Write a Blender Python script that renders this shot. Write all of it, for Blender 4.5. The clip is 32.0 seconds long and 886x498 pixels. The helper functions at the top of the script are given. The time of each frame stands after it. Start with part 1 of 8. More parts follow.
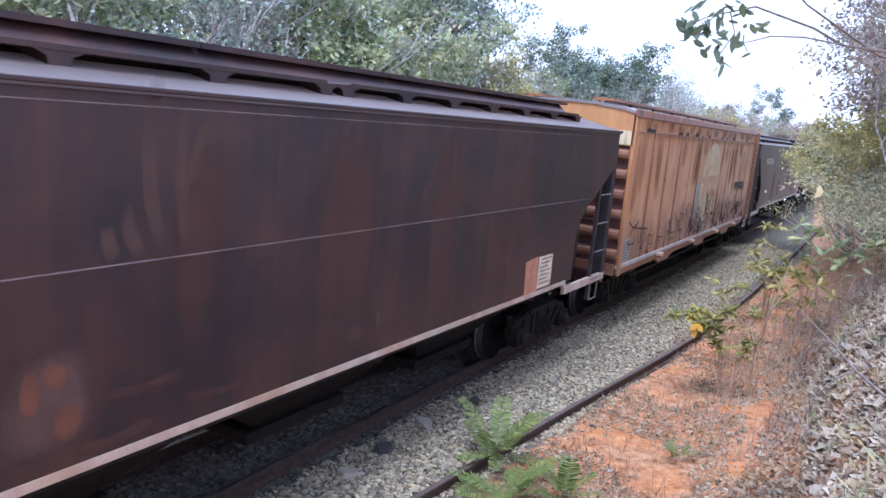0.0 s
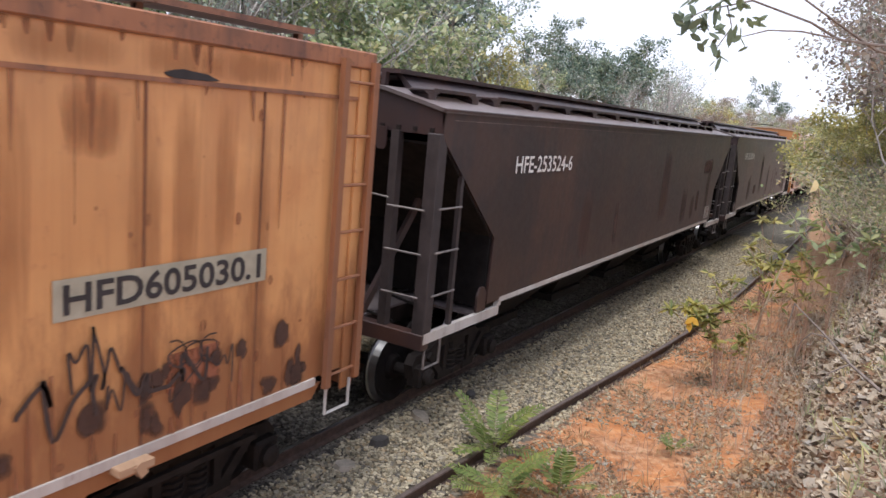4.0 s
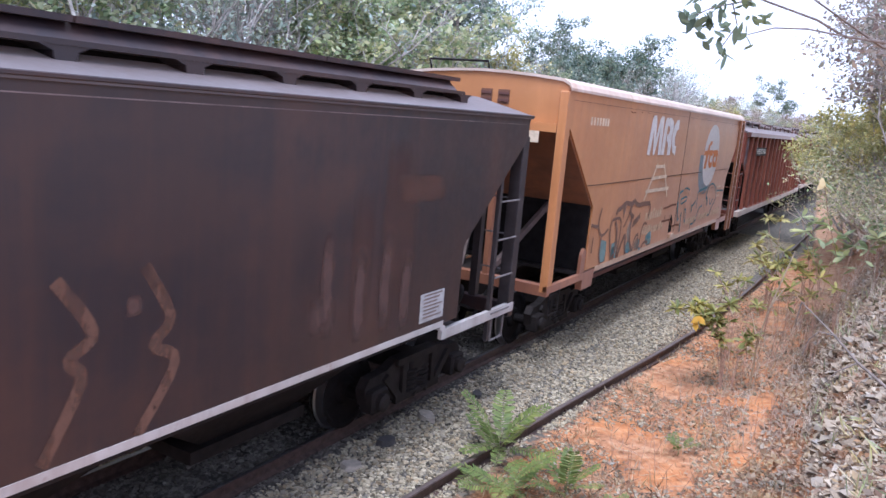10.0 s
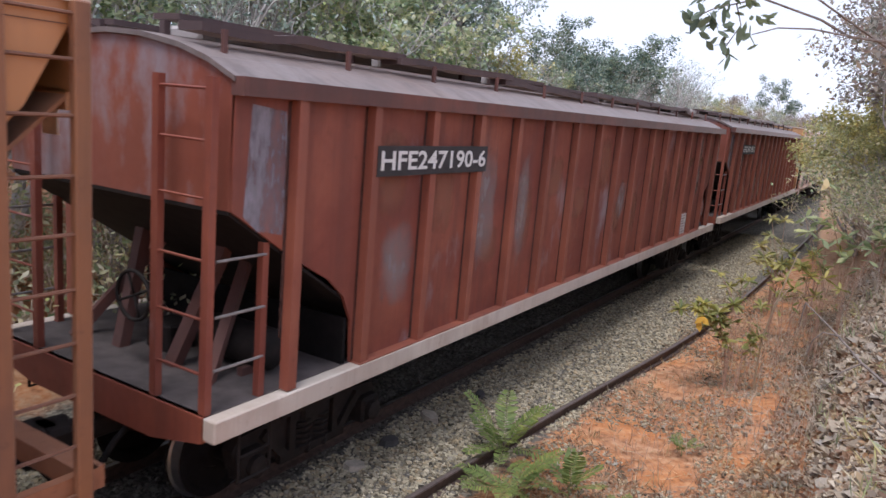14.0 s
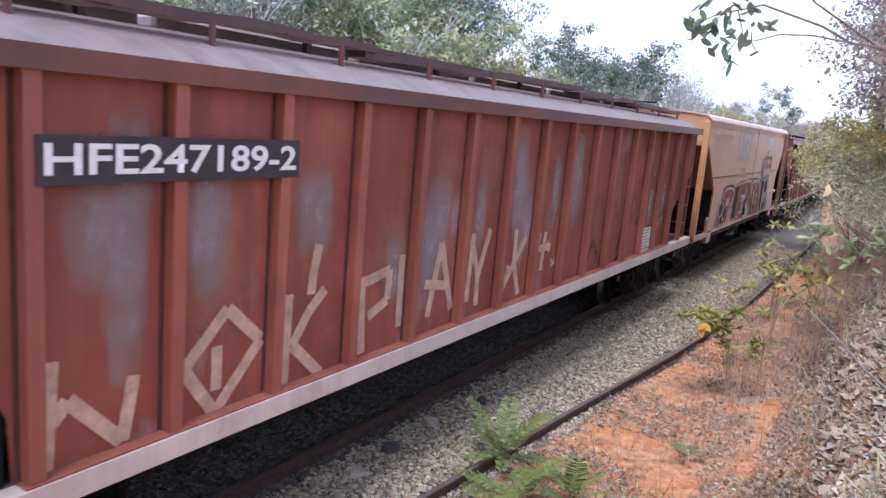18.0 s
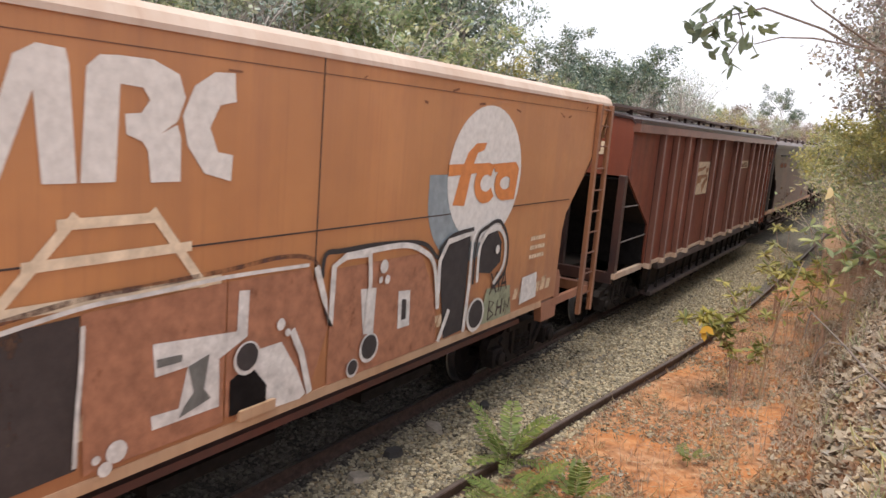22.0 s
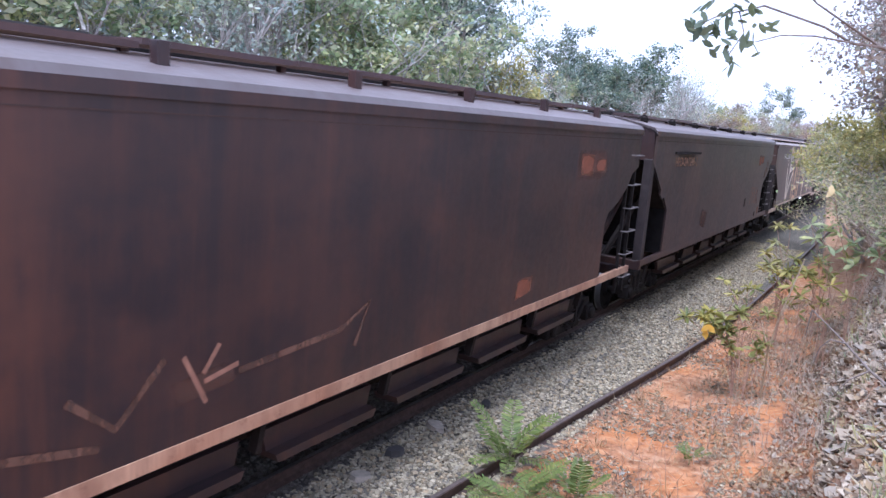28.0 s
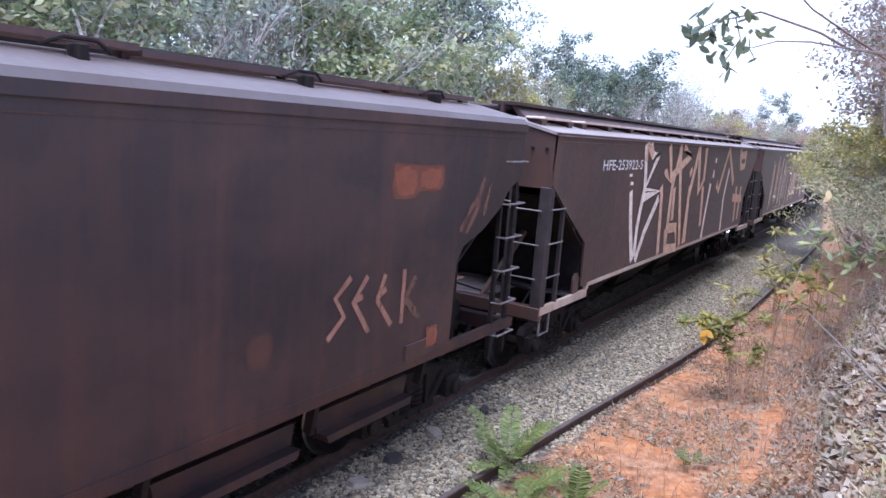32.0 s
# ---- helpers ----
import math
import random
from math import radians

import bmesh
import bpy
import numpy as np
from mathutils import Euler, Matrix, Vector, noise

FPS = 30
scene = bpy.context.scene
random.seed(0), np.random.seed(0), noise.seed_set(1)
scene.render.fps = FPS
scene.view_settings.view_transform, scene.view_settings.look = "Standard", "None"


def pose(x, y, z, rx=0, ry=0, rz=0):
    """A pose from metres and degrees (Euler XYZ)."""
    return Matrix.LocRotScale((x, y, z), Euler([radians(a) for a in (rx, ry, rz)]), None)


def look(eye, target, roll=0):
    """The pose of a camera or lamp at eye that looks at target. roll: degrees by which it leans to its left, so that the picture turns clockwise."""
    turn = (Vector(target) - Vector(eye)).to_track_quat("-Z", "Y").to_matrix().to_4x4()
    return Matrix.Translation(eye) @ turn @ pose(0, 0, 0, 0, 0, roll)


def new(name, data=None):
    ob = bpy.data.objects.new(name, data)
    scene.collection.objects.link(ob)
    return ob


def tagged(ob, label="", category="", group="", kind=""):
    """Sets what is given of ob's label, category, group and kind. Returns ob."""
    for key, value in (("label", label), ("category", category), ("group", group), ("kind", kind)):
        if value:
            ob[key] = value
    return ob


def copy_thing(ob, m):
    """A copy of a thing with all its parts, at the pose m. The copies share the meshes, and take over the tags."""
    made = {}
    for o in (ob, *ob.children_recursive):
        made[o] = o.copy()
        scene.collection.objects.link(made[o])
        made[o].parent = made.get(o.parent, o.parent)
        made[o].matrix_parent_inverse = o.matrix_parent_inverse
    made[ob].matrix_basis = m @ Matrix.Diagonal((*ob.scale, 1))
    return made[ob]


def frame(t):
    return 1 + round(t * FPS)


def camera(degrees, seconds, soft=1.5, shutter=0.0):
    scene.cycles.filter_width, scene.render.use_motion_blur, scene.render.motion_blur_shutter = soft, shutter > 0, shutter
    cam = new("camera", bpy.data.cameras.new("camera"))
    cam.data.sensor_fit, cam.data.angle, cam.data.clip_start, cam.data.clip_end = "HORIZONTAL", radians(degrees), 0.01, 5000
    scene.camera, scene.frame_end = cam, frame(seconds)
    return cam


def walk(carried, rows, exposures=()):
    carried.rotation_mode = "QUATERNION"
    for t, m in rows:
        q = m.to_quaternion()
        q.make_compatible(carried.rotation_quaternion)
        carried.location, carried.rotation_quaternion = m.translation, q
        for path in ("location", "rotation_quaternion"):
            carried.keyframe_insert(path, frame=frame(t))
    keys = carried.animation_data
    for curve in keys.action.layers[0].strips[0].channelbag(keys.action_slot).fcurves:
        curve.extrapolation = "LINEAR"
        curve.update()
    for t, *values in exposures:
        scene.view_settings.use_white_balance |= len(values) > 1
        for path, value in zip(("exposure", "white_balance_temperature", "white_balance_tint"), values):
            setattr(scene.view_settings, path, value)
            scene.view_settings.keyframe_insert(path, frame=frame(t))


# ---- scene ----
# camera: held by hand on the bank, turning a little
LENS, EYE = 62.19, (5.3, 0.0, 3.563)
cam = camera(LENS, 32.0, soft=1.5, shutter=0.12)
TURNS = [
    (0, 31.43, -10.24, -5.01), (0.5, 31.54, -10.29, -5.05), (1, 31.35, -10.50, -4.97), (1.5, 31.23, -10.49, -5.00),
    (2, 31.24, -10.55, -5.01), (2.5, 31.25, -10.60, -5.13), (3, 31.19, -10.66, -5.21), (3.5, 31.30, -10.82, -5.08),
    (4, 31.17, -10.72, -5.16), (4.5, 31.27, -10.76, -5.03), (6.5, 31.33, -10.66, -4.94), (7, 31.48, -10.70, -4.88),
    (7.5, 31.58, -10.58, -4.90), (8, 31.53, -10.54, -4.85), (8.5, 31.47, -10.55, -4.88), (9, 31.25, -10.80, -4.93),
    (9.5, 31.52, -10.69, -4.81), (10, 31.55, -10.76, -4.83), (10.5, 31.55, -10.65, -4.81), (11, 31.61, -10.62, -4.80),
    (11.5, 31.70, -10.72, -4.77), (12, 31.69, -10.77, -4.69), (12.5, 31.85, -10.74, -4.80), (13, 31.78, -10.65, -4.87),
    (13.5, 31.72, -10.68, -4.87), (14, 31.80, -10.76, -4.81), (14.5, 31.73, -10.87, -4.84), (16.5, 32.23, -10.68, -4.81),
    (17, 32.36, -10.63, -4.67), (17.5, 31.95, -10.42, -4.71), (18, 31.95, -10.31, -4.84), (18.5, 31.87, -10.28, -4.84),
    (19, 31.96, -10.09, -4.89), (19.5, 32.04, -10.15, -4.68), (20, 32.02, -10.11, -4.69), (20.5, 31.94, -10.15, -4.62),
    (21, 31.92, -10.20, -4.69), (21.5, 31.91, -10.02, -4.66), (22, 32.05, -9.98, -4.56), (22.5, 32.04, -9.94, -4.50),
    (23, 31.96, -10.05, -4.45), (23.5, 31.94, -10.10, -4.48), (24, 31.98, -10.01, -4.45), (24.5, 31.88, -9.91, -4.35),
    (26.5, 31.98, -10.14, -4.44), (27, 31.85, -10.09, -4.45), (27.5, 32.11, -10.04, -4.42), (28, 32.10, -10.06, -4.39),
    (28.5, 32.06, -10.06, -4.32), (29, 32.01, -10.03, -4.29), (29.5, 32.14, -9.89, -4.36), (30, 32.05, -9.76, -4.28),
    (30.5, 32.14, -9.41, -3.97), (31, 32.03, -9.58, -4.25), (31.5, 32.02, -9.53, -4.27), (32, 31.92, -9.59, -4.30),
]
EXPOSURES = [(0, 0.9, 5080, 16), (1, 0.92, 5020, 16), (2, 1.0, 6000, 13), (3, 0.78, 6350, 12), (4, 0.6, 6250, 12), (7, 0.97, 5350, 18), (9, 1.02, 5270, 18), (10, 0.95, 5350, 17), (11, 0.8, 5400, 16), (12, 0.7, 6500, 12), (13, 0.50, 6500, 11), (14, 0.42, 5950, 14), (17, 0.64, 5250, 14), (18, 0.78, 5500, 20), (19, 0.9, 5900, 14), (20, 0.8, 6150, 12), (21, 0.94, 6500, 11), (22, 0.54, 6900, 11), (23, 0.48, 6450, 14), (24, 0.8, 5850, 18), (27, 0.9, 5280, 18), (29, 0.93, 5200, 18), (32, 0.93, 5200, 20)]
walk(cam, [(t, pose(*EYE, 90 + pitch, roll, yaw)) for t, yaw, pitch, roll in TURNS],
     exposures=EXPOSURES)

# overcast sky and a weak, wide sun
SUN_UP, SUN_ROT = 68.5, 178.0
world = bpy.data.worlds.new("sky")
scene.world = world
world.use_nodes = True
wn = world.node_tree.nodes
sky = wn.new("ShaderNodeTexSky")
sky.sky_type, sky.sun_disc = "NISHITA", False
sky.sun_elevation, sky.sun_rotation = radians(SUN_UP), radians(SUN_ROT)
cloud = wn.new("ShaderNodeMix")
cloud.data_type = "RGBA"
cloud.inputs[0].default_value = 0.86
cloud.inputs[7].default_value = (9.5, 9.8, 11.2, 1)
world.node_tree.links.new(sky.outputs[0], cloud.inputs[6])
world.node_tree.links.new(cloud.outputs[2], wn["Background"].inputs[0])
wn["Background"].inputs[1].default_value = 0.09
sun = new("sun", bpy.data.lights.new("sun", "SUN"))
sun.data.energy, sun.data.angle, sun.data.color = 2.7, radians(26), (1.0, 0.96, 0.9)
sun.matrix_world = look((0.4, -11, 28), (0, 0, 0))


# ---- materials ----
def material(name, rough=0.8, metal=0.0):
    m = bpy.data.materials.new(name)
    m.use_nodes = True
    b = m.node_tree.nodes["Principled BSDF"]
    b.inputs["Roughness"].default_value, b.inputs["Metallic"].default_value = rough, metal
    return m, m.node_tree.nodes, m.node_tree.links, b


def coords(n, l, scale=(1, 1, 1), kind="Object"):
    c, mp = n.new("ShaderNodeTexCoord"), n.new("ShaderNodeMapping")
    mp.inputs["Scale"].default_value = scale
    l.new(c.outputs[kind], mp.inputs[0])
    return mp.outputs[0]


def noise_of(n, l, vec, scale, detail=5, rough=0.6):
    t = n.new("ShaderNodeTexNoise")
    t.inputs["Scale"].default_value, t.inputs["Detail"].default_value, t.inputs["Roughness"].default_value = scale, detail, rough
    l.new(vec, t.inputs["Vector"])
    return t.outputs["Fac"]


def ramp(n, l, fac, stops):
    r = n.new("ShaderNodeValToRGB")
    while len(r.color_ramp.elements) < len(stops):
        r.color_ramp.elements.new(0.5)
    for e, (p, c) in zip(r.color_ramp.elements, stops):
        e.position, e.color = p, (*c, 1) if len(c) == 3 else c
    l.new(fac, r.inputs[0])
    return r.outputs[0]


def mixed(n, l, fac, a, b, mode="MIX"):
    m = n.new("ShaderNodeMix")
    m.data_type, m.blend_type = "RGBA", mode
    for sock, v in ((0, fac), (6, a), (7, b)):
        if isinstance(v, (int, float)):
            m.inputs[sock].default_value = v
        elif isinstance(v, tuple):
            m.inputs[sock].default_value = (*v, 1)
        else:
            l.new(v, m.inputs[sock])
    return m.outputs[2]


def bumped(n, l, b, height, strength=0.3, dist=0.01):
    u = n.new("ShaderNodeBump")
    u.inputs["Strength"].default_value, u.inputs["Distance"].default_value = strength, dist
    l.new(height, u.inputs["Height"])
    l.new(u.outputs[0], b.inputs["Normal"])


def paint(name, base, worn, rust, amount=0.5, rough=0.55, streak=0.5, fade=None, low=0.0, wear=0.56, dust=0.34, gloss=0.5):
    """Weathered wagon paint: soft large patches, streaks that run down, and small rust."""
    m, n, l, b = material(name, rough)
    big = noise_of(n, l, coords(n, l, (0.5, 0.55, 0.8)), 1.3, 4)
    run = noise_of(n, l, coords(n, l, (1, 2.6, 0.14)), 1.5, 6, 0.65)
    fine = noise_of(n, l, coords(n, l), 11, 6, 0.7)
    c = mixed(n, l, ramp(n, l, big, [(0.42, (0, 0, 0)), (0.6, (1, 1, 1))]), base, worn)
    mid = noise_of(n, l, coords(n, l, (1, 1, 0.45)), 3.0, 5, 0.6)
    c = mixed(n, l, ramp(n, l, mid, [(0.5, (0, 0, 0)), (0.7, (streak * 0.8,) * 3)]), c, rust)
    c = mixed(n, l, ramp(n, l, run, [(0.47, (0, 0, 0)), (0.66, (streak, streak, streak))]), c, rust)
    band = noise_of(n, l, coords(n, l, (1, 1, 0.1)), 0.9, 3, 0.55)
    c = mixed(n, l, ramp(n, l, band, [(0.42, (0.5, 0.5, 0.5)), (0.62, (0, 0, 0))]), c, tuple(v * 0.72 for v in base))
    hair = noise_of(n, l, coords(n, l, (1, 9, 0.12)), 2.2, 4, 0.7)
    c = mixed(n, l, ramp(n, l, hair, [(0.56, (0, 0, 0)), (0.74, (streak * 0.5,) * 3)]), c, tuple(v * 0.6 for v in rust))
    if fade:
        f2 = noise_of(n, l, coords(n, l, (1, 1.2, 0.5)), 1.1, 8, 0.65)
        c = mixed(n, l, ramp(n, l, f2, [(wear, (0, 0, 0)), (wear + 0.12, (0.7, 0.72, 0.72))]), c, fade)
    spot = ramp(n, l, fine, [(0.66 - 0.14 * amount, (0, 0, 0)), (0.76 - 0.1 * amount, (amount, amount, amount))])
    c = mixed(n, l, spot, c, rust)
    if low:
        # rust that has crept up from the lower edge
        z = n.new("ShaderNodeSeparateXYZ")
        l.new(coords(n, l), z.inputs[0])
        up = n.new("ShaderNodeMath")
        up.operation = "MULTIPLY_ADD"
        l.new(z.outputs[2], up.inputs[0])
        up.inputs[1].default_value, up.inputs[2].default_value = -0.36, 0.98
        wet = n.new("ShaderNodeMath")
        l.new(up.outputs[0], wet.inputs[0])
        l.new(noise_of(n, l, coords(n, l, (1, 1.4, 0.45)), 2.6, 7, 0.7), wet.inputs[1])
        c = mixed(n, l, ramp(n, l, wet.outputs[0], [(0.72, (0, 0, 0)), (0.94, (low, low, low))]), c, tuple(v * 0.75 for v in rust))
    l.new(c, b.inputs["Base Color"])
    rr = ramp(n, l, fine, [(0.3, (rough - 0.04,) * 3), (0.7, (min(1, rough + 0.08),) * 3)])
    l.new(rr, b.inputs["Roughness"])
    b.inputs["Specular IOR Level"].default_value = gloss
    # dust that catches the light at a flat angle
    b.inputs["Sheen Weight"].default_value, b.inputs["Sheen Roughness"].default_value = dust, 0.3
    b.inputs["Sheen Tint"].default_value = (0.95, 0.83, 0.8, 1)
    bumped(n, l, b, fine, 0.03, 0.01)
    return m


def plain(name, col, rough=0.8, metal=0.0, vary=0.35, scale=9.0, bump=0.2, other=None, gloss=0.5):
    m, n, l, b = material(name, rough, metal)
    b.inputs["Specular IOR Level"].default_value = gloss
    f = noise_of(n, l, coords(n, l), scale, 5)
    lo = tuple(v * (1 - vary) for v in col)
    c = ramp(n, l, f, [(0.3, lo), (0.7, other or tuple(min(1, v * (1 + vary)) for v in col))])
    l.new(c, b.inputs["Base Color"])
    bumped(n, l, b, f, bump, 0.01)
    return m


def spray(name, col, cover=0.6, vary=0.3, scale=7.0, run=0.7, soft=False, most=0.9):
    """Thin sprayed or rubbed paint through which the old coat shows."""
    m, n, l, b = material(name, 0.8)
    f = noise_of(n, l, coords(n, l), scale, 6, 0.7)
    c = ramp(n, l, f, [(0.3, tuple(v * (1 - vary) for v in col)), (0.7, tuple(v * (1 + vary) for v in col))])
    l.new(c, b.inputs["Base Color"])
    g = noise_of(n, l, coords(n, l, (1, 1 / run ** 0.5, run)), 3.1 * scale / 7, 7, 0.75)
    k = 0.5 + (0.5 - cover) * 0.5
    a = ramp(n, l, g, [(k - 0.14, (0, 0, 0)), (k + 0.12, (1, 1, 1))])
    bw = n.new("ShaderNodeRGBToBW")
    l.new(a, bw.inputs[0])
    if not soft:
        l.new(bw.outputs[0], b.inputs["Alpha"])
        return m
    # ragged towards the edge of the mark
    xyz = n.new("ShaderNodeSeparateXYZ")
    l.new(coords(n, l, kind="Generated"), xyz.inputs[0])
    near = None
    for axis in (1, 2):
        inv, arch, far = n.new("ShaderNodeMath"), n.new("ShaderNodeMath"), n.new("ShaderNodeMapRange")
        inv.operation, arch.operation = "SUBTRACT", "MULTIPLY"
        inv.inputs[0].default_value = 1.0
        l.new(xyz.outputs[axis], inv.inputs[1])
        l.new(xyz.outputs[axis], arch.inputs[0])
        l.new(inv.outputs[0], arch.inputs[1])
        l.new(arch.outputs[0], far.inputs[0])
        far.inputs[2].default_value = 0.25
        if near is None:
            near = far.outputs[0]
            continue
        both = n.new("ShaderNodeMath")
        both.operation = "MULTIPLY"
        l.new(near, both.inputs[0])
        l.new(far.outputs[0], both.inputs[1])
        near = both.outputs[0]
    cut, sink = n.new("ShaderNodeMath"), n.new("ShaderNodeMath")
    cut.operation, sink.operation = "POWER", "MULTIPLY_ADD"
    l.new(near, cut.inputs[0])
    cut.inputs[1].default_value = 0.55
    l.new(cut.outputs[0], sink.inputs[0])
    sink.inputs[1].default_value, sink.inputs[2].default_value = 0.62, -0.36
    held = n.new("ShaderNodeMath")
    l.new(sink.outputs[0], held.inputs[0])
    l.new(g, held.inputs[1])
    edge = ramp(n, l, held.outputs[0], [(k - 0.12, (0, 0, 0)), (k + 0.24, (most, most, most))])
    bw2 = n.new("ShaderNodeRGBToBW")
    l.new(edge, bw2.inputs[0])
    l.new(bw2.outputs[0], b.inputs["Alpha"])
    return m


def leafy(name, cols, rough=0.6, clump=0.8):
    """Leaves that differ from one to the next."""
    m, n, l, b = material(name, rough)
    g = n.new("ShaderNodeNewGeometry")
    steps = [(i / max(1, len(cols) - 1), c) for i, c in enumerate(cols)]
    c = ramp(n, l, g.outputs["Random Per Island"], steps)
    # whole sprays lean to yellow or to blue-green
    tint = ramp(n, l, noise_of(n, l, coords(n, l), 1.5, 3), [(0.36, (0.62, 0.72, 0.78)), (0.5, (1, 1, 1)), (0.64, (1.3, 1.18, 0.85))])
    c = mixed(n, l, clump, c, tint, "MULTIPLY")
    l.new(c, b.inputs["Base Color"])
    tr = n.new("ShaderNodeBsdfTranslucent")
    l.new(c, tr.inputs[0])
    ms = n.new("ShaderNodeMixShader")
    ms.inputs[0].default_value = 0.42
    l.new(b.outputs[0], ms.inputs[1])
    l.new(tr.outputs[0], ms.inputs[2])
    l.new(ms.outputs[0], n["Material Output"].inputs[0])
    return m


def stones(name, cols, rough=0.9):
    m, n, l, b = material(name, rough)
    g = n.new("ShaderNodeNewGeometry")
    c = ramp(n, l, g.outputs["Random Per Island"], [(i / (len(cols) - 1), c) for i, c in enumerate(cols)])
    f = noise_of(n, l, coords(n, l), 45, 4)
    c = mixed(n, l, 0.5, c, ramp(n, l, f, [(0.3, (0.45, 0.45, 0.45)), (0.7, (1, 1, 1))]), "MULTIPLY")
    l.new(c, b.inputs["Base Color"])
    return m


BROWN = paint("brown_paint", (0.02322, 0.01634, 0.01978), (0.04988, 0.02623, 0.02279), (0.086, 0.03698, 0.02408), 0.12, 0.42, 0.42, dust=0.06)
BROWN_B = paint("rusty_brown_paint", (0.02064, 0.01419, 0.01763), (0.05504, 0.02666, 0.02279), (0.0946, 0.03698, 0.02408), 0.16, 0.42, 0.5, dust=0.06, gloss=0.45)
GREYBROWN = paint("grey_brown_paint", (0.0225, 0.0165, 0.019), (0.056, 0.0325, 0.0285), (0.095, 0.044, 0.031), 0.12, 0.44, 0.5, dust=0.06, gloss=0.45)
ORANGE = paint("orange_paint", (0.49, 0.212, 0.078), (0.43, 0.178, 0.066), (0.32, 0.14, 0.06), 0.2, 0.36, 0.35, dust=0.26)
ORANGE_B = paint("dull_orange_paint", (0.5, 0.225, 0.09), (0.44, 0.188, 0.075), (0.3, 0.125, 0.07), 0.2, 0.36, 0.45, None, 0.5)
ORANGE_RUST = paint("rusty_orange_paint", (0.33, 0.135, 0.066), (0.26, 0.1, 0.054), (0.14, 0.056, 0.036), 0.5, 0.6, 0.5)
# paler orange: sunlight on the end plate is put into the colour
ORANGE_END = paint("sunlit_orange_paint", (0.56, 0.31, 0.15), (0.52, 0.265, 0.12), (0.34, 0.16, 0.07), 0.25, 0.55, 0.4)
ORANGE_OLD = paint("old_orange_paint", (0.64, 0.325, 0.128), (0.56, 0.255, 0.094), (0.27, 0.102, 0.046), 0.42, 0.42, 0.5, None, 0.75, dust=0.22)
LADDER_RUST = paint("rust_stained_orange_ladder", (0.26, 0.105, 0.045), (0.2, 0.085, 0.045), (0.09, 0.045, 0.032), 0.4, 0.6, 0.5)
CORRODED = spray("dark_corrosion", (0.06, 0.028, 0.019), 0.72, 0.35, 12.0, 0.45, True, 0.92)
RUST_STAIN = spray("brown_rust_stain", (0.36, 0.15, 0.058), 0.55, 0.3, 6.0, 0.15, True, 0.38)
RAIL_OLD = paint("rust_eaten_rail_paint", (0.36, 0.15, 0.07), (0.2, 0.085, 0.05), (0.06, 0.034, 0.03), 0.8, 0.65, 0.85)
RED = paint("red_oxide_paint", (0.2042, 0.04765, 0.02836), (0.2837, 0.07942, 0.04311), (0.1135, 0.03404, 0.02383), 0.4, 0.6, 0.6, (0.2837, 0.2383, 0.2496), 0.0, 0.6, 0.02)
RED_RIB = paint("rubbed_red_oxide_paint", (0.2511, 0.07281, 0.04269), (0.3138, 0.1004, 0.05649), (0.1381, 0.04771, 0.0339), 0.45, 0.6, 0.55, None, 0.0, 0.56, 0.02)
RED_WORN = paint("worn_red_oxide_paint", (0.225, 0.058, 0.034), (0.27, 0.08, 0.045), (0.13, 0.04, 0.026), 0.3, 0.6, 0.4, (0.26, 0.24, 0.27), 0.0, 0.46)
BARE = spray("worn_through_undercoat", (0.3, 0.25, 0.24), 0.42, 0.15, 13.0, 0.6, True, 0.55)
RUBBED = spray("rubbed_orange_primer", (0.29, 0.11, 0.064), 0.55, 0.2, 8.0, 0.5, True, 0.6)
# dark colour for the shadow painted along the ribs
RIB_EDGE = spray("rib_shade_line", (0.065, 0.0273, 0.0208), 0.7, 0.3, 9.0, 0.25)
BLUEGREY = spray("bare_undercoat", (0.22, 0.2, 0.225), 0.62, 0.2, 7.0, 0.4)
RIB_BROWN = paint("brown_rib_paint", (0.15, 0.055, 0.036), (0.2, 0.08, 0.052), (0.09, 0.038, 0.028), 0.4, 0.6, 0.5)
RED_B = paint("dull_red_paint", (0.195, 0.044, 0.022), (0.235, 0.066, 0.033), (0.1, 0.033, 0.022), 0.4, 0.55, 0.65, None, 0.0, 0.56, 0.02)
ROOF = paint("grey_roof", (0.3, 0.27, 0.26), (0.24, 0.21, 0.2), (0.15, 0.09, 0.075), 0.3, 0.7, 0.4)
ROOF_PALE = paint("pale_roof", (0.62, 0.5, 0.42), (0.5, 0.38, 0.3), (0.4, 0.22, 0.13), 0.3, 0.7, 0.4)
SILL = paint("white_sill_paint", (0.54, 0.51, 0.48), (0.46, 0.41, 0.37), (0.2, 0.11, 0.08), 0.45, 0.65, 0.4, dust=0.1)
SILL_STAIN = paint("rust_stained_sill_paint", (0.55, 0.44, 0.35), (0.46, 0.3, 0.2), (0.22, 0.11, 0.07), 0.4, 0.65, 0.45, dust=0.1)
RUST_BLOCK = spray("rust_block", (0.42, 0.185, 0.1), 1.0, 0.25, 9.0)
SILL_CREAM = paint("cream_sill_paint", (0.56, 0.49, 0.42), (0.48, 0.39, 0.32), (0.22, 0.12, 0.08), 0.35, 0.65, 0.3, dust=0.1)
RUST_BOARD = paint("rusty_board", (0.07, 0.042, 0.042), (0.1, 0.055, 0.046), (0.045, 0.028, 0.028), 0.4, 0.7, 0.5)
SILL_RUST = paint("orange_sill_paint", (0.52, 0.32, 0.2), (0.36, 0.165, 0.09), (0.16, 0.068, 0.042), 0.6, 0.65, 0.75, dust=0.08)
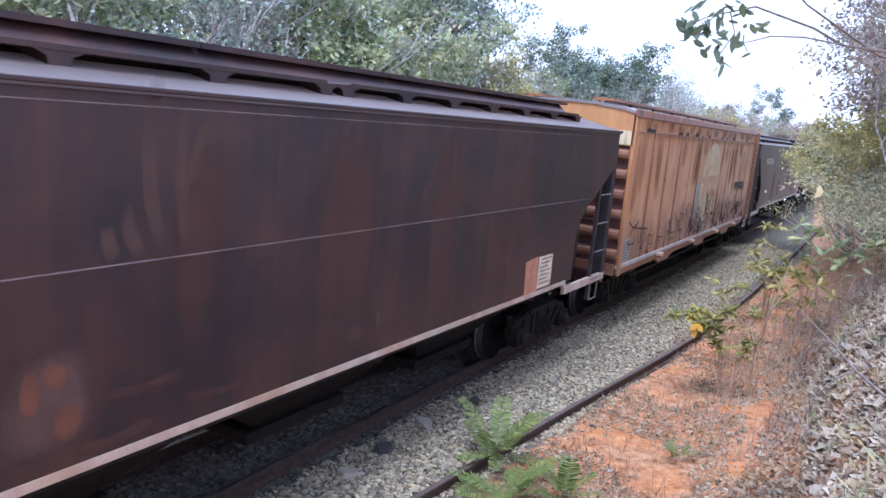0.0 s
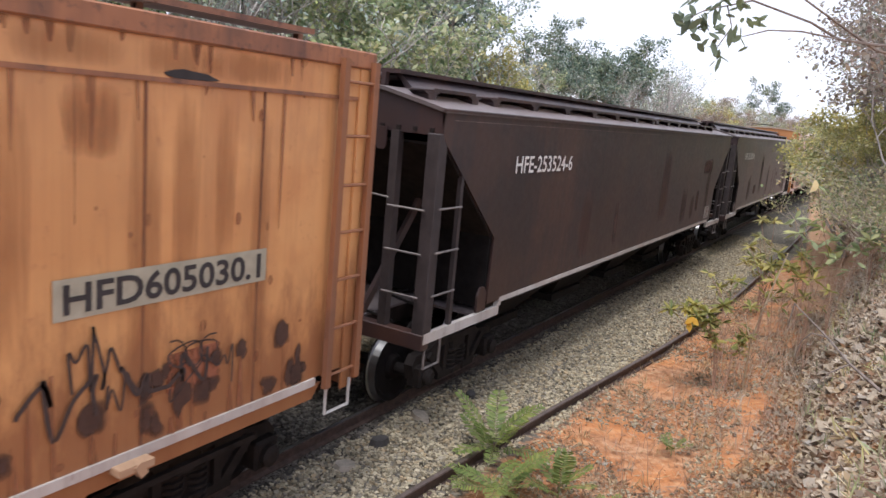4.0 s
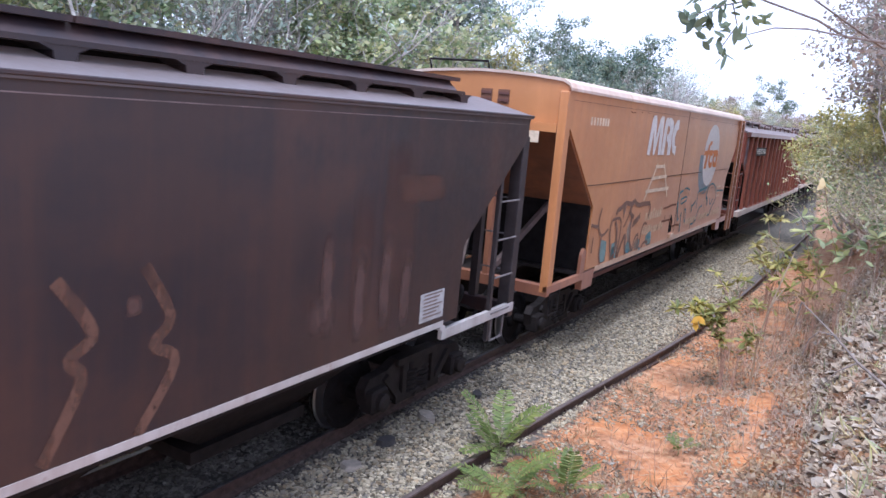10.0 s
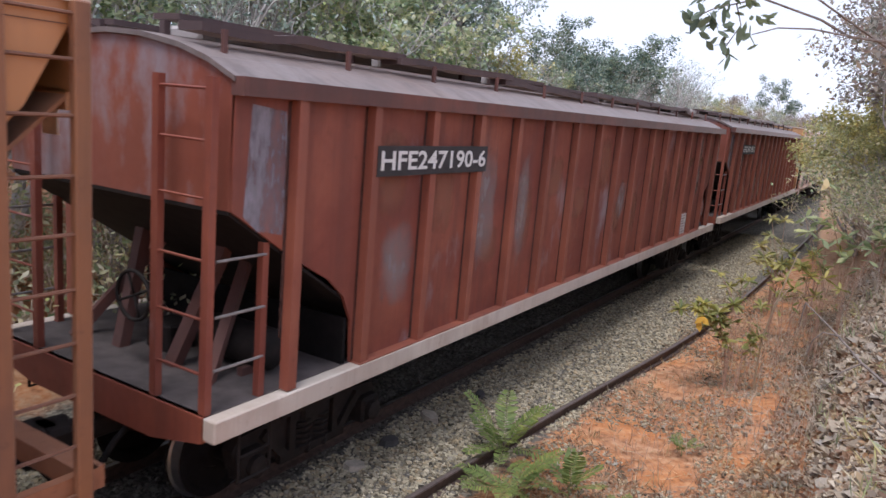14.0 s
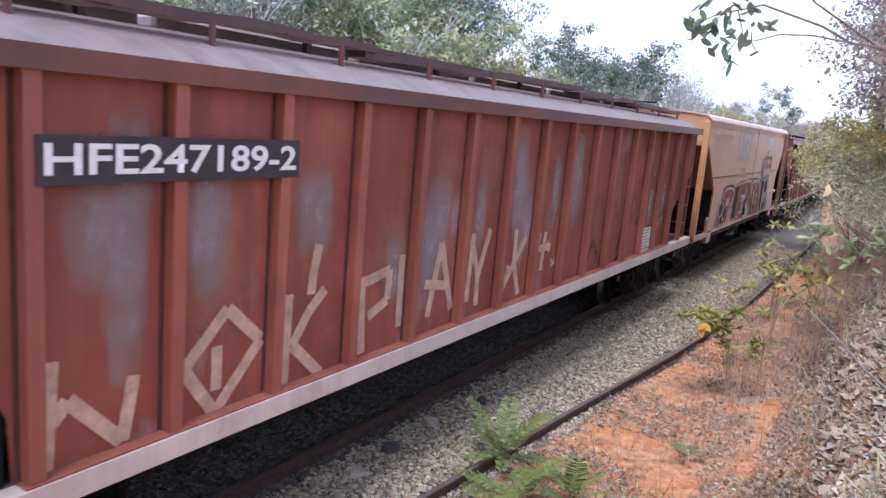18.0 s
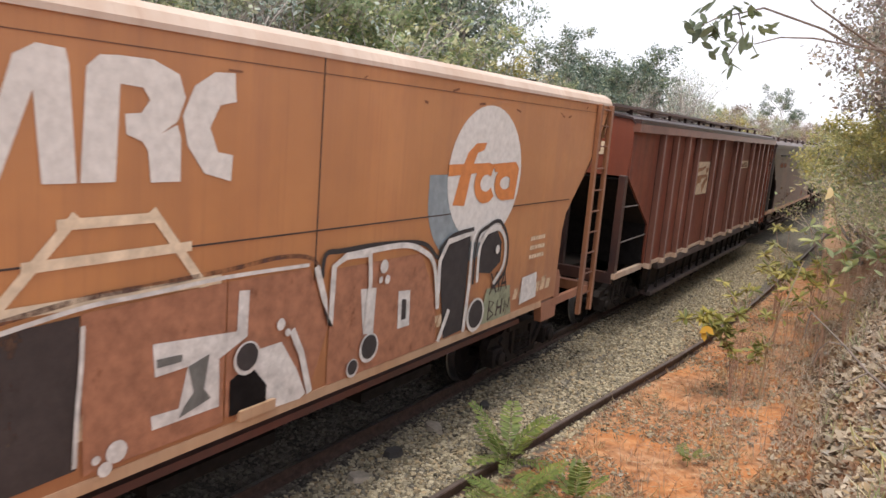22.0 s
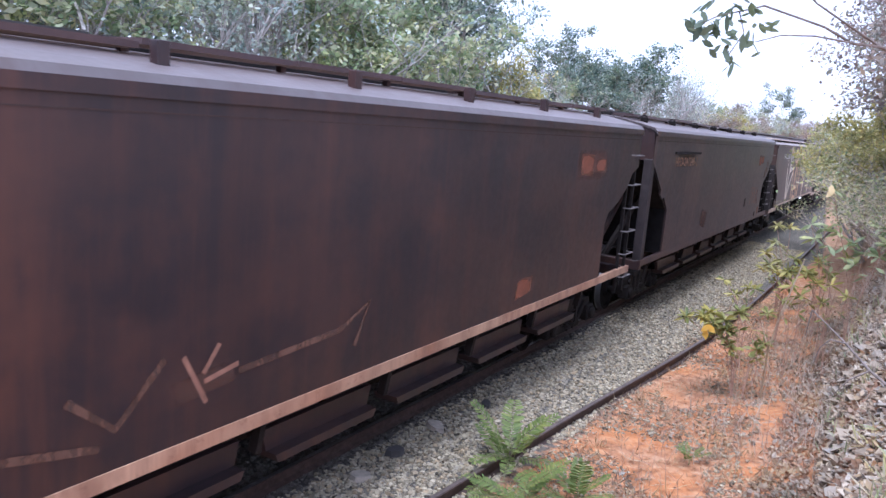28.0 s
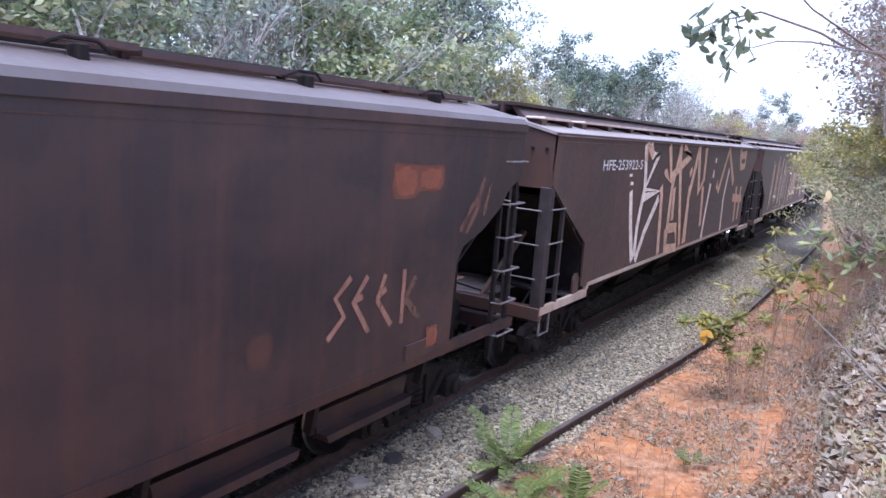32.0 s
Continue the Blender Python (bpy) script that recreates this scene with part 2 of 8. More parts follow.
ROOF_BROWN = paint("dusty_brown_roof", (0.1, 0.082, 0.082), (0.075, 0.058, 0.057), (0.06, 0.034, 0.028), 0.25, 0.5, 0.5)
DARK = plain("grimy_steel", (0.015, 0.0118, 0.011), 0.75, 0.0, 0.5, 7.0, 0.3, None, 0.2)
POST = plain("dusty_dark_post", (0.03, 0.0225, 0.023), 0.6, 0.0, 0.4, 5.0, 0.1)
SKIRT = plain("dusty_skirt_plate", (0.085, 0.066, 0.066), 0.75, 0.0, 0.35, 4.0, 0.1)
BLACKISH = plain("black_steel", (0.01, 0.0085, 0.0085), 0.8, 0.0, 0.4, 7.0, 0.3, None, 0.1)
TREAD = plain("polished_tread", (0.3, 0.3, 0.31), 0.4, 1.0, 0.15)
RAILMAT = plain("rusty_rail", (0.07, 0.045, 0.037), 0.65, 0.3, 0.45, 14.0, 0.4)
RAILTOP = plain("worn_rail_head", (0.3, 0.29, 0.29), 0.3, 0.9, 0.25, 20.0, 0.1)
SLEEPER = plain("old_sleeper", (0.035, 0.03, 0.027), 0.9, 0.0, 0.5, 8.0, 0.5)
WHITE = plain("white_lettering", (0.62, 0.6, 0.57), 0.7, 0.0, 0.12, 14.0, 0.05)
CREAM = plain("cream_paint", (0.62, 0.5, 0.36), 0.7, 0.0, 0.25, 9.0, 0.05)
TAN = spray("tan_spray", (0.4, 0.26, 0.185), 0.85)
RUSTBRIGHT = spray("bright_rust_mark", (0.3, 0.105, 0.052), 0.62, 0.3, 9.0)
SMUDGE = spray("rust_tan_smudge", (0.12, 0.06, 0.038), 0.62, 0.25, 9.0, 0.5)
SOFT_TAN = spray("soft_tan_smudge", (0.1, 0.046, 0.03), 0.7, 0.25, 5.0, 0.5, True, 0.65)
SOFT_RUST = spray("soft_rust_smudge", (0.25, 0.085, 0.043), 0.85, 0.25, 6.0, 0.7, True, 0.75)
SOFT_DARK = spray("soft_dark_smudge", (0.085, 0.045, 0.035), 0.62, 0.25, 5.0, 0.4, True)
STREAK = spray("rust_brown_streak", (0.1, 0.046, 0.031), 0.62, 0.3, 5.0, 0.12, True, 0.42)
HANDPRINT = spray("rubbed_dust_smear", (0.12, 0.07, 0.052), 0.7, 0.3, 6.0, 0.2, True, 0.45)
DULL_RUST = spray("dull_rust_spot", (0.19, 0.07, 0.034), 0.85, 0.25, 6.0, 0.7, True, 0.65)
PANELPAINT = spray("grey_beige_panel", (0.33, 0.3, 0.225), 1.1, 0.15)
DIMTAN = spray("dim_tan_lettering", (0.33, 0.2, 0.12), 0.72, 0.3, 12.0)
DIMWHITE = spray("dim_worn_lettering", (0.27, 0.21, 0.18), 0.75, 0.3, 12.0)
GREY = plain("grey_blue_paint", (0.22, 0.26, 0.28), 0.7, 0.0, 0.2, 8.0, 0.05)
LOGO_ORANGE = plain("logo_orange", (0.56, 0.2, 0.06), 0.6, 0.0, 0.15, 8.0, 0.05)
FADED = spray("faded_white", (0.68, 0.56, 0.36), 0.8, 0.1, 7.0, 0.1)
FADED_GREY = spray("faded_grey", (0.4, 0.37, 0.3), 0.8, 0.12, 7.0, 0.12)
RUNS = spray("rust_runs", (0.24, 0.088, 0.04), 0.45, 0.3, 12.0, 0.1)
SCRAWL = spray("dark_scrawl", (0.045, 0.028, 0.024), 0.9)
DECKPLATE = plain("dusty_deck_plate", (0.08, 0.065, 0.068), 0.85, 0.0, 0.3, 6.0, 0.2)
BLACKPAINT = spray("black_spray", (0.03, 0.025, 0.025), 1.2)
BROWNSPRAY = spray("brown_spray", (0.17, 0.07, 0.038), 0.75)
TEAL = spray("teal_spray", (0.08, 0.2, 0.23), 0.75)
OLIVE = spray("dull_green_spray", (0.25, 0.27, 0.18), 0.8)
YELLOW_MARK = spray("worn_yellow_writing", (0.26, 0.17, 0.045), 0.55, 0.3, 25.0)
SEAM_PALE = plain("rubbed_seam", (0.15, 0.115, 0.11), 0.6, 0.0, 0.5, 3.0)
SEAM = plain("seam_shadow_gap", (0.05, 0.03, 0.025), 0.8, 0.0, 0.3)
PLATE = plain("grey_plate", (0.42, 0.41, 0.4), 0.6, 0.0, 0.2, 12.0, 0.05)
RUNG = plain("grey_rung", (0.17, 0.15, 0.145), 0.6, 0.2, 0.35)


# ---- mesh building ----
SEPARATE = {"graffiti": "graffiti_stroke", "faint_marks": "faint_mark", "graffiti_fill": "graffiti_fill", "track_mark": "track_mark", "rust_panel": "rust_panel", "scuffs": "scuff", "rust_spots": "rust_spot", "stencil_bars": "stencil_bar",
            "company_name_bars": "writing_bar", "writing_bars": "writing_bar", "worn_number_bars": "writing_bar", "tar_spots": "tar_spot", "rust_runs": "rust_run", "leaning_mark": "leaning_mark", "brace": "brace", "brake_rod": "brake_rod", "door_strut": "door_strut"}


def islands(bm):
    """The loose pieces of a mesh, as corners and faces each."""
    bm.verts.index_update()
    seen, out = set(), []
    for v in bm.verts:
        if v.index in seen:
            continue
        todo, mine = [v], []
        seen.add(v.index)
        while todo:
            u = todo.pop()
            mine.append(u)
            for e in u.link_edges:
                w = e.other_vert(u)
                if w.index not in seen:
                    seen.add(w.index)
                    todo.append(w)
        place = {u.index: i for i, u in enumerate(mine)}
        faces = {f for u in mine for f in u.link_faces}
        out.append(([tuple(u.co) for u in mine], [[place[u.index] for u in f.verts] for f in sorted(faces, key=lambda f: f.calc_center_median()[:])]))
    return out


def part(name, bm, mat, parent, label="", smooth=False):
    if name in SEPARATE:
        ob = None
        for verts, faces in islands(bm):
            ob = tagged(arrays(SEPARATE[name], verts, faces, mat, parent), label)
        bm.free()
        return ob
    me = bpy.data.meshes.new(name)
    bm.normal_update()
    bm.to_mesh(me)
    bm.free()
    me.materials.append(mat)
    if smooth:
        me.shade_smooth()
    ob = new(name, me)
    ob.parent = parent
    return tagged(ob, label)


def arrays(name, verts, faces, mat, parent=None, smooth=False):
    """One object from arrays of corners and faces."""
    me = bpy.data.meshes.new(name)
    me.from_pydata(verts.tolist() if hasattr(verts, "tolist") else verts, [], faces.tolist() if hasattr(faces, "tolist") else faces)
    me.materials.append(mat)
    if smooth:
        me.shade_smooth()
    ob = new(name, me)
    ob.parent = parent
    return ob


def box(bm, x0, x1, y0, y1, z0, z1, bevel=0.0):
    vs = [bm.verts.new((x, y, z)) for x in (x0, x1) for y in (y0, y1) for z in (z0, z1)]
    fs = [bm.faces.new([vs[i] for i in f]) for f in ((0, 1, 3, 2), (4, 6, 7, 5), (0, 4, 5, 1), (2, 3, 7, 6), (0, 2, 6, 4), (1, 5, 7, 3))]
    if bevel:
        bmesh.ops.bevel(bm, geom=list({e for f in fs for e in f.edges}), offset=bevel, segments=1, affect="EDGES")
    return bm


def boxes(*specs, bevel=0.0):
    bm = bmesh.new()
    for s in specs:
        box(bm, *s, bevel)
    return bm


def tube(bm, pts, r, n=6, r2=None):
    """A rod through the points, tapering from r to r2."""
    pts = [Vector(p) for p in pts]
    r2 = r if r2 is None else r2
    rings = []
    for i, p in enumerate(pts):
        d = (pts[min(i + 1, len(pts) - 1)] - pts[max(i - 1, 0)]).normalized()
        a = d.orthogonal().normalized() if i == 0 else (rings[-1][1] - d * rings[-1][1].dot(d)).normalized()
        b = d.cross(a)
        rr = r + (r2 - r) * i / (len(pts) - 1)
        rings.append(([bm.verts.new(p + (a * math.cos(k * math.tau / n) + b * math.sin(k * math.tau / n)) * rr) for k in range(n)], a))
    for (u, _), (v, _) in zip(rings, rings[1:]):
        for k in range(n):
            bm.faces.new((u[k], u[(k + 1) % n], v[(k + 1) % n], v[k]))
    bm.faces.new(rings[0][0][::-1])
    bm.faces.new(rings[-1][0])
    return bm


def bar(bm, p, q, w, h):
    """A square bar from p to q, w wide and h deep."""
    p, q = Vector(p), Vector(q)
    d = (q - p).normalized()
    up = Vector((0, 0, 1)) if abs(d.z) < 0.9 else Vector((0, 1, 0))
    a = d.cross(up).normalized() * w / 2
    b = a.normalized().cross(d).normalized() * h / 2
    vs = [bm.verts.new(o + s * a + t * b) for o in (p, q) for s, t in ((-1, -1), (1, -1), (1, 1), (-1, 1))]
    for f in ((3, 2, 1, 0), (4, 5, 6, 7), (0, 1, 5, 4), (1, 2, 6, 5), (2, 3, 7, 6), (3, 0, 4, 7)):
        bm.faces.new([vs[i] for i in f])
    return bm


def slab(bm, pts, x0, x1):
    """A plate with outline pts (y, z), from x0 to x1."""
    a = [bm.verts.new((x0, y, z)) for y, z in pts]
    b = [bm.verts.new((x1, y, z)) for y, z in pts]
    bm.faces.new(a[::-1])
    bm.faces.new(b)
    for i in range(len(pts)):
        j = (i + 1) % len(pts)
        bm.faces.new((a[i], a[j], b[j], b[i]))
    bmesh.ops.recalc_face_normals(bm, faces=bm.faces)
    return bm


def cross_slab(bm, pts, y0, y1):
    """A plate with outline pts (x, z), from y0 to y1."""
    a = [bm.verts.new((x, y0, z)) for x, z in pts]
    b = [bm.verts.new((x, y1, z)) for x, z in pts]
    bm.faces.new(a)
    bm.faces.new(b[::-1])
    for i in range(len(pts)):
        j = (i + 1) % len(pts)
        bm.faces.new((a[i], b[i], b[j], a[j]))
    bmesh.ops.recalc_face_normals(bm, faces=bm.faces)
    return bm


def spin(bm, prof, n=28, x=0.0):
    """A turned shape round the x axis; prof: (x, radius) pairs."""
    rings = [[bm.verts.new((x + px, r * math.cos(k * math.tau / n), r * math.sin(k * math.tau / n))) for k in range(n)] for px, r in prof]
    for u, v in zip(rings, rings[1:]):
        for k in range(n):
            bm.faces.new((u[k], u[(k + 1) % n], v[(k + 1) % n], v[k]))
    for r in (rings[0], rings[-1]):
        bm.faces.new(r)
    bmesh.ops.recalc_face_normals(bm, faces=bm.faces)
    return bm


B = 1.40          # half width of a wagon


def stroke(bm, pts, w, x=B + 0.003, w2=None):
    """A painted line on the wagon's side through (y, z) points, w wide; where two cross, each lies a little above the last."""
    stroke.lift = (stroke.lift + 0.00013) % 0.004
    x += stroke.lift
    w2 = w if w2 is None else w2
    n, rows = len(pts), []
    for i, (y, z) in enumerate(pts):
        a, b = pts[max(0, i - 1)], pts[min(n - 1, i + 1)]
        d = Vector((b[0] - a[0], b[1] - a[1]))
        d = d.normalized() if d.length > 1e-6 else Vector((1, 0))
        ww = (w + (w2 - w) * i / max(1, n - 1)) / 2
        rows.append((bm.verts.new((x, y - d.y * ww, z + d.x * ww)), bm.verts.new((x, y + d.y * ww, z - d.x * ww))))
    for (a, b), (c, d) in zip(rows, rows[1:]):
        bm.faces.new((a, b, d, c))
    return bm


stroke.lift = 0.0


def patch(bm, pts, x=B + 0.0035):
    """A painted field on the wagon's side with outline (y, z)."""
    bm.faces.new([bm.verts.new((x, y, z)) for y, z in pts])
    return bm


def oval(cy, cz, ry, rz, n=40, a0=0.0, a1=math.tau):
    return [(cy + ry * math.cos(a0 + (a1 - a0) * i / n), cz + rz * math.sin(a0 + (a1 - a0) * i / n)) for i in range(n + (a1 - a0 < 6.2))]


def ring(bm, cy, cz, ry, rz, w, x, n=28, a0=0.0, a1=math.tau):
    stroke(bm, [(cy + ry * math.cos(a0 + (a1 - a0) * i / n), cz + rz * math.sin(a0 + (a1 - a0) * i / n)) for i in range(n + 1)], w, x)
    return bm


def lettering(words, y0, y1, z0, z1, mat, parent, x=B + 0.009, label="", bold=0.0):
    """Words set on the wagon's side between y0 and y1, z0 and z1."""
    cu = bpy.data.curves.new("lettering", "FONT")
    cu.body, cu.offset, cu.resolution_u = words, bold, 3
    ob = bpy.data.objects.new("lettering", cu)
    scene.collection.objects.link(ob)
    dg = bpy.context.evaluated_depsgraph_get()
    me = bpy.data.meshes.new_from_object(ob.evaluated_get(dg))
    bpy.data.objects.remove(ob)
    xs = [v.co.x for v in me.vertices]
    ys = [v.co.y for v in me.vertices]
    for v in me.vertices:
        u, w = (v.co.x - min(xs)) / (max(xs) - min(xs)), (v.co.y - min(ys)) / (max(ys) - min(ys))
        v.co = (x, y0 + u * (y1 - y0), z0 + w * (z1 - z0))
    me.materials.clear()
    me.materials.append(mat)
    t = new("lettering", me)
    t.parent = parent
    return tagged(t, label)


def loops(bm, rng, y, z, w, h, n=3, width=0.025, x=B + 0.003):
    """A line that runs on in round loops."""
    pts = []
    for i in range(n * 14 + 1):
        a = i / 14 * math.tau
        pts.append((y + w * i / (n * 14) + h * 0.45 * math.sin(a), z + h * 0.5 + h * 0.5 * math.cos(a) * (0.7 + 0.3 * math.sin(i * 0.37 + w))))
    stroke(bm, pts, width, x)


def smoothed(pts):
    """The points joined by a smooth line."""
    n, fine = len(pts), []
    for i in range(n - 1):
        p0, p1, p2, p3 = pts[max(0, i - 1)], pts[i], pts[i + 1], pts[min(n - 1, i + 2)]
        for k in range(5):
            s = k / 5
            fine.append(tuple(0.5 * (2 * b + (c - a) * s + (2 * a - 5 * b + 4 * c - d) * s * s + (3 * b - a - 3 * c + d) * s ** 3) for a, b, c, d in zip(p0, p1, p2, p3)))
    return fine + [pts[-1]]


def scribble(bm, rng, y, z, w, h, n=9, width=0.03, x=B + 0.003):
    pts = [(y + w * (i / (n - 1)) + rng.uniform(-0.12, 0.12) * w, z + h * rng.random()) for i in range(n)]
    stroke(bm, smoothed(pts), width, x)


def sprayed(root, mat, lines, width, x=B + 0.003, label="", round_line=True):
    """Painted lines on the wagon's side, each a part of its own."""
    bm = bmesh.new()
    for pts in lines:
        stroke(bm, smoothed(pts) if round_line and len(pts) > 2 else pts, width, x)
    part("graffiti", bm, mat, root, label)


# ---- parts that all wagons share ----
WHEEL_R, AXLES = 0.43, (0.66, 2.3)


def wheelset_mesh():
    bm = bmesh.new()
    for s in (1, -1):
        prof = [(-0.075, 0.1), (-0.07, 0.14), (-0.02, 0.17), (0.0, 0.34), (-0.06, 0.37), (-0.075, 0.46), (-0.045, 0.46), (-0.035, 0.435), (0.06, 0.425), (0.06, 0.37), (0.025, 0.34), (0.02, 0.17), (0.075, 0.14), (0.08, 0.1)]
        spin(bm, [(px * s, r) for px, r in prof], 32, 0.545 * s)
    spin(bm, [(-0.95, 0.065), (-0.62, 0.075), (0.62, 0.075), (0.95, 0.065)], 12)
    me = bpy.data.meshes.new("wheelset")
    bm.to_mesh(me)
    bm.free()
    me.materials.append(BLACKISH)
    me.materials.append(TREAD)
    for p in me.polygons:
        r = math.hypot(p.center.y, p.center.z)
        p.material_index = int(r > 0.42 and 0.49 < abs(p.center.x) < 0.7)
    return me


WHEELSET = wheelset_mesh()
WHEELS = []


def shared(bm, mat, name):
    me = bpy.data.meshes.new(name)
    bm.normal_update()
    bm.to_mesh(me)
    bm.free()
    me.materials.append(mat)
    return me


def frame_mesh():
    """Cast bogie side frame with its two windows, seen from the side; centre at the origin, at axle height."""
    bm = bmesh.new()
    top = [(-1.0, 0.1), (-0.92, 0.2), (-0.62, 0.22), (-0.42, 0.3), (0.42, 0.3), (0.62, 0.22), (0.92, 0.2), (1.0, 0.1), (0.95, -0.1), (0.72, -0.1), (0.66, 0.02), (0.42, -0.2), (-0.42, -0.2), (-0.66, 0.02), (-0.72, -0.1), (-0.95, -0.1)]
    slab(bm, top, -0.06, 0.06)
    for s in (1, -1):
        bar(bm, (0.08, s * 0.66, 0.16), (0.08, s * 0.36, -0.16), 0.05, 0.09)
        bar(bm, (0.075, s * 0.3, 0.26), (0.075, s * 0.3, -0.16), 0.06, 0.08)
    bar(bm, (0.075, -0.45, 0.27), (0.075, 0.45, 0.27), 0.06, 0.08)
    bar(bm, (0.075, -0.45, -0.17), (0.075, 0.45, -0.17), 0.06, 0.08)
    return shared(bm, DARK, "bogie_side_frame")


def spring_mesh():
    bm = bmesh.new()
    pts = [(0.09 * math.cos(a * 0.8), 0.09 * math.sin(a * 0.8), -0.12 + 0.3 * a / 40) for a in range(41)]
    tube(bm, pts, 0.022, 5)
    return shared(bm, DARK, "spring")


def axle_box_mesh():
    bm = bmesh.new()
    box(bm, -0.1, 0.1, -0.14, 0.14, -0.13, 0.14, 0.025)
    spin(bm, [(0.1, 0.1), (0.15, 0.1), (0.17, 0.06)], 14)
    return shared(bm, DARK, "axle_box")


def coupler_mesh():
    bm = bmesh.new()
    box(bm, -0.09, 0.09, -0.52, 0.25, 0.66, 0.84, 0.02)
    box(bm, -0.2, 0.13, -0.72, -0.46, 0.6, 0.9, 0.04)
    box(bm, -0.2, -0.08, -0.86, -0.7, 0.62, 0.88, 0.03)
    box(bm, 0.05, 0.15, -0.8, -0.68, 0.62, 0.88, 0.03)
    return shared(bm, DARK, "coupler")


SIDE_FRAME, SPRING, AXLE_BOX, COUPLER = frame_mesh(), spring_mesh(), axle_box_mesh(), coupler_mesh()


def child(name, me, parent, m):
    ob = new(name, me)
    ob.parent = parent
    ob.matrix_basis = m
    return ob


def running_gear(root, length):
    mid = sum(AXLES) / 2
    for y in (mid, length - mid):
        for s in (1, -1):
            m = pose(0.9 * s, y, WHEEL_R + 0.05, 0, 0, 0 if s > 0 else 180)
            side = child("bogie_side_frame", SIDE_FRAME, root, m)
            for d in (-0.12, 0.12):
                child("spring", SPRING, side, m.inverted() @ pose(0.93 * s, y + d, WHEEL_R - 0.02))
            for d in (-0.82, 0.82):
                child("axle_box", AXLE_BOX, side, m.inverted() @ pose(0.96 * s, y + d, WHEEL_R, 0, 0, 0 if s > 0 else 180))
        part("bolster", boxes((-1.0, 1.0, y - 0.16, y + 0.16, WHEEL_R + 0.1, WHEEL_R + 0.34), bevel=0.03), DARK, root)
        for d in (-0.82, 0.82):
            w = child("wheelset", WHEELSET, root, pose(0, y + d, WHEEL_R))
            WHEELS.append((w, y + d))
    child("coupler", COUPLER, root, pose(0, 0, 0))
    child("coupler", COUPLER, root, pose(0, length, 0, 0, 0, 180))
    part("centre_sill", boxes((-0.24, 0.24, 0.05, length - 0.05, 0.82, 1.12)), DARK, root)
    for e, s in ((0.0, -1), (length, 1)):
        bm = bmesh.new()
        tube(bm, [(0.42, e, 0.95), (0.45, e + s * 0.25, 0.8), (0.4, e + s * 0.45, 0.5), (0.28, e + s * 0.6, 0.42)], 0.03, 6)
        part("brake_hose", bm, BLACKISH, root, smooth=True)


def rungs_part(root, mat, spans, name="rung", r=0.012):
    for p, q in spans:
        bm = bmesh.new()
        tube(bm, [p, q], r, 6)
        part(name, bm, mat, root)


def stirrup(root, y0, y1, top, low, mat, x=B - 0.02):
    bm = bmesh.new()
    tube(bm, [(x, y0, top), (x, y0, low), (x, y1, low), (x, y1, top)], 0.016, 5)
    part("stirrup_step", bm, mat, root)


def outlets(root, ys, w, mat, z0=0.32, top=1.15, half=0.75):
    for y in ys:
        bm = bmesh.new()
        a = [bm.verts.new((sx * half * 1.4, y + sy * w * 0.62, top)) for sx, sy in ((-1, -1), (1, -1), (1, 1), (-1, 1))]
        b = [bm.verts.new((sx * half * 0.6, y + sy * w * 0.22, z0 + 0.12)) for sx, sy in ((-1, -1), (1, -1), (1, 1), (-1, 1))]
        for i in range(4):
            j = (i + 1) % 4
            bm.faces.new((a[i], a[j], b[j], b[i]))
        box(bm, -half * 0.7, half * 0.7, y - w * 0.28, y + w * 0.28, z0, z0 + 0.12)
        part("discharge_outlet", bm, mat, root)


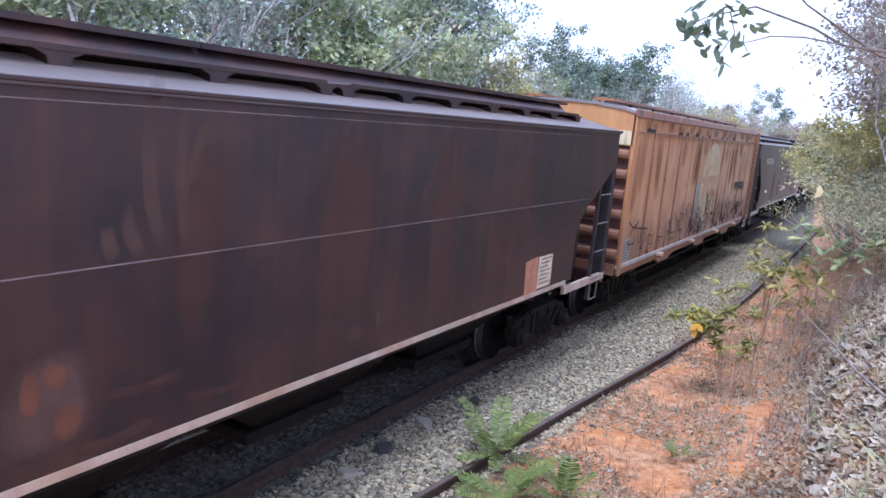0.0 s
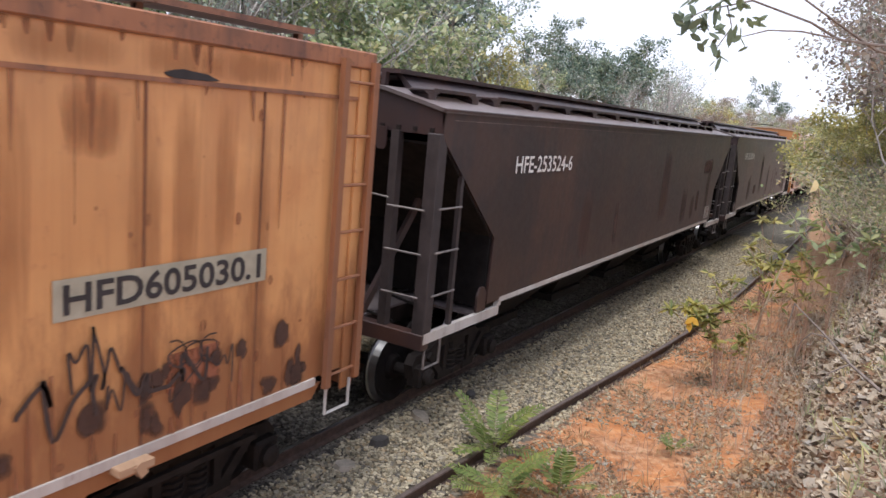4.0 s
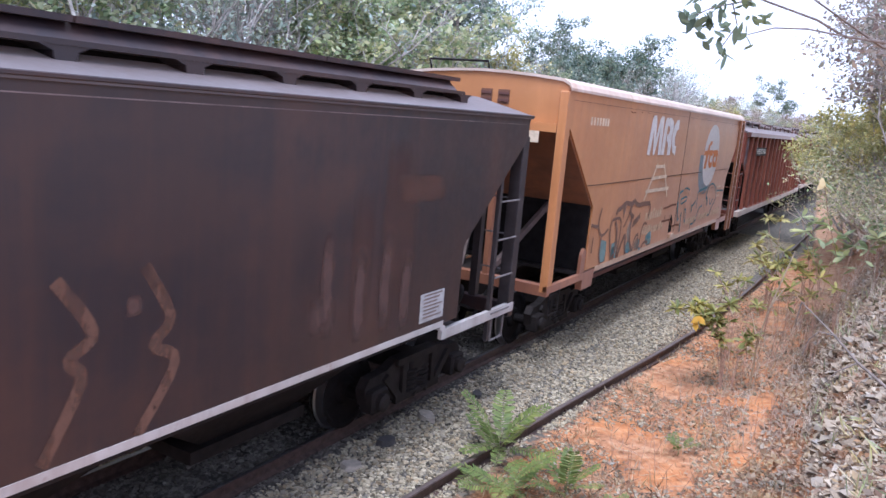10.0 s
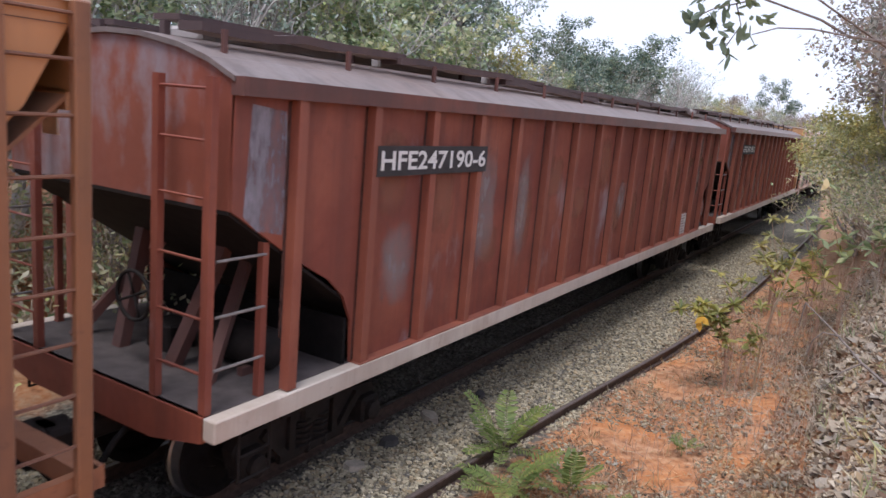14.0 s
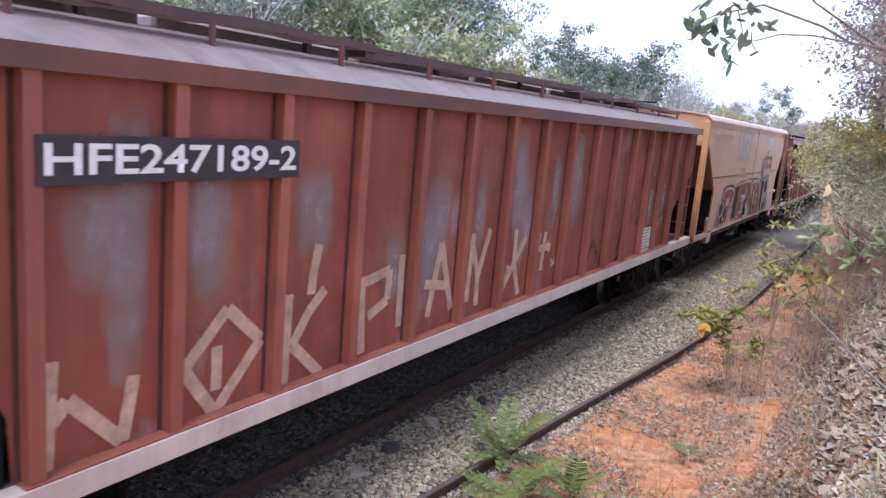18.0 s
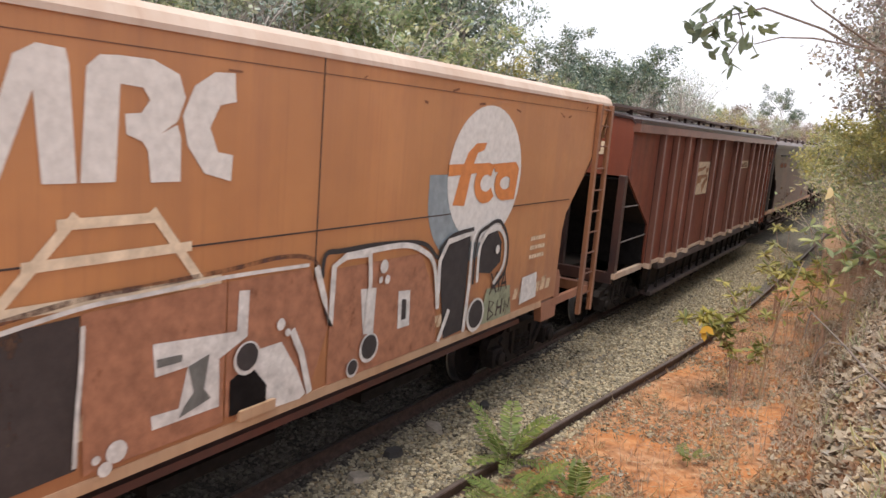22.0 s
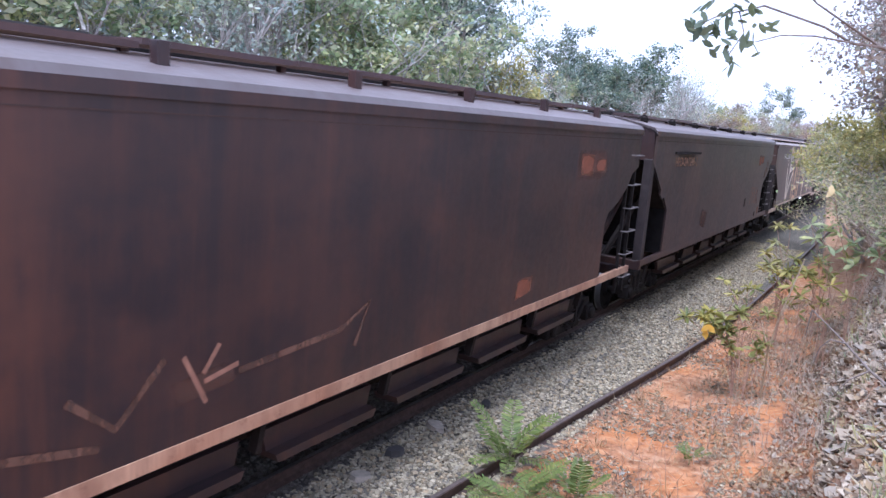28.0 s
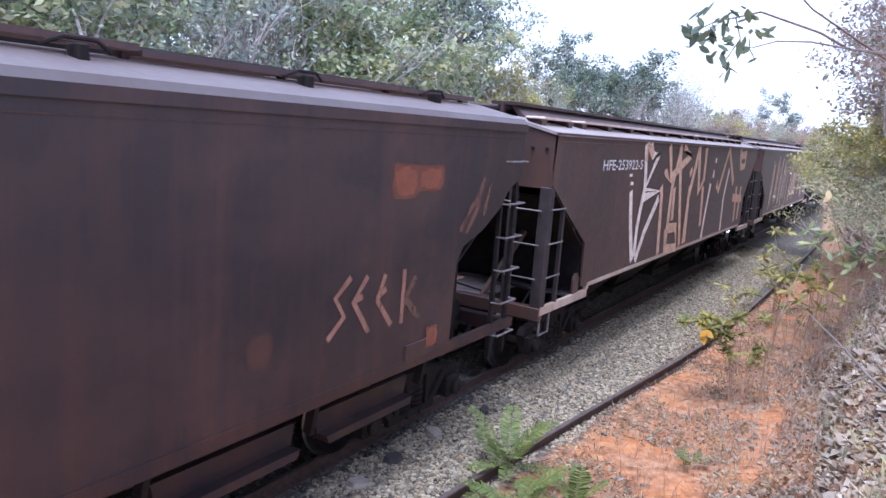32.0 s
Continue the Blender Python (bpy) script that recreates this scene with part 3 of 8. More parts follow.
def shell(root, length, eave, top, near, far, paint_mat, roof_mat, arch, zlow, base=1.15, inner=None, slope_to=3.2, end_mat=None):
    """Side plates with cut corners, roof, end plates and the sloping hopper sheets.
    near, far: the (inset, height) outline of the cut at either end, from the eave down; arch: the roof's (x, z) outline over half the width."""
    outline = [(y, z) for y, z in near] + [(length - y, z) for y, z in reversed(far)]
    for s in (1, -1):
        x0, x1 = (B - 0.03, B) if s > 0 else (-B, -B + 0.03)
        part("side_plate", slab(bmesh.new(), outline, x0, x1), paint_mat, root)
    half = list(arch)
    line = [(-x, z) for x, z in half] + [(x, z) for x, z in reversed(half)]
    line = [p for i, p in enumerate(line) if i == 0 or (abs(p[0] - line[i - 1][0]) > 1e-6)]
    under = [(x, z - 0.04) for x, z in reversed(line)]
    part("roof", cross_slab(bmesh.new(), line + under, -0.03, length + 0.03), roof_mat, root)
    cap = [(x * 0.985, z - 0.042) for x, z in line]
    for y in (0.0, length - 0.03):
        part("end_plate", cross_slab(bmesh.new(), cap + [(B - 0.034, zlow), (-B + 0.034, zlow)], y, y + 0.03), end_mat or paint_mat, root)
    for f in (lambda y: y, lambda y: length - y):
        bm = bmesh.new()
        at_cut = next(i for i, p in enumerate(near) if p[0] > 0.3)
        (ys, zs), (yc, zc) = near[at_cut - 1], near[at_cut]
        k = (zs - base) / (zs - zc)
        ye = min(slope_to, ys + (yc - ys) * k)
        q = [(-B + 0.031, f(ys), zs), (B - 0.031, f(ys), zs), (B - 0.031, f(ye), base), (-B + 0.031, f(ye), base)]
        # black sheet; its colour stands in for the shade inside the wagon's end
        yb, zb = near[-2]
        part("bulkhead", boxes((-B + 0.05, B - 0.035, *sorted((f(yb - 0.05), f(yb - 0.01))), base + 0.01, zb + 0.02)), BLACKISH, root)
        a = [bm.verts.new(p) for p in q]
        b = [bm.verts.new((p[0], p[1], p[2] - 0.03)) for p in q]
        bm.faces.new(a)
        bm.faces.new(b[::-1])
        for i in range(4):
            j = (i + 1) % 4
            bm.faces.new((a[i], b[i], b[j], a[j]))
        bmesh.ops.recalc_face_normals(bm, faces=bm.faces)
        part("slope_sheet", bm, inner or DARK, root)
    part("hopper_floor", boxes((-B + 0.04, B - 0.04, 2.0, length - 2.0, base - 0.02, base + 0.02)), DARK, root)


def end_frame(root, length, zlow, mat, base=1.1, post=0.16, mids=(0.55,), beam=None, both=True, deck=DECKPLATE, depth=1.6):
    for f, e in ((lambda y: y, 0), (lambda y: length - y, 1)):
        for s in (1, -1):
            if e == 0 or both:
                ya, yb = sorted((f(-0.06), f(-0.06 + post)))
                part("corner_post", boxes((min(s * (B - 0.16), s * (B - 0.002)), max(s * (B - 0.16), s * (B - 0.002)), ya, yb, base, zlow + 0.02), bevel=0.008), POST, root)
            for mx in mids:
                ya, yb = sorted((f(-0.05), f(0.05)))
                part("end_post", boxes((s * mx - 0.05, s * mx + 0.05, ya, yb, base, zlow + 0.01)), POST, root)
        ya, yb = sorted((f(-0.07), f(0.07)))
        part("end_beam", boxes((-B + 0.004, B - 0.004, ya, yb, base - 0.12, base + 0.06), bevel=0.01), beam or mat, root)
        ya, yb = sorted((f(0.08), f(depth)))
        part("centre_plate", boxes((-0.42, 0.42, ya, yb, base + 0.004, base + 0.034)), deck, root)
        part("end_deck", boxes((-B + 0.05, B - 0.05, yb - 0.4 if e == 0 else ya, yb if e == 0 else ya + 0.4, base + 0.008, base + 0.038)), deck, root)
        bm = bmesh.new()
        k = -0.85 if e == 0 else 0.62
        spin(bm, [(-0.36, 0.06), (-0.34, 0.13), (0.34, 0.13), (0.36, 0.06)], 14)
        bmesh.ops.translate(bm, verts=bm.verts, vec=(k, f(0.62), base + 0.2))
        part("air_reservoir", bm, BLACKISH, root, smooth=True)
        bm = bmesh.new()
        tube(bm, [(0.95, f(0.3), base - 0.05), (0.9, f(0.7), base + 0.12), (0.3, f(0.8), base + 0.16), (0.25, f(1.4), base + 0.1)], 0.02, 5)
        tube(bm, [(-1.1, f(0.2), base + 0.02), (-0.2, f(0.35), base + 0.1), (0.8, f(0.25), base + 0.02)], 0.016, 5)
        part("brake_rod", bm, BLACKISH, root)
        for s in (1, -1):
            bm = bmesh.new()
            bar(bm, (s * 0.35, f(0.2), base), (s * 0.6, f(0.95), zlow - 0.75), 0.07, 0.07)
            part("brace", bm, mat, root)


def roof_walk(root, length, z, xs, mat, step=1.6, y0=0.4, w=0.28, rise=0.14, x_post=None, sag=0.0, rng=None):
    """Boards to walk on, on short brackets along the roof."""
    for x in xs:
        n = int((length - 2 * y0) / step)
        for i in range(n):
            a, b = y0 + i * (length - 2 * y0) / n, y0 + (i + 1) * (length - 2 * y0) / n
            d = rng.uniform(-sag, sag) if rng else 0
            part("walkway_board", boxes((x - w / 2, x + w / 2, a + 0.01, b - 0.01, z + rise - 0.02 + d, z + rise + 0.025 + d)), mat, root)
        for i in range(n + 1):
            y = y0 + i * (length - 2 * y0) / n
            px = x if x_post is None else math.copysign(x_post, x)
            part("walkway_bracket", boxes((px - 0.03, px + 0.03, y - 0.03, y + 0.03, z - 0.12, z + rise - 0.01)), mat, root)


def hatch(root, length, z, mat, w=0.34, y0=0.7, n=4, h=0.12):
    for i in range(n):
        a, b = y0 + i * (length - 2 * y0) / n + 0.06, y0 + (i + 1) * (length - 2 * y0) / n - 0.06
        part("roof_hatch", boxes((-w, w, a, b, z - 0.03, z + h), bevel=0.03), mat, root)


def wagon(name, label, length):
    root = new(name)
    tagged(root, label, "railway wagon", "wagons of the freight train")
    running_gear(root, length)
    return root


# ---- the kinds of wagon ----
def smooth_hopper(label, body, number="", num_at=(1.78, 3.68, 2.87, 3.09), sill_mat=SILL, seam=None, roof_mat=ROOF_BROWN, round_cut=False, board=None, low_end=False):
    """Dark flat-sided hopper wagon with cut corners and a slotted roof walk."""
    L = 15.95
    root = wagon("hopper_wagon", label, L)
    near = [(0, 3.57), (0, 3.3), (0.07, 3.22), (1.40, 2.10), (1.38, 1.27)]
    far = [(0, 3.57), (0.0, 3.0), (0.92, 2.48), (1.19, 2.36), (1.41, 2.14), (1.47, 1.97), (1.5, 1.27)] if round_cut else [(0, 3.57), (0.0, 3.3), (0.08, 3.22), (1.36, 2.14), (1.4, 2.06), (1.42, 1.27)]
    zlow = 3.3
    if low_end:
        zlow, near = 2.82, [(0, 3.57), (0, 2.86), (0.25, 2.7), (0.62, 2.45), (1.42, 1.96), (1.46, 1.27)]
    shell(root, L, 3.57, 3.78, near, far, body, roof_mat, [(1.43, 3.575), (0.62, 3.76), (0.3, 3.78), (0, 3.785)], zlow, 1.2)
    for s in (1, -1):
        part("eave_strip", boxes((*sorted((s * 1.39, s * 1.44)), -0.04, L + 0.04, 3.552, 3.582), bevel=0.006), body, root)
    end_frame(root, L, zlow, body, 1.12, mids=(0.83,))
    for s in (1, -1):
        x0, x1 = sorted((s * (B - 0.05), s * (B + 0.006)))
        part("side_sill", boxes((x0, x1, 1.72, L - 1.72, 1.235, 1.3)), sill_mat, root)
        for a, b in ((-0.05, 1.72), (L - 1.72, L + 0.05)):
            part("end_sill", boxes((x0, x1, a, b, 1.075, 1.19)), sill_mat, root)
            y = 1.72 if a < 1 else L - 1.72
            part("sill_riser", boxes((x0, x1, y - 0.05, y + 0.05, 1.19, 1.235)), sill_mat, root)
    for f in (lambda y: y, lambda y: L - y):
        for k in range(13):
            x = -1.26 + k * 0.21
            part("end_rivet", boxes((x - 0.022, x + 0.022, *sorted((f(-0.022), f(0.0))), 3.325, 3.37)), DARK, root)
        part("end_tag", cross_slab(bmesh.new(), [(0.58, 3.34), (0.72, 3.34), (0.72, 3.14), (0.69, 3.1), (0.61, 3.1), (0.58, 3.14)], *sorted((f(-0.05), f(-0.03)))), body, root)
    rows = (2.54, 2.07, 1.6)
    for yl, yp in ((0.5, 0.02), (L - 0.58, L - 0.1)):
        for s in (1, -1):
            part("ladder_stile", boxes((s * (B - 0.03) - 0.025, s * (B - 0.03) + 0.025, yl - 0.03, yl + 0.03, 0.8 if yl > 9 else 1.15, 3.0)), POST, root)
            rungs_part(root, RUNG, [((s * (B + 0.01), yl, z), (s * (B + 0.01), yp, z)) for z in (rows if yl < 9 else (2.54, 2.07, 1.6, 1.15))])
    for yy in (-0.09, L + 0.09):
        rungs_part(root, RUNG, [((0.83, yy, z), (B - 0.1, yy, z)) for z in (2.52, 2.05, 1.58)] + [((0.83, yy, z), (0.1, yy, z + 0.05)) for z in (2.6,)])
    part("bracket_plate", slab(bmesh.new(), [(1.36, 1.2), (1.36, 1.42), (1.3, 1.5), (1.2, 1.5), (1.14, 1.4), (1.14, 1.2)], B - 0.04, B - 0.01), body, root)
    for a in (0.02, L - 0.5):
        stirrup(root, a, a + 0.32, 1.1, 0.78, RUNG)
    outlets(root, [3.6, 6.5, 9.4, 12.3], 2.6, DARK)
    # slotted boards along the roof
    y = 0.25
    while y < L - 2.0:
        n = 1 if y < 0.3 else 6
        e = min(y + 0.95, L) if n == 1 else min(y + 1.15 * n + 0.25, L - 1.1)
        part("slotted_board", slab(bmesh.new(), [(y, 3.745), (y, 3.765), (y + 0.02, 3.78), (e - 0.02, 3.78), (e, 3.765), (e, 3.745)], 0.78, 1.075), board or body, root)
        # added black sheet stands in for the shade inside the slots
        part("slot_back", boxes((0.80, 0.84, y, e, 3.68, 3.745)), BLACKISH, root)
        k = y
        while k <= e:
            part("slot_block", slab(bmesh.new(), [(k - 0.17, 3.746), (k + 0.17, 3.746), (k + 0.08, 3.71), (k + 0.07, 3.64), (k - 0.07, 3.64), (k - 0.08, 3.71)], 0.86, 1.068), body, root)
            k += max(0.6, (e - y) / (n + 0.0001) if n > 1 else e - y)
        y = e + (0.55 if n == 1 else 0.3)
    for s in (1, -1):
        bm = cross_slab(bmesh.new(), [(s * 0.66, 3.76), (s * 0.46, 3.93), (s * 0.40, 3.93), (s * 0.56, 3.75)], 0.5, L - 0.5)
        part("hatch_coaming", bm, body, root)
    hatch(root, L, 3.88, BROWN, 0.4, 0.5, 5, 0.05)
    roof_walk(root, L, 3.86, (0.36,), BROWN_B, 2.2, 0.35, 0.4, 0.08)
    if seam:
        part("weld_seam", boxes((B - 0.002, B + 0.005, 0.5, L - 0.9, seam, seam + 0.009)), SEAM_PALE, root)
    part("eave_seam", boxes((B - 0.002, B + 0.005, 0.2, L - 0.1, 3.462, 3.47)), SEAM_PALE, root)
    if number:
        lettering(number, *num_at, WHITE, root, label="white stencilled wagon number", bold=0.012)
    return root, L


def ribbed_hopper(label, number, L, worn, lift):
    """Red-brown hopper wagon with upright ribs, a white sill and an arched roof."""
    root = wagon("hopper_wagon", label, L)
    near = [(0, 3.57), (0, 2.66), (0.53, 2.32), (0.8, 2.16), (1.1, 2.0), (1.3, 1.82), (1.42, 1.58), (1.45, 1.18)]
    arch = [(1.42, 3.6), (1.15, 3.72), (0.84, 3.81), (0.4, 3.88), (0, 3.9)]
    shell(root, L, 3.57, 3.9, near, near, RED, ROOF_RED, arch, 2.66, 1.12, end_mat=RED_WORN)
    part("undercoat_patch", patch(bmesh.new(), [(0.1, 2.62), (0.24, 2.5), (0.5, 2.45), (0.56, 2.9), (0.5, 3.38), (0.16, 3.42)], B + 0.003), BLUEGREY, root, "patch of bare blue-grey undercoat")
    n, first, step = 16, 0.6, 0.934
    rub = random.Random(int(L * 10))
    # paint worn through in the middle of the panels
    for i in range(1, n - 1):
        y, w = first + step * (i + 0.5), step - 0.12
        for k in range(rub.choice((1, 2, 3) if i < 0.6 * n and worn else (0, 0, 1))):
            rz = rub.uniform(0.35, 0.85)
            cz, ry = rub.uniform(1.35 + rz * 0.9, 3.4 - rz * 0.9) + 0.05, rub.uniform(0.16, 0.34)
            cy = y + rub.uniform(-1, 1) * max(0.0, w / 2 - ry)
            part("undercoat_patch", patch(bmesh.new(), oval(cy, cz, ry, rz, 20), B + 0.0012 + k * 0.0004), BARE, root, "paint worn through to pale undercoat")
        rz = rub.uniform(0.25, 0.6)
        part("rubbed_patch", patch(bmesh.new(), oval(y + rub.uniform(-0.12, 0.12), rub.uniform(1.4 + rz * 0.8, 3.3 - rz * 0.8), rub.uniform(0.2, 0.36), rz, 20), B + 0.0006), RUBBED, root, "rubbed patch of brighter primer")
    for s in (1, -1):
        x0, x1 = sorted((s * B, s * (B + 0.09)))
        for i in range(n + 1):
            y = first + step * i
            part("rib", boxes((x0, x1, y - 0.05, y + 0.05, 1.19, 3.47)), RED_RIB, root)
            # strips on both sides of each rib paint in its shadow
            if s > 0:
                for k in (-0.068, 0.068):
                    part("rust_line", boxes((B - 0.002, B + 0.004, y + k - 0.016, y + k + 0.016, 1.62 if i == 0 else 1.2, 3.46)), RIB_EDGE, root, "dark strip painted as shadow along the rib")
        x0, x1 = sorted((s * (B - 0.02), s * (B + 0.11)))
        part("top_rail", boxes((x0, x1, -0.02, L + 0.02, 3.47, 3.6)), RED_DARK, root)
        part("side_sill", boxes((x0, x1, -0.2, L + 0.2, 1.0, 1.175), bevel=0.01), SILL_CREAM, root)
        part("sill_cover", boxes((*sorted((s * (B - 0.01), s * (B + 0.106))), 1.46, L - 1.46, 1.174, 1.186)), RED_RIB, root)
    for f in (lambda y: y, lambda y: L - y):
        ya, yb = sorted((f(-0.18), f(1.6)))
        part("end_deck", boxes((-B + 0.02, B - 0.03, ya, yb, 1.13, 1.17)), DECK, root)
        ya, yb = sorted((f(-0.2), f(-0.14)))
        part("end_beam", cross_slab(bmesh.new(), [(-B, 1.17), (B - 0.03, 1.17), (B - 0.03, 0.97), (0.8, 0.85), (-0.8, 0.85), (-B, 0.97)], ya, yb), RED, root)
        for s in (1, -1):
            for x in (0.78, 1.33):
                ya, yb = sorted((f(-0.17), f(-0.11)))
                part("ladder_stile", boxes((s * x - 0.035, s * x + 0.035, ya, yb, 1.17, 3.58)), RED, root)
            rungs_part(root, RED, [((s * 0.78, f(-0.15), z), (s * 1.33, f(-0.15), z)) for z in (1.47, 1.88, 2.31, 2.75, 3.15, 3.5)])
            rungs_part(root, RUNG, [((s * 1.37, f(-0.1), z), (s * 1.37, f(0.38), z)) for z in (1.5, 1.9, 2.31)])
            ya, yb = sorted((f(0.35), f(0.41)))
            part("ladder_stile", boxes((s * 1.34 - 0.03, s * 1.34 + 0.03, ya, yb, 1.17, 2.4)), RED, root)
            bm = bmesh.new()
            bar(bm, (s * 0.35, f(0.35), 1.15), (s * 0.55, f(0.75), 2.25), 0.12, 0.1)
            bar(bm, (s * 0.9, f(0.25), 1.15), (s * 0.55, f(1.0), 2.1), 0.09, 0.09)
            part("brace", bm, RED_DARK, root)
            stirrup(root, f(0.12), f(0.45), 0.98, 0.55, DARK, s * (B + 0.02))
            rungs_part(root, DARK, [((s * (B + 0.02), f(0.12), 0.76), (s * (B + 0.02), f(0.45), 0.76))])
        part("valve_box", boxes((-0.2, 0.12, *sorted((f(0.5), f(0.8))), 1.17, 1.42), bevel=0.02), DARK, root)
        bm = bmesh.new()
        spin(bm, [(-0.4, 0.05), (-0.37, 0.17), (-0.3, 0.185), (0.3, 0.185), (0.37, 0.17), (0.4, 0.05)], 18)
        bmesh.ops.translate(bm, verts=bm.verts, vec=(0.72, f(0.78), 1.38))
        part("air_reservoir", bm, DARK, root, smooth=True)
        for x in (0.5, 0.94):
            part("reservoir_strap", boxes((x - 0.03, x + 0.03, *sorted((f(0.56), f(1.0))), 1.17, 1.24)), RED_DARK, root)
        bm = bmesh.new()
        tube(bm, [(0.15 + 0.21 * math.cos(a * math.tau / 18), f(0.12), 1.78 + 0.21 * math.sin(a * math.tau / 18)) for a in range(19)], 0.018, 6)
        for a in range(4):
            tube(bm, [(0.15, f(0.13), 1.78), (0.15 + 0.21 * math.cos(a * 1.57 + 0.4), f(0.12), 1.78 + 0.21 * math.sin(a * 1.57 + 0.4))], 0.012, 5)
        part("hand_brake_wheel", bm, DARK, root, smooth=True)
    outlets(root, [3.4, 5.7, 8.0, 10.4, 12.7], 2.2, DARK, 0.35, 1.12)
    rng = random.Random(int(L * 100))
    # loose running boards on posts along the roof
    for s in (1, -1):
        y = 0.1
        while y < L - 0.5:
            e = min(y + rng.uniform(2.0, 3.4), L - 0.1)
            z, x, sway = 3.955 + rng.uniform(-0.03, 0.03), s * (0.84 + rng.uniform(-0.05, 0.05)), rng.uniform(-0.05, 0.05)
            top = [(y + (e + 0.15 - y) * k / 7, z + sway * k / 7 + rng.uniform(-0.018, 0.018)) for k in range(8)]
            part("running_board", slab(bmesh.new(), top + [(a, b - 0.065) for a, b in top[::-1]], x - 0.13, x + 0.13), RUST_BOARD, root)
            y = e
        for i in range(12):
            y = 0.25 + i * 1.425
            part("pipe_post", boxes((s * 1.0 - 0.018, s * 1.0 + 0.018, y - 0.018, y + 0.018, 3.74, 3.93)), RED_DARK, root)
    roof_walk(root, L, 3.9, (0.4, -0.4), RUST_BOARD, 2.0, 0.2, 0.3, 0.09, None, 0.03, rng)
    hatch(root, L, 3.9, ROOF, 0.25, 0.6, 6, 0.1)
    board = part("number_board", boxes((B + 0.09, B + 0.1, 1.54, 3.52, 2.87, 3.14)), BLACKPAINT, root)
    lettering(number, 1.58, 3.48, 2.92, 3.1, WHITE, board, B + 0.105, "raised white wagon number", 0.02)
    data_plate(root, 12.96, 13.58, 1.17, 1.64, WHITE)
    # the body rides on its springs
    for o in root.children:
        if o.name.split(".")[0] not in ("wheelset", "bogie_side_frame", "bolster", "coupler", "brake_hose", "centre_sill"):
            o.location.z += lift
    return root


def data_plate(root, y0, y1, z0, z1, mat=None, lines=7, x=B + 0.006):
    """Stencilled panel with rows of small illegible writing."""
    panel = part("data_panel", boxes((B, x, y0, y1, z0, z1)), mat or PLATE, root)
    bm = bmesh.new()
    for i in range(lines):
        z = z1 - (i + 0.8) * (z1 - z0) / (lines + 0.8)
        patch(bm, [(y0 + 0.05, z), (y1 - 0.05 - 0.1 * (i % 3) * (y1 - y0), z), (y1 - 0.05 - 0.1 * (i % 3) * (y1 - y0), z + 0.02), (y0 + 0.05, z + 0.02)], x + 0.003)
    part("writing_bars", bm, BARS, panel)


def slanted(bm, y0, y1, z0, z1, n, lean=0.05, gap=0.3, x=B + 0.004):
    """A row of leaning bars in place of writing."""
    r = random.Random(n * 7 + int(y0 * 100))
    w = (y1 - y0) / n
    for i in range(n):
        if n > 12 and i % 9 == 8:
            continue
        a = y0 + (i + r.uniform(-0.06, 0.06)) * w
        b = a + w * (1 - gap * r.uniform(0.5, 1.0))
        h = z1 if r.random() < 0.2 else z0 + (z1 - z0) * 0.74
        patch(bm, [(a, z0), (b, z0), (b + lean, h), (a + lean, h)], x)


def round_mark(root, cy, cz, r, white, grey, orange, rz=None, lift=0.0):
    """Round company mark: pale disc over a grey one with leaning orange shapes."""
    rz = rz or r
    gy = cy - 0.3 * r / 0.8
    low = [(gy - r * 1.02, cz + 0.02)] + oval(gy, cz - 0.22 * rz / 0.8, r * 1.02, rz * 0.98, 30, math.pi, math.tau) + [(gy + r * 1.02, cz + 0.02)]
    part("grey_field", patch(bmesh.new(), low, B + 0.0035 + lift), grey, root)
    disc = part("pale_disc", patch(bmesh.new(), oval(cy, cz, r, rz), B + 0.0065 + lift), white, root)
    k = r / 0.83
    bm = bmesh.new()
    X = B + 0.0095 + lift
    stem = [(-0.7, -0.3), (-0.46, -0.32), (-0.33, 0.12), (-0.26, 0.24), (-0.12, 0.27), (-0.07, 0.35), (-0.3, 0.34), (-0.46, 0.24), (-0.56, 0.08)]
    patch(bm, [(cy + a * k, cz + b * k) for a, b in stem], X)
    patch(bm, [(cy + a * k, cz + b * k) for a, b in ((-0.83, 0.0), (-0.1, 0.03), (0.0, 0.1), (0.0, 0.13), (-0.83, 0.12))], X + 0.002)
    ring(bm, cy - 0.02 * k, cz - 0.09 * k, 0.2 * k, 0.16 * k, 0.13 * k, X + 0.003, 20, 0.9, 5.6)
    ring(bm, cy + 0.44 * k, cz - 0.1 * k, 0.2 * k, 0.14 * k, 0.13 * k, X + 0.004, 20)
    patch(bm, [(cy + a * k, cz + b * k) for a, b in ((0.52, -0.3), (0.7, -0.3), (0.76, 0.06), (0.66, 0.14), (0.1, 0.12), (0.16, 0.03), (0.56, 0.03))], X + 0.006)
    part("leaning_mark", bm, orange, disc)


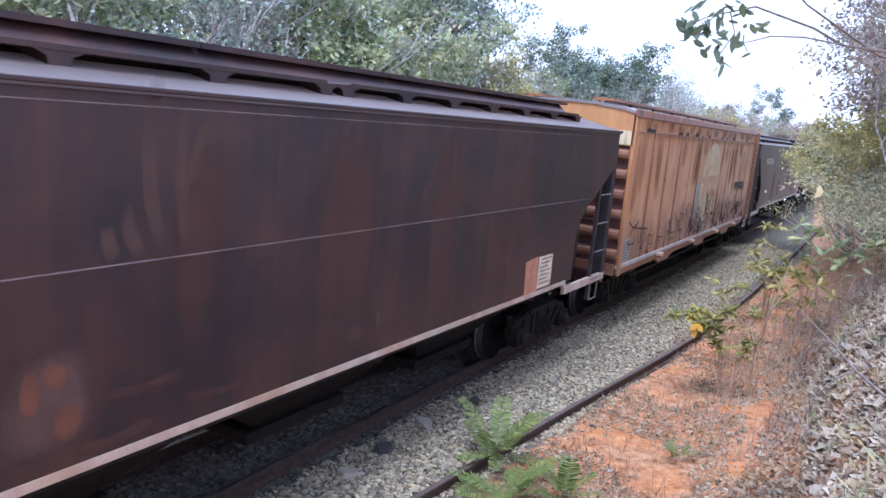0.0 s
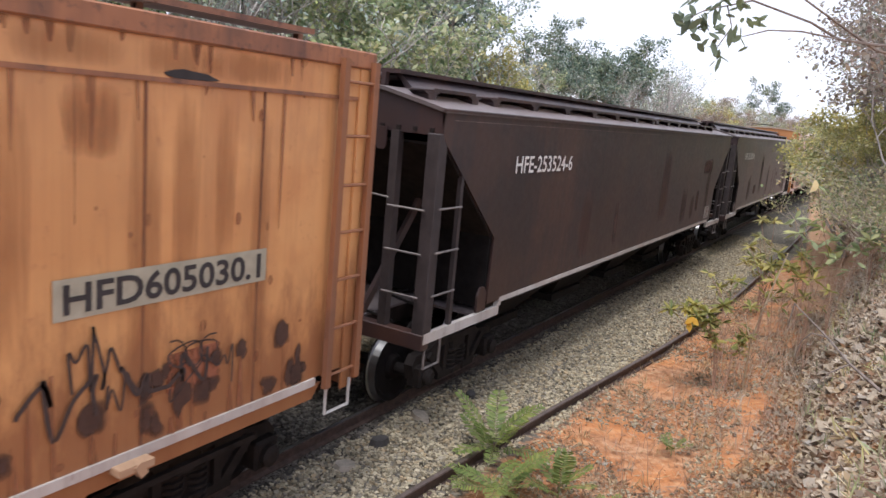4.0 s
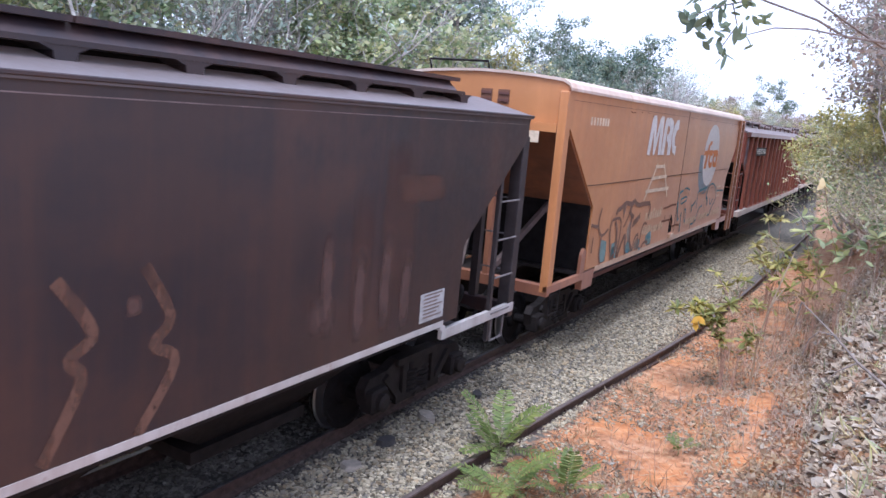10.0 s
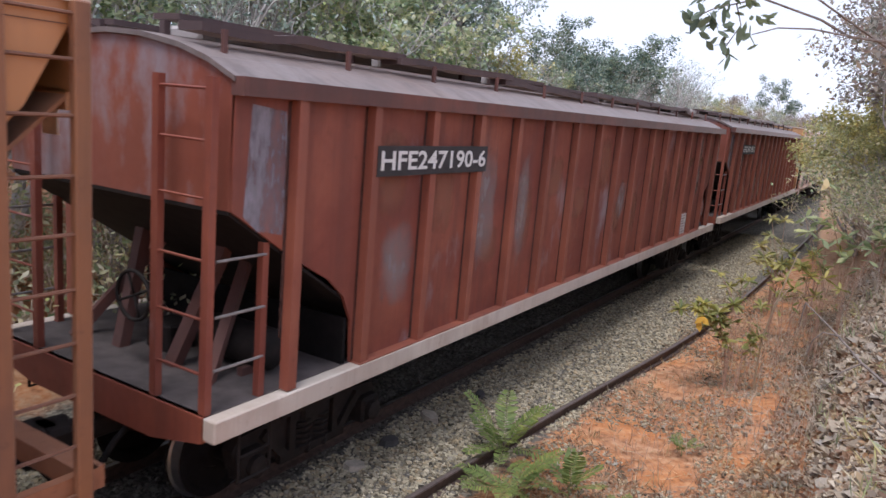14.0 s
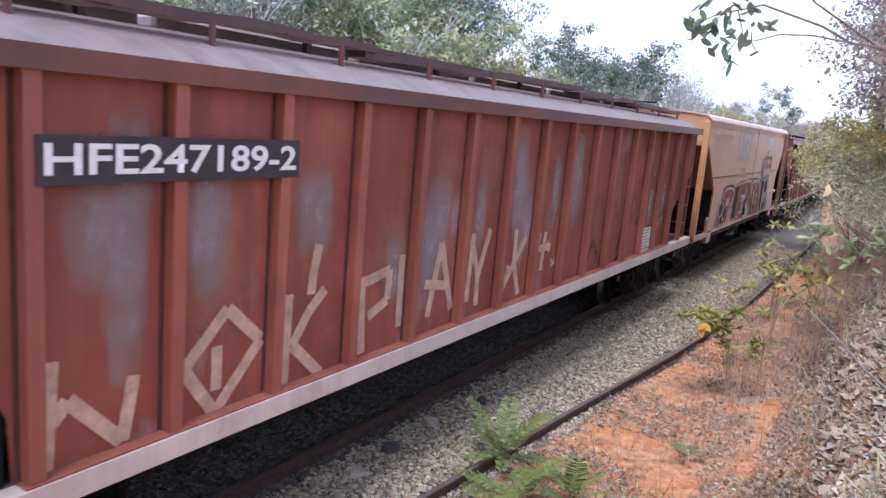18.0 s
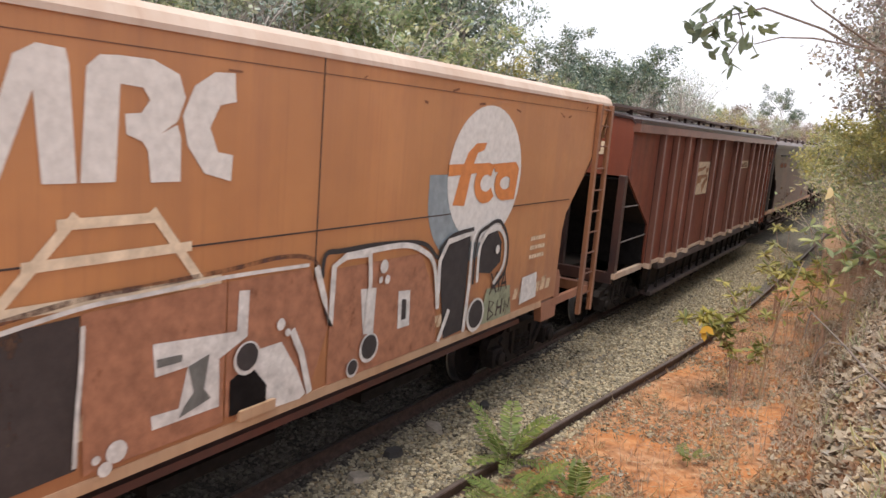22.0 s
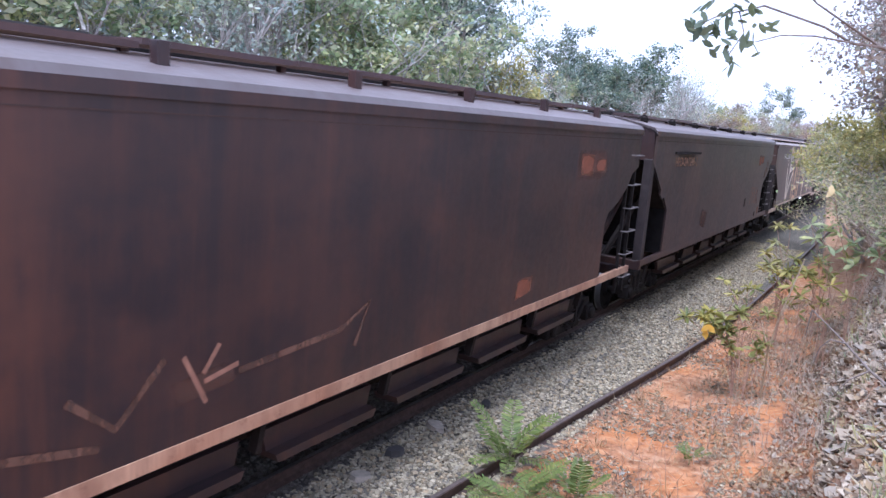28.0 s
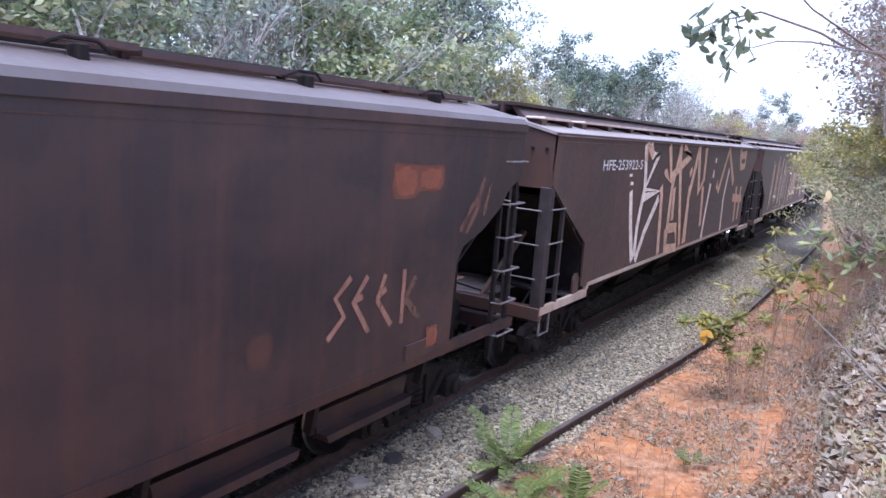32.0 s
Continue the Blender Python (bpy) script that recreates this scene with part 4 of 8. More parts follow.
def orange_hopper(label, second):
    """Orange hopper wagon with an open end frame, rounded eaves and company marks."""
    L = 13.4
    coat = ORANGE_B if second else ORANGE
    corner, edge = (ORANGE_OLD if second else ORANGE), ORANGE_RUST
    root = wagon("hopper_wagon", label, L)
    near = [(0, 4.0), (0, 3.58), (0.09, 3.47), (1.45, 2.26), (1.42, 1.23)]
    far = [(0, 4.0), (0.34, 3.4), (1.31, 2.4), (1.38, 2.17), (1.42, 1.23)]
    arch = [(1.42, 4.0), (1.38, 4.07), (1.29, 4.12), (0.9, 4.16), (0.4, 4.19), (0, 4.2)]
    # the second wagon's end plates get the orange painted as sunlit
    shell(root, L, 4.0, 4.2, near, far, coat, ROOF_PALE, arch, 3.48, 1.2, LADDER_RUST, end_mat=ORANGE_END if second else None)
    for f in (lambda y: y, lambda y: L - y):
        for s in (1, -1):
            ya, yb = sorted((f(-0.08), f(0.1)))
            if ya < 1:
                part("corner_post", boxes((min(s * (B - 0.12), s * (B + 0.004)), max(s * (B - 0.12), s * (B + 0.004)), ya, yb, 1.1, 3.95), bevel=0.01), corner, root)
            ya, yb = sorted((f(-0.04), f(0.05)))
            part("end_post", boxes((s * 0.36 - 0.04, s * 0.36 + 0.04, ya, yb, 1.15, 3.45)), edge, root)
            bm = bmesh.new()
            bar(bm, (s * 0.25, f(0.3), 1.15), (s * 0.7, f(1.5), 2.3), 0.08, 0.08)
            part("brace", bm, BRACE, root)
            bm = bmesh.new()
            slab(bm, [(f(1.32), 1.2), (f(1.86), 1.2), (f(1.8), 0.92), (f(1.34), 0.92)], *sorted((s * (B - 0.1), s * (B + 0.006))))
            part("bolster_bracket", bm, edge, root)
            bm = bmesh.new()
            slab(bm, [(f(1.22), 1.2), (f(1.42), 1.2), (f(1.42), 1.55), (f(1.32), 1.6), (f(1.24), 1.5)], *sorted((s * (B - 0.06), s * (B - 0.01))))
            part("jacking_plate", bm, edge, root)
            ya, yb = sorted((f(-0.08), f(1.45)))
            part("end_sill", boxes((*sorted((s * (B - 0.06), s * (B + 0.008))), ya, yb, 1.09, 1.2)), edge, root)
        ya, yb = sorted((f(-0.07), f(0.03)))
        part("end_beam", boxes((-B + 0.13, B - 0.13, ya, yb, 3.38, 3.5)), coat, root)
        part("buffer_beam", boxes((-B + 0.003, B - 0.003, ya, yb + 0.05, 1.05, 1.2)), edge, root)
        ya, yb = sorted((f(0.1), f(1.6)))
        part("end_deck", boxes((-0.42, 0.42, ya, yb, 1.15, 1.19), (-B + 0.1, B - 0.1, *sorted((f(1.25), f(1.6))), 1.154, 1.2)), DARK, root)
        part("end_tag", boxes((0.86, 1.02, *sorted((f(-0.075), f(-0.07))), 3.22, 3.38)), CREAM, root)
        for x in (0.1, 0.38):
            part("end_vent", boxes((x - 0.09, x + 0.09, *sorted((f(-0.014), f(0.0))), 3.72, 3.92)), ORANGE_SHADE, root)
            # dark strips paint the shadow of the louvres
            for z in (3.75, 3.85):
                part("vent_slot", boxes((x - 0.085, x + 0.085, *sorted((f(-0.03), f(-0.014))), z, z + 0.035)), RED_DARK, root)
        bm = bmesh.new()
        tube(bm, [(-0.9, f(0.03), 4.14), (-0.9, f(-0.05), 4.3), (0.1, f(-0.05), 4.3), (0.1, f(0.03), 4.14)], 0.018, 5)
        part("grab_rail", bm, DARK, root)
    for s in (1, -1):
        part("lower_rail", boxes((*sorted((s * (B - 0.04), s * (B + 0.006))), 1.86, L - 1.86, 1.15, 1.235)), RAIL_PALE, root)
        for y in (L - 0.51, L - 0.05):
            part("ladder_stile", boxes((*sorted((s * (B + 0.01), s * (B + 0.075))), y - 0.048, y + 0.048, 0.8, 3.97), bevel=0.008), LADDER_RUST, root)
        rungs_part(root, ORANGE_SHADE, [((s * (B + 0.045), L - 0.51, z), (s * (B + 0.045), L - 0.05, z)) for z in (1.1, 1.42, 1.74, 2.06, 2.38, 2.7, 3.03, 3.36, 3.66, 3.9)])
        stirrup(root, 0.05, 0.4, 1.1, 0.75, DARK, s * B)
    outlets(root, [3.9, 6.7, 9.5], 2.6, DARK)
    part("pipe_run", boxes((1.05, 1.12, 1.9, L - 1.9, 0.86, 0.93)), RED_DARK, root)
    part("weld_seam", boxes((B - 0.002, B + 0.005, 1.05, L - 1.25, 2.6, 2.612)), SEAM, root)
    part("eave_seam", boxes((B - 0.002, B + 0.005, 0.15, L - 0.1, 3.84, 3.846)), ORANGE_SHADE, root)
    part("joint_seam", boxes((B - 0.002, B + 0.0045, 6.87, 6.882, 1.23, 4.0)), SEAM, root)
    k = -0.34 if second else 0.0
    part("discharge_slot", slab(bmesh.new(), [(6.34, 1.3), (6.7, 1.3), (6.7, 1.45), (6.52, 1.66), (6.34, 1.57)] if second else [(6.4, 1.36), (6.64, 1.36), (6.64, 1.6), (6.52, 1.74), (6.4, 1.6)], B - 0.02, B + (0.022 if second else 0.005)), BLACKISH, root).location.y = k
    part("slot_handle", boxes((B, B + 0.05, 6.42 + k, 6.78 + k, 1.24, 1.32)), RAIL_PALE, root)
    round_mark(root, 9.66, 3.0, 0.84, WHITE, GREY, LOGO_ORANGE, 0.76)
    # white block mark and the little track below it
    X = B + 0.006
    for q in ([(3.9, 3.06), (4.0, 3.71), (4.08, 3.78), (4.23, 3.79), (4.3, 3.71), (4.38, 3.34), (4.5, 3.72), (4.62, 3.79), (4.78, 3.78), (4.8, 3.7), (4.84, 3.05), (4.64, 3.05), (4.6, 3.55), (4.42, 3.08), (4.35, 3.04), (4.29, 3.08), (4.18, 3.54), (4.09, 3.05)],
              [(4.86, 3.05), (4.9, 3.7), (4.98, 3.77), (5.1, 3.78), (5.11, 3.62), (5.08, 3.05)],
              [(5.1, 3.78), (5.33, 3.78), (5.52, 3.71), (5.57, 3.57), (5.51, 3.42), (5.39, 3.34), (5.15, 3.33), (5.14, 3.45), (5.25, 3.46), (5.31, 3.54), (5.26, 3.61), (5.11, 3.62)],
              [(5.15, 3.33), (5.39, 3.34), (5.51, 3.4), (5.54, 3.32), (5.54, 3.04), (5.32, 3.04), (5.3, 3.23), (5.26, 3.29)],
              [(5.97, 3.76), (5.99, 3.57), (5.85, 3.54), (5.77, 3.39), (5.84, 3.23), (5.97, 3.21), (5.96, 3.03), (5.73, 3.09), (5.59, 3.27), (5.55, 3.46), (5.64, 3.65), (5.8, 3.75)]):
        part("block_mark", patch(bmesh.new(), q, X), WHITE, root).location.y = 0.0 if second else 0.09
    bm = bmesh.new()
    for a, b in (((4.84, 2.87), (4.2, 2.19)), ((5.33, 2.87), (5.86, 2.18)), ((4.72, 2.82), (5.38, 2.82)), ((4.52, 2.6), (5.64, 2.61)), ((4.24, 2.36), (5.9, 2.35))):
        stroke(bm, [a, b], 0.065, X)
    part("track_mark", bm, CREAM, root)
    bm = bmesh.new()
    slanted(bm, 4.45, 5.65, 1.78, 1.99, 7, 0.03, 0.45, X)
    slanted(bm, 4.25, 5.85, 1.5, 1.67, 11, 0.03, 0.45, X)
    slanted(bm, 7.7, 11.75, 1.4, 1.58, 25, 0.05, 0.35, X)
    part("company_name_bars", bm, WORNCREAM, root)
    bm = bmesh.new()
    for z in (2.12, 2.0, 1.88):
        slanted(bm, 11.0, 11.45, z, z + 0.07, 6, 0.0, 0.3, X)
    part("stencil_bars", bm, CREAM, root)
    rng = random.Random(5 if second else 9)
    bm = bmesh.new()
    for i in range(12):
        y = rng.uniform(2.5, 12.6)
        z = rng.uniform(3.72, 3.9)
        stroke(bm, [(y, z), (y + rng.uniform(0.04, 0.14), z + rng.uniform(-0.03, 0.03))], rng.uniform(0.01, 0.025), B + 0.005)
    part("scuffs", bm, BROWNSPRAY, root)
    return root


def red_hopper(label):
    """Dull red ribbed hopper wagon with cut corners and a dark roof edge."""
    L = 15.35
    root = wagon("hopper_wagon", label, L)
    near = [(0, 3.73), (0.03, 2.82), (1.46, 1.93), (1.5, 1.17)]
    far = [(0, 3.73), (0.0, 3.25), (0.86, 2.4), (1.4, 2.1), (1.45, 1.17)]
    shell(root, L, 3.73, 4.0, near, far, RED_B, BROWN, [(1.42, 3.77), (1.36, 3.86), (0.5, 3.98), (0, 4.0)], 2.86, 1.1)
    for s in (1, -1):
        for y in (1.65, 2.6, 3.55, 4.47, 6.18, 7.05, 8.68, 9.55, 11.3, 12.28, 13.05, 13.95):
            x0, x1 = sorted((s * B, s * (B + 0.1)))
            part("rib", boxes((x0, x1, y - 0.05, y + 0.05, 1.16, 3.62)), RIB_BROWN, root)
            # the ribs' shadow, painted as a dark strip on either side
            if s > 0:
                for k in (-0.068, 0.068):
                    part("rust_line", boxes((B - 0.002, B + 0.004, y + k - 0.018, y + k + 0.018, 1.2, 3.61)), RIB_EDGE, root, "dark strip painted as shadow along the rib")
            part("rib_foot", boxes((x0, x1 + 0.01 * s if s > 0 else x1, y - 0.08, y + 0.08, 1.07, 1.17)), SILL_STAIN, root)
        x0, x1 = sorted((s * (B - 0.02), s * (B + 0.11)))
        part("top_rail", boxes((x0, x1, -0.02, L + 0.02, 3.62, 3.76)), RIB_BROWN, root)
        part("roof_edge", boxes((x0, x1, -0.02, L + 0.02, 3.765, 3.83)), BROWN, root)
        part("side_sill", boxes((*sorted((s * (B - 0.03), s * (B + 0.03))), 1.5, L - 1.5, 1.1, 1.17)), SILL_STAIN, root)
        for a, b in ((-0.15, 1.35), (L - 1.35, L + 0.1)):
            part("end_sill", boxes((*sorted((s * (B - 0.05), s * (B + 0.02))), a, b, 1.09, 1.19)), SILL_STAIN, root)
        part("skirt_plate", slab(bmesh.new(), [(2.4, 1.07), (13.2, 1.07), (13.1, 0.94), (2.5, 0.94)], *sorted((s * (B - 0.06), s * (B + 0.04)))), SKIRT, root)
        part("recess_plate", boxes((*sorted((s * 1.12, s * 1.15)), 2.45, 13.15, 0.5, 0.96)), DARK, root)
        for i in range(5):
            a = 2.42 + i * 2.16
            part("lower_ledge", slab(bmesh.new(), [(a, 0.46), (a + 2.12, 0.46), (a + 2.1, 0.38), (a + 0.02, 0.38)], *sorted((s * 1.14, s * 1.36))), SKIRT, root)
        for y in (3.0, 5.15, 7.3, 9.45, 11.6):
            bm = bmesh.new()
            for k in (-0.7, 0.0, 0.7):
                bar(bm, (s * 1.3, y + k, 0.46), (s * 1.32, y + k + 0.04, 0.96), 0.05, 0.04)
            part("door_strut", bm, DARK, root)
    for f in (lambda y: y, lambda y: L - y):
        for s in (1, -1):
            ya, yb = sorted((f(-0.14), f(0.02)))
            part("corner_post", boxes((s * 1.33 - 0.06, s * 1.33 + 0.06, ya, yb, 1.15, 2.88), bevel=0.01), BROWN_B, root)
            part("end_post", boxes((s * 0.35 - 0.05, s * 0.35 + 0.05, *sorted((f(-0.06), f(0.04))), 1.15, 3.6)), BROWN_B, root)
            rungs_part(root, RUNG, [((s * 1.38, f(-0.06), 2.34), (s * 1.38, f(0.9), 2.33)), ((s * 1.38, f(-0.08), 1.72), (s * 1.38, f(1.52), 1.74))])
            stirrup(root, f(-0.05), f(0.3), 1.1, 0.7, DARK, s * 1.38)
        part("buffer_beam", boxes((-B + 0.03, B - 0.06, *sorted((f(-0.14), f(-0.02))), 1.0, 1.19)), BROWN_B, root)
        part("end_deck", boxes((-0.5, 0.5, *sorted((f(0.0), f(1.6))), 1.12, 1.16)), DARK, root)
        part("end_label", boxes((0.1, 0.92, *sorted((f(-0.012), f(0.0))), 3.2, 3.42)), CREAM, root)
        bm = bmesh.new()
        for i in range(5):
            box(bm, 0.16 + 0.15 * i, 0.25 + 0.15 * i, *sorted((f(-0.016), f(-0.012))), 3.24, 3.38)
        part("writing_bars", bm, BROWNSPRAY, root)
    for y in (L - 0.68, L - 0.12):
        part("ladder_stile", boxes((B + 0.03, B + 0.08, y - 0.04, y + 0.04, 0.95, 3.72)), RED_B, root)
    rungs_part(root, RUNG, [((B + 0.055, L - 0.68, z), (B + 0.055, L - 0.12, z)) for z in (1.15, 1.62, 2.05, 2.5, 3.0, 3.45)])
    outlets(root, [3.0, 5.15, 7.3, 9.45, 11.6], 2.0, DARK, 0.4, 1.1)
    rng = random.Random(3)
    roof_walk(root, L, 3.96, (0.8, -0.8, 0.3), RUST_BOARD, 1.3, 0.2, 0.34, 0.1, None, 0.015, rng)
    part("cream_panel", boxes((B, B + 0.012, 4.6, 6.0, 2.34, 3.09)), CREAM, root, "scuffed cream panel")
    bm = bmesh.new()
    for pts, w in (([(4.68, 2.78), (4.95, 2.9), (5.3, 2.92), (5.62, 2.98)], 0.12), ([(4.66, 2.68), (5.2, 2.74), (5.9, 2.76)], 0.14), ([(4.72, 2.5), (4.95, 2.64), (5.3, 2.66)], 0.2), ([(5.45, 2.46), (5.7, 2.62), (5.92, 2.7)], 0.22), ([(5.7, 2.86), (5.94, 2.92)], 0.16)):
        stroke(bm, smoothed(pts), w, B + 0.014, w * 0.4)
    part("scuffs", bm, SCUFF, root)
    part("cream_panel", boxes((B, B + 0.012, 9.65, 11.1, 2.88, 3.09)), CREAM, root)
    part("writing_bars", slanted_part(9.75, 11.0, 2.91, 3.06, 8, B + 0.015), BROWNSPRAY, root)
    data_plate(root, 13.25, 13.75, 1.4, 1.88, CREAM)
    return root


def slanted_part(y0, y1, z0, z1, n, x):
    bm = bmesh.new()
    slanted(bm, y0, y1, z0, z1, n, 0.0, 0.35, x)
    return bm


def arched_hopper(label, body, number, sill_mat, marks):
    """Dark hopper wagon with an arched end, stepped cut corners and low discharge doors."""
    L = 14.4
    root = wagon("hopper_wagon", label, L)
    near = [(0, 3.63), (0, 3.1), (0.09, 3.02), (0.77, 2.53), (0.75, 2.44), (0.92, 2.34), (1.04, 2.37), (1.37, 2.1), (1.36, 1.2)]
    far = [(0, 3.63), (0.0, 3.0), (0.3, 2.88), (0.5, 2.65), (0.9, 2.42), (1.3, 2.28), (1.42, 2.1), (1.45, 1.2)]
    arch = [(1.42, 3.63), (1.36, 3.7), (1.1, 3.76), (0.71, 3.84), (0.19, 3.89), (0, 3.9)]
    shell(root, L, 3.63, 3.9, near, far, body, ROOF_BROWN, arch, 3.1, 1.2)
    end_frame(root, L, 3.1, body, 1.16, 0.2, (0.3,), both=False, depth=1.9)
    for s in (1, -1):
        part("side_sill", boxes((*sorted((s * (B - 0.05), s * (B + 0.012))), -0.08, L + 0.08, 1.12, 1.235)), sill_mat, root)
        part("eave_rail", boxes((*sorted((s * (B - 0.02), s * (B + 0.03))), 0.0, L, 3.55, 3.64)), body, root)
        for i in range(6):
            y = 3.15 + i * 1.75
            if y > L - 2:
                break
            bm = bmesh.new()
            slab(bm, [(y - 0.75, 0.86), (y + 0.75, 0.86), (y + 0.7, 0.66), (y - 0.7, 0.66)], *sorted((s * 1.02, s * 1.08)))
            slab(bm, [(y - 0.7, 0.66), (y + 0.7, 0.66), (y + 0.66, 0.58), (y - 0.66, 0.58)], *sorted((s * 0.9, s * 1.2)))
            part("discharge_door", bm, BROWN, root)
            bm = bmesh.new()
            bar(bm, (s * 1.2, y + 0.87, 1.1), (s * 1.15, y + 0.85, 0.75), 0.09, 0.06)
            bar(bm, (s * 1.25, y + 0.87, 1.18), (s * 1.25, y + 0.9, 1.3), 0.03, 0.03)
            part("door_latch", bm, DARK, root)
        for y in (L - 0.42, L - 0.06):
            part("ladder_stile", boxes((*sorted((s * (B - 0.07), s * (B - 0.02))), y - 0.025, y + 0.025, 0.8, 2.95)), DARK, root)
        for z in (1.1, 1.5, 1.9, 2.3, 2.7, 3.2):
            bm = bmesh.new()
            tube(bm, [(s * (B - 0.04), L - 0.45, z), (s * (B + 0.08), L - 0.45, z), (s * (B + 0.08), L - 0.03, z), (s * (B - 0.04), L - 0.03, z)], 0.013, 5)
            part("rung", bm, RUNG, root)
        stirrup(root, 0.05, 0.35, 1.12, 0.75, DARK, s * (B - 0.02))
    for f in (lambda y: y, lambda y: L - y):
        bm = bmesh.new()
        cross = [(0.0, 3.5), (0.48, 3.5), (0.48, 3.62), (0.0, 3.62)]
        cross_slab(bm, cross, *sorted((f(-0.2), f(0.0))))
        part("end_shelf", bm, body, root)
        for x in (0.12, 0.62):
            bm = bmesh.new()
            bar(bm, (x, f(0.15), 1.2), (x + 0.35, f(0.85), 2.35), 0.08, 0.08)
            part("end_strut", bm, DARK, root)
    outlets(root, [3.2, 5.6, 8.0, 10.4], 2.3, DARK, 0.5, 1.2)
    roof_walk(root, L, 3.84, (0.62, -0.62), RUST_BOARD, 1.4, 0.3, 0.4, 0.07, None, 0.025, random.Random(len(label)))
    for i in range(7):
        y = 0.8 + i * 2.05
        if marks:
            part("roof_bracket", boxes((0.98, 1.07, y - 0.05, y + 0.05, 3.74, 3.93), bevel=0.006), body, root)
        else:
            part("hatch_latch", boxes((0.82, 0.96, y - 0.04, y + 0.04, 3.78, 3.89), bevel=0.01), DARK, root)
            bm = bmesh.new()
            tube(bm, [(0.84, y - 0.22, 3.86), (0.9, y - 0.1, 3.92), (0.9, y + 0.12, 3.92), (0.86, y + 0.24, 3.86)], 0.014, 5)
            part("hatch_lever", bm, DARK, root)
    hatch(root, L, 3.88, DARK, 0.25, 0.6, 6, 0.1)
    part("eave_seam", boxes((B - 0.002, B + 0.006, 0.15, L - 0.1, 3.46, 3.47)), SEAM, root)
    part("number_rail", boxes((B, B + 0.045, 1.45, 3.5, 3.22, 3.27)), DARK, root)
    if number:
        lettering(number, 1.56, 3.38, 2.97, 3.16, DIMWHITE if marks else DIMTAN, root, label="worn wagon number", bold=0.012)
    return root, L


def box_wagon(label):
    """Old orange covered hopper with flat panelled sides and a corrugated end."""
    L = 13.33
    root = wagon("covered_wagon", label, L)
    body = ORANGE_OLD
    for s in (1, -1):
        part("side_plate", boxes((*sorted((s * (B - 0.04), s * B)), 0.0, L, 1.2, 3.93)), body, root)
        x0, x1 = sorted((s * B, s * (B + 0.03)))
        for a, b in ((0.0, 0.16), (L - 0.12, L)):
            part("corner_post", boxes((x0, x1, a - 0.034, b + 0.004, 1.0, 3.836), bevel=0.006), body, root)
        part("top_rail", boxes((*sorted((s * (B - 0.02), s * (B + 0.05))), -0.03, L + 0.03, 3.84, 3.98), bevel=0.012), RAIL_OLD, root)
        part("panel_seam", boxes((*sorted((s * B, s * (B + 0.02))), 0.165, L - 0.125, 3.575, 3.605)), RAIL_OLD, root)
        part("upper_panel", boxes((*sorted((s * B, s * (B + 0.012))), 0.16, L - 0.12, 3.605, 3.838)), body, root)
        for y in (1.3, 2.42, 3.45, 4.5, 5.4, 6.55, 8.08, 9.12, 10.12, 11.1, 12.1):
            part("panel_joint", boxes((*sorted((s * B, s * (B + 0.008))), y - (0.022 if y == 5.4 else 0.01), y + (0.022 if y == 5.4 else 0.01), 1.205, 3.574)), JOINT, root)
        part("side_sill", boxes((*sorted((s * (B - 0.04), s * (B + 0.02))), 0.0, L - 0.5, 1.13, 1.2)), SILL, root)
        part("skirt", slab(bmesh.new(), [(0.1, 1.13), (L - 0.4, 1.13), (L - 0.5, 1.0), (L - 2.6, 1.0), (L - 2.8, 0.9), (L - 3.6, 0.9), (L - 3.8, 1.0), (7.4, 1.0), (7.2, 0.9), (6.4, 0.9), (6.2, 1.0), (3.9, 1.0), (3.7, 0.9), (2.9, 0.9), (2.7, 1.0), (0.1, 1.0)], *sorted((s * (B - 0.06), s * (B - 0.01)))), body, root)
        for y in (2.7, 5.6, 8.4, 11.0):
            bm = bmesh.new()
            box(bm, *sorted((s * (B - 0.05), s * (B + 0.11))), y - 0.13, y + 0.13, 1.09, 1.14)
            bar(bm, (s * (B + 0.09), y, 1.14), (s * (B + 0.09), y + 0.05, 1.05), 0.06, 0.06)
            part("door_latch", bm, RAIL_PALE, root)
            bm = bmesh.new()
            slab(bm, [(y - 1.2, 1.0), (y - 0.6, 1.0), (y - 0.8, 0.78), (y - 1.1, 0.78)], *sorted((s * 1.1, s * 1.2)))
            part("door_bracket", bm, RED_DARK, root)
        part("pipe_run", boxes((*sorted((s * 1.2, s * 1.25)), 1.4, L - 1.0, 0.76, 0.81)), DARK, root)
        for y in (L - 0.42, L - 0.02):
            part("ladder_stile", boxes((*sorted((s * (B + 0.05), s * (B + 0.1))), y - 0.035, y + 0.035, 1.1, 3.9)), LADDER_RUST, root)
        rungs_part(root, LADDER_RUST, [((s * (B + 0.075), L - 0.42, z), (s * (B + 0.075), L - 0.02, z)) for z in (1.21, 1.63, 2.06, 2.47, 2.87, 3.28, 3.72)], r=0.014)
        stirrup(root, L - 0.4, L - 0.08, 1.1, 0.85, PLATE, s * (B + 0.06))
    # corrugated ends
    for f in (lambda y: y, lambda y: L - y):
        part("end_plate", boxes((-B + 0.04, B - 0.04, *sorted((f(0.04), f(0.07))), 1.1, 3.93)), RED_DARK, root)
        part("end_header", cross_slab(bmesh.new(), [(-B + 0.005, 3.34), (B - 0.005, 3.34), (B - 0.005, 3.93), (1.2, 3.99), (0.6, 4.05), (-0.6, 4.05), (-1.2, 3.99), (-B + 0.005, 3.93)], *sorted((f(0.0), f(0.04)))), body, root)
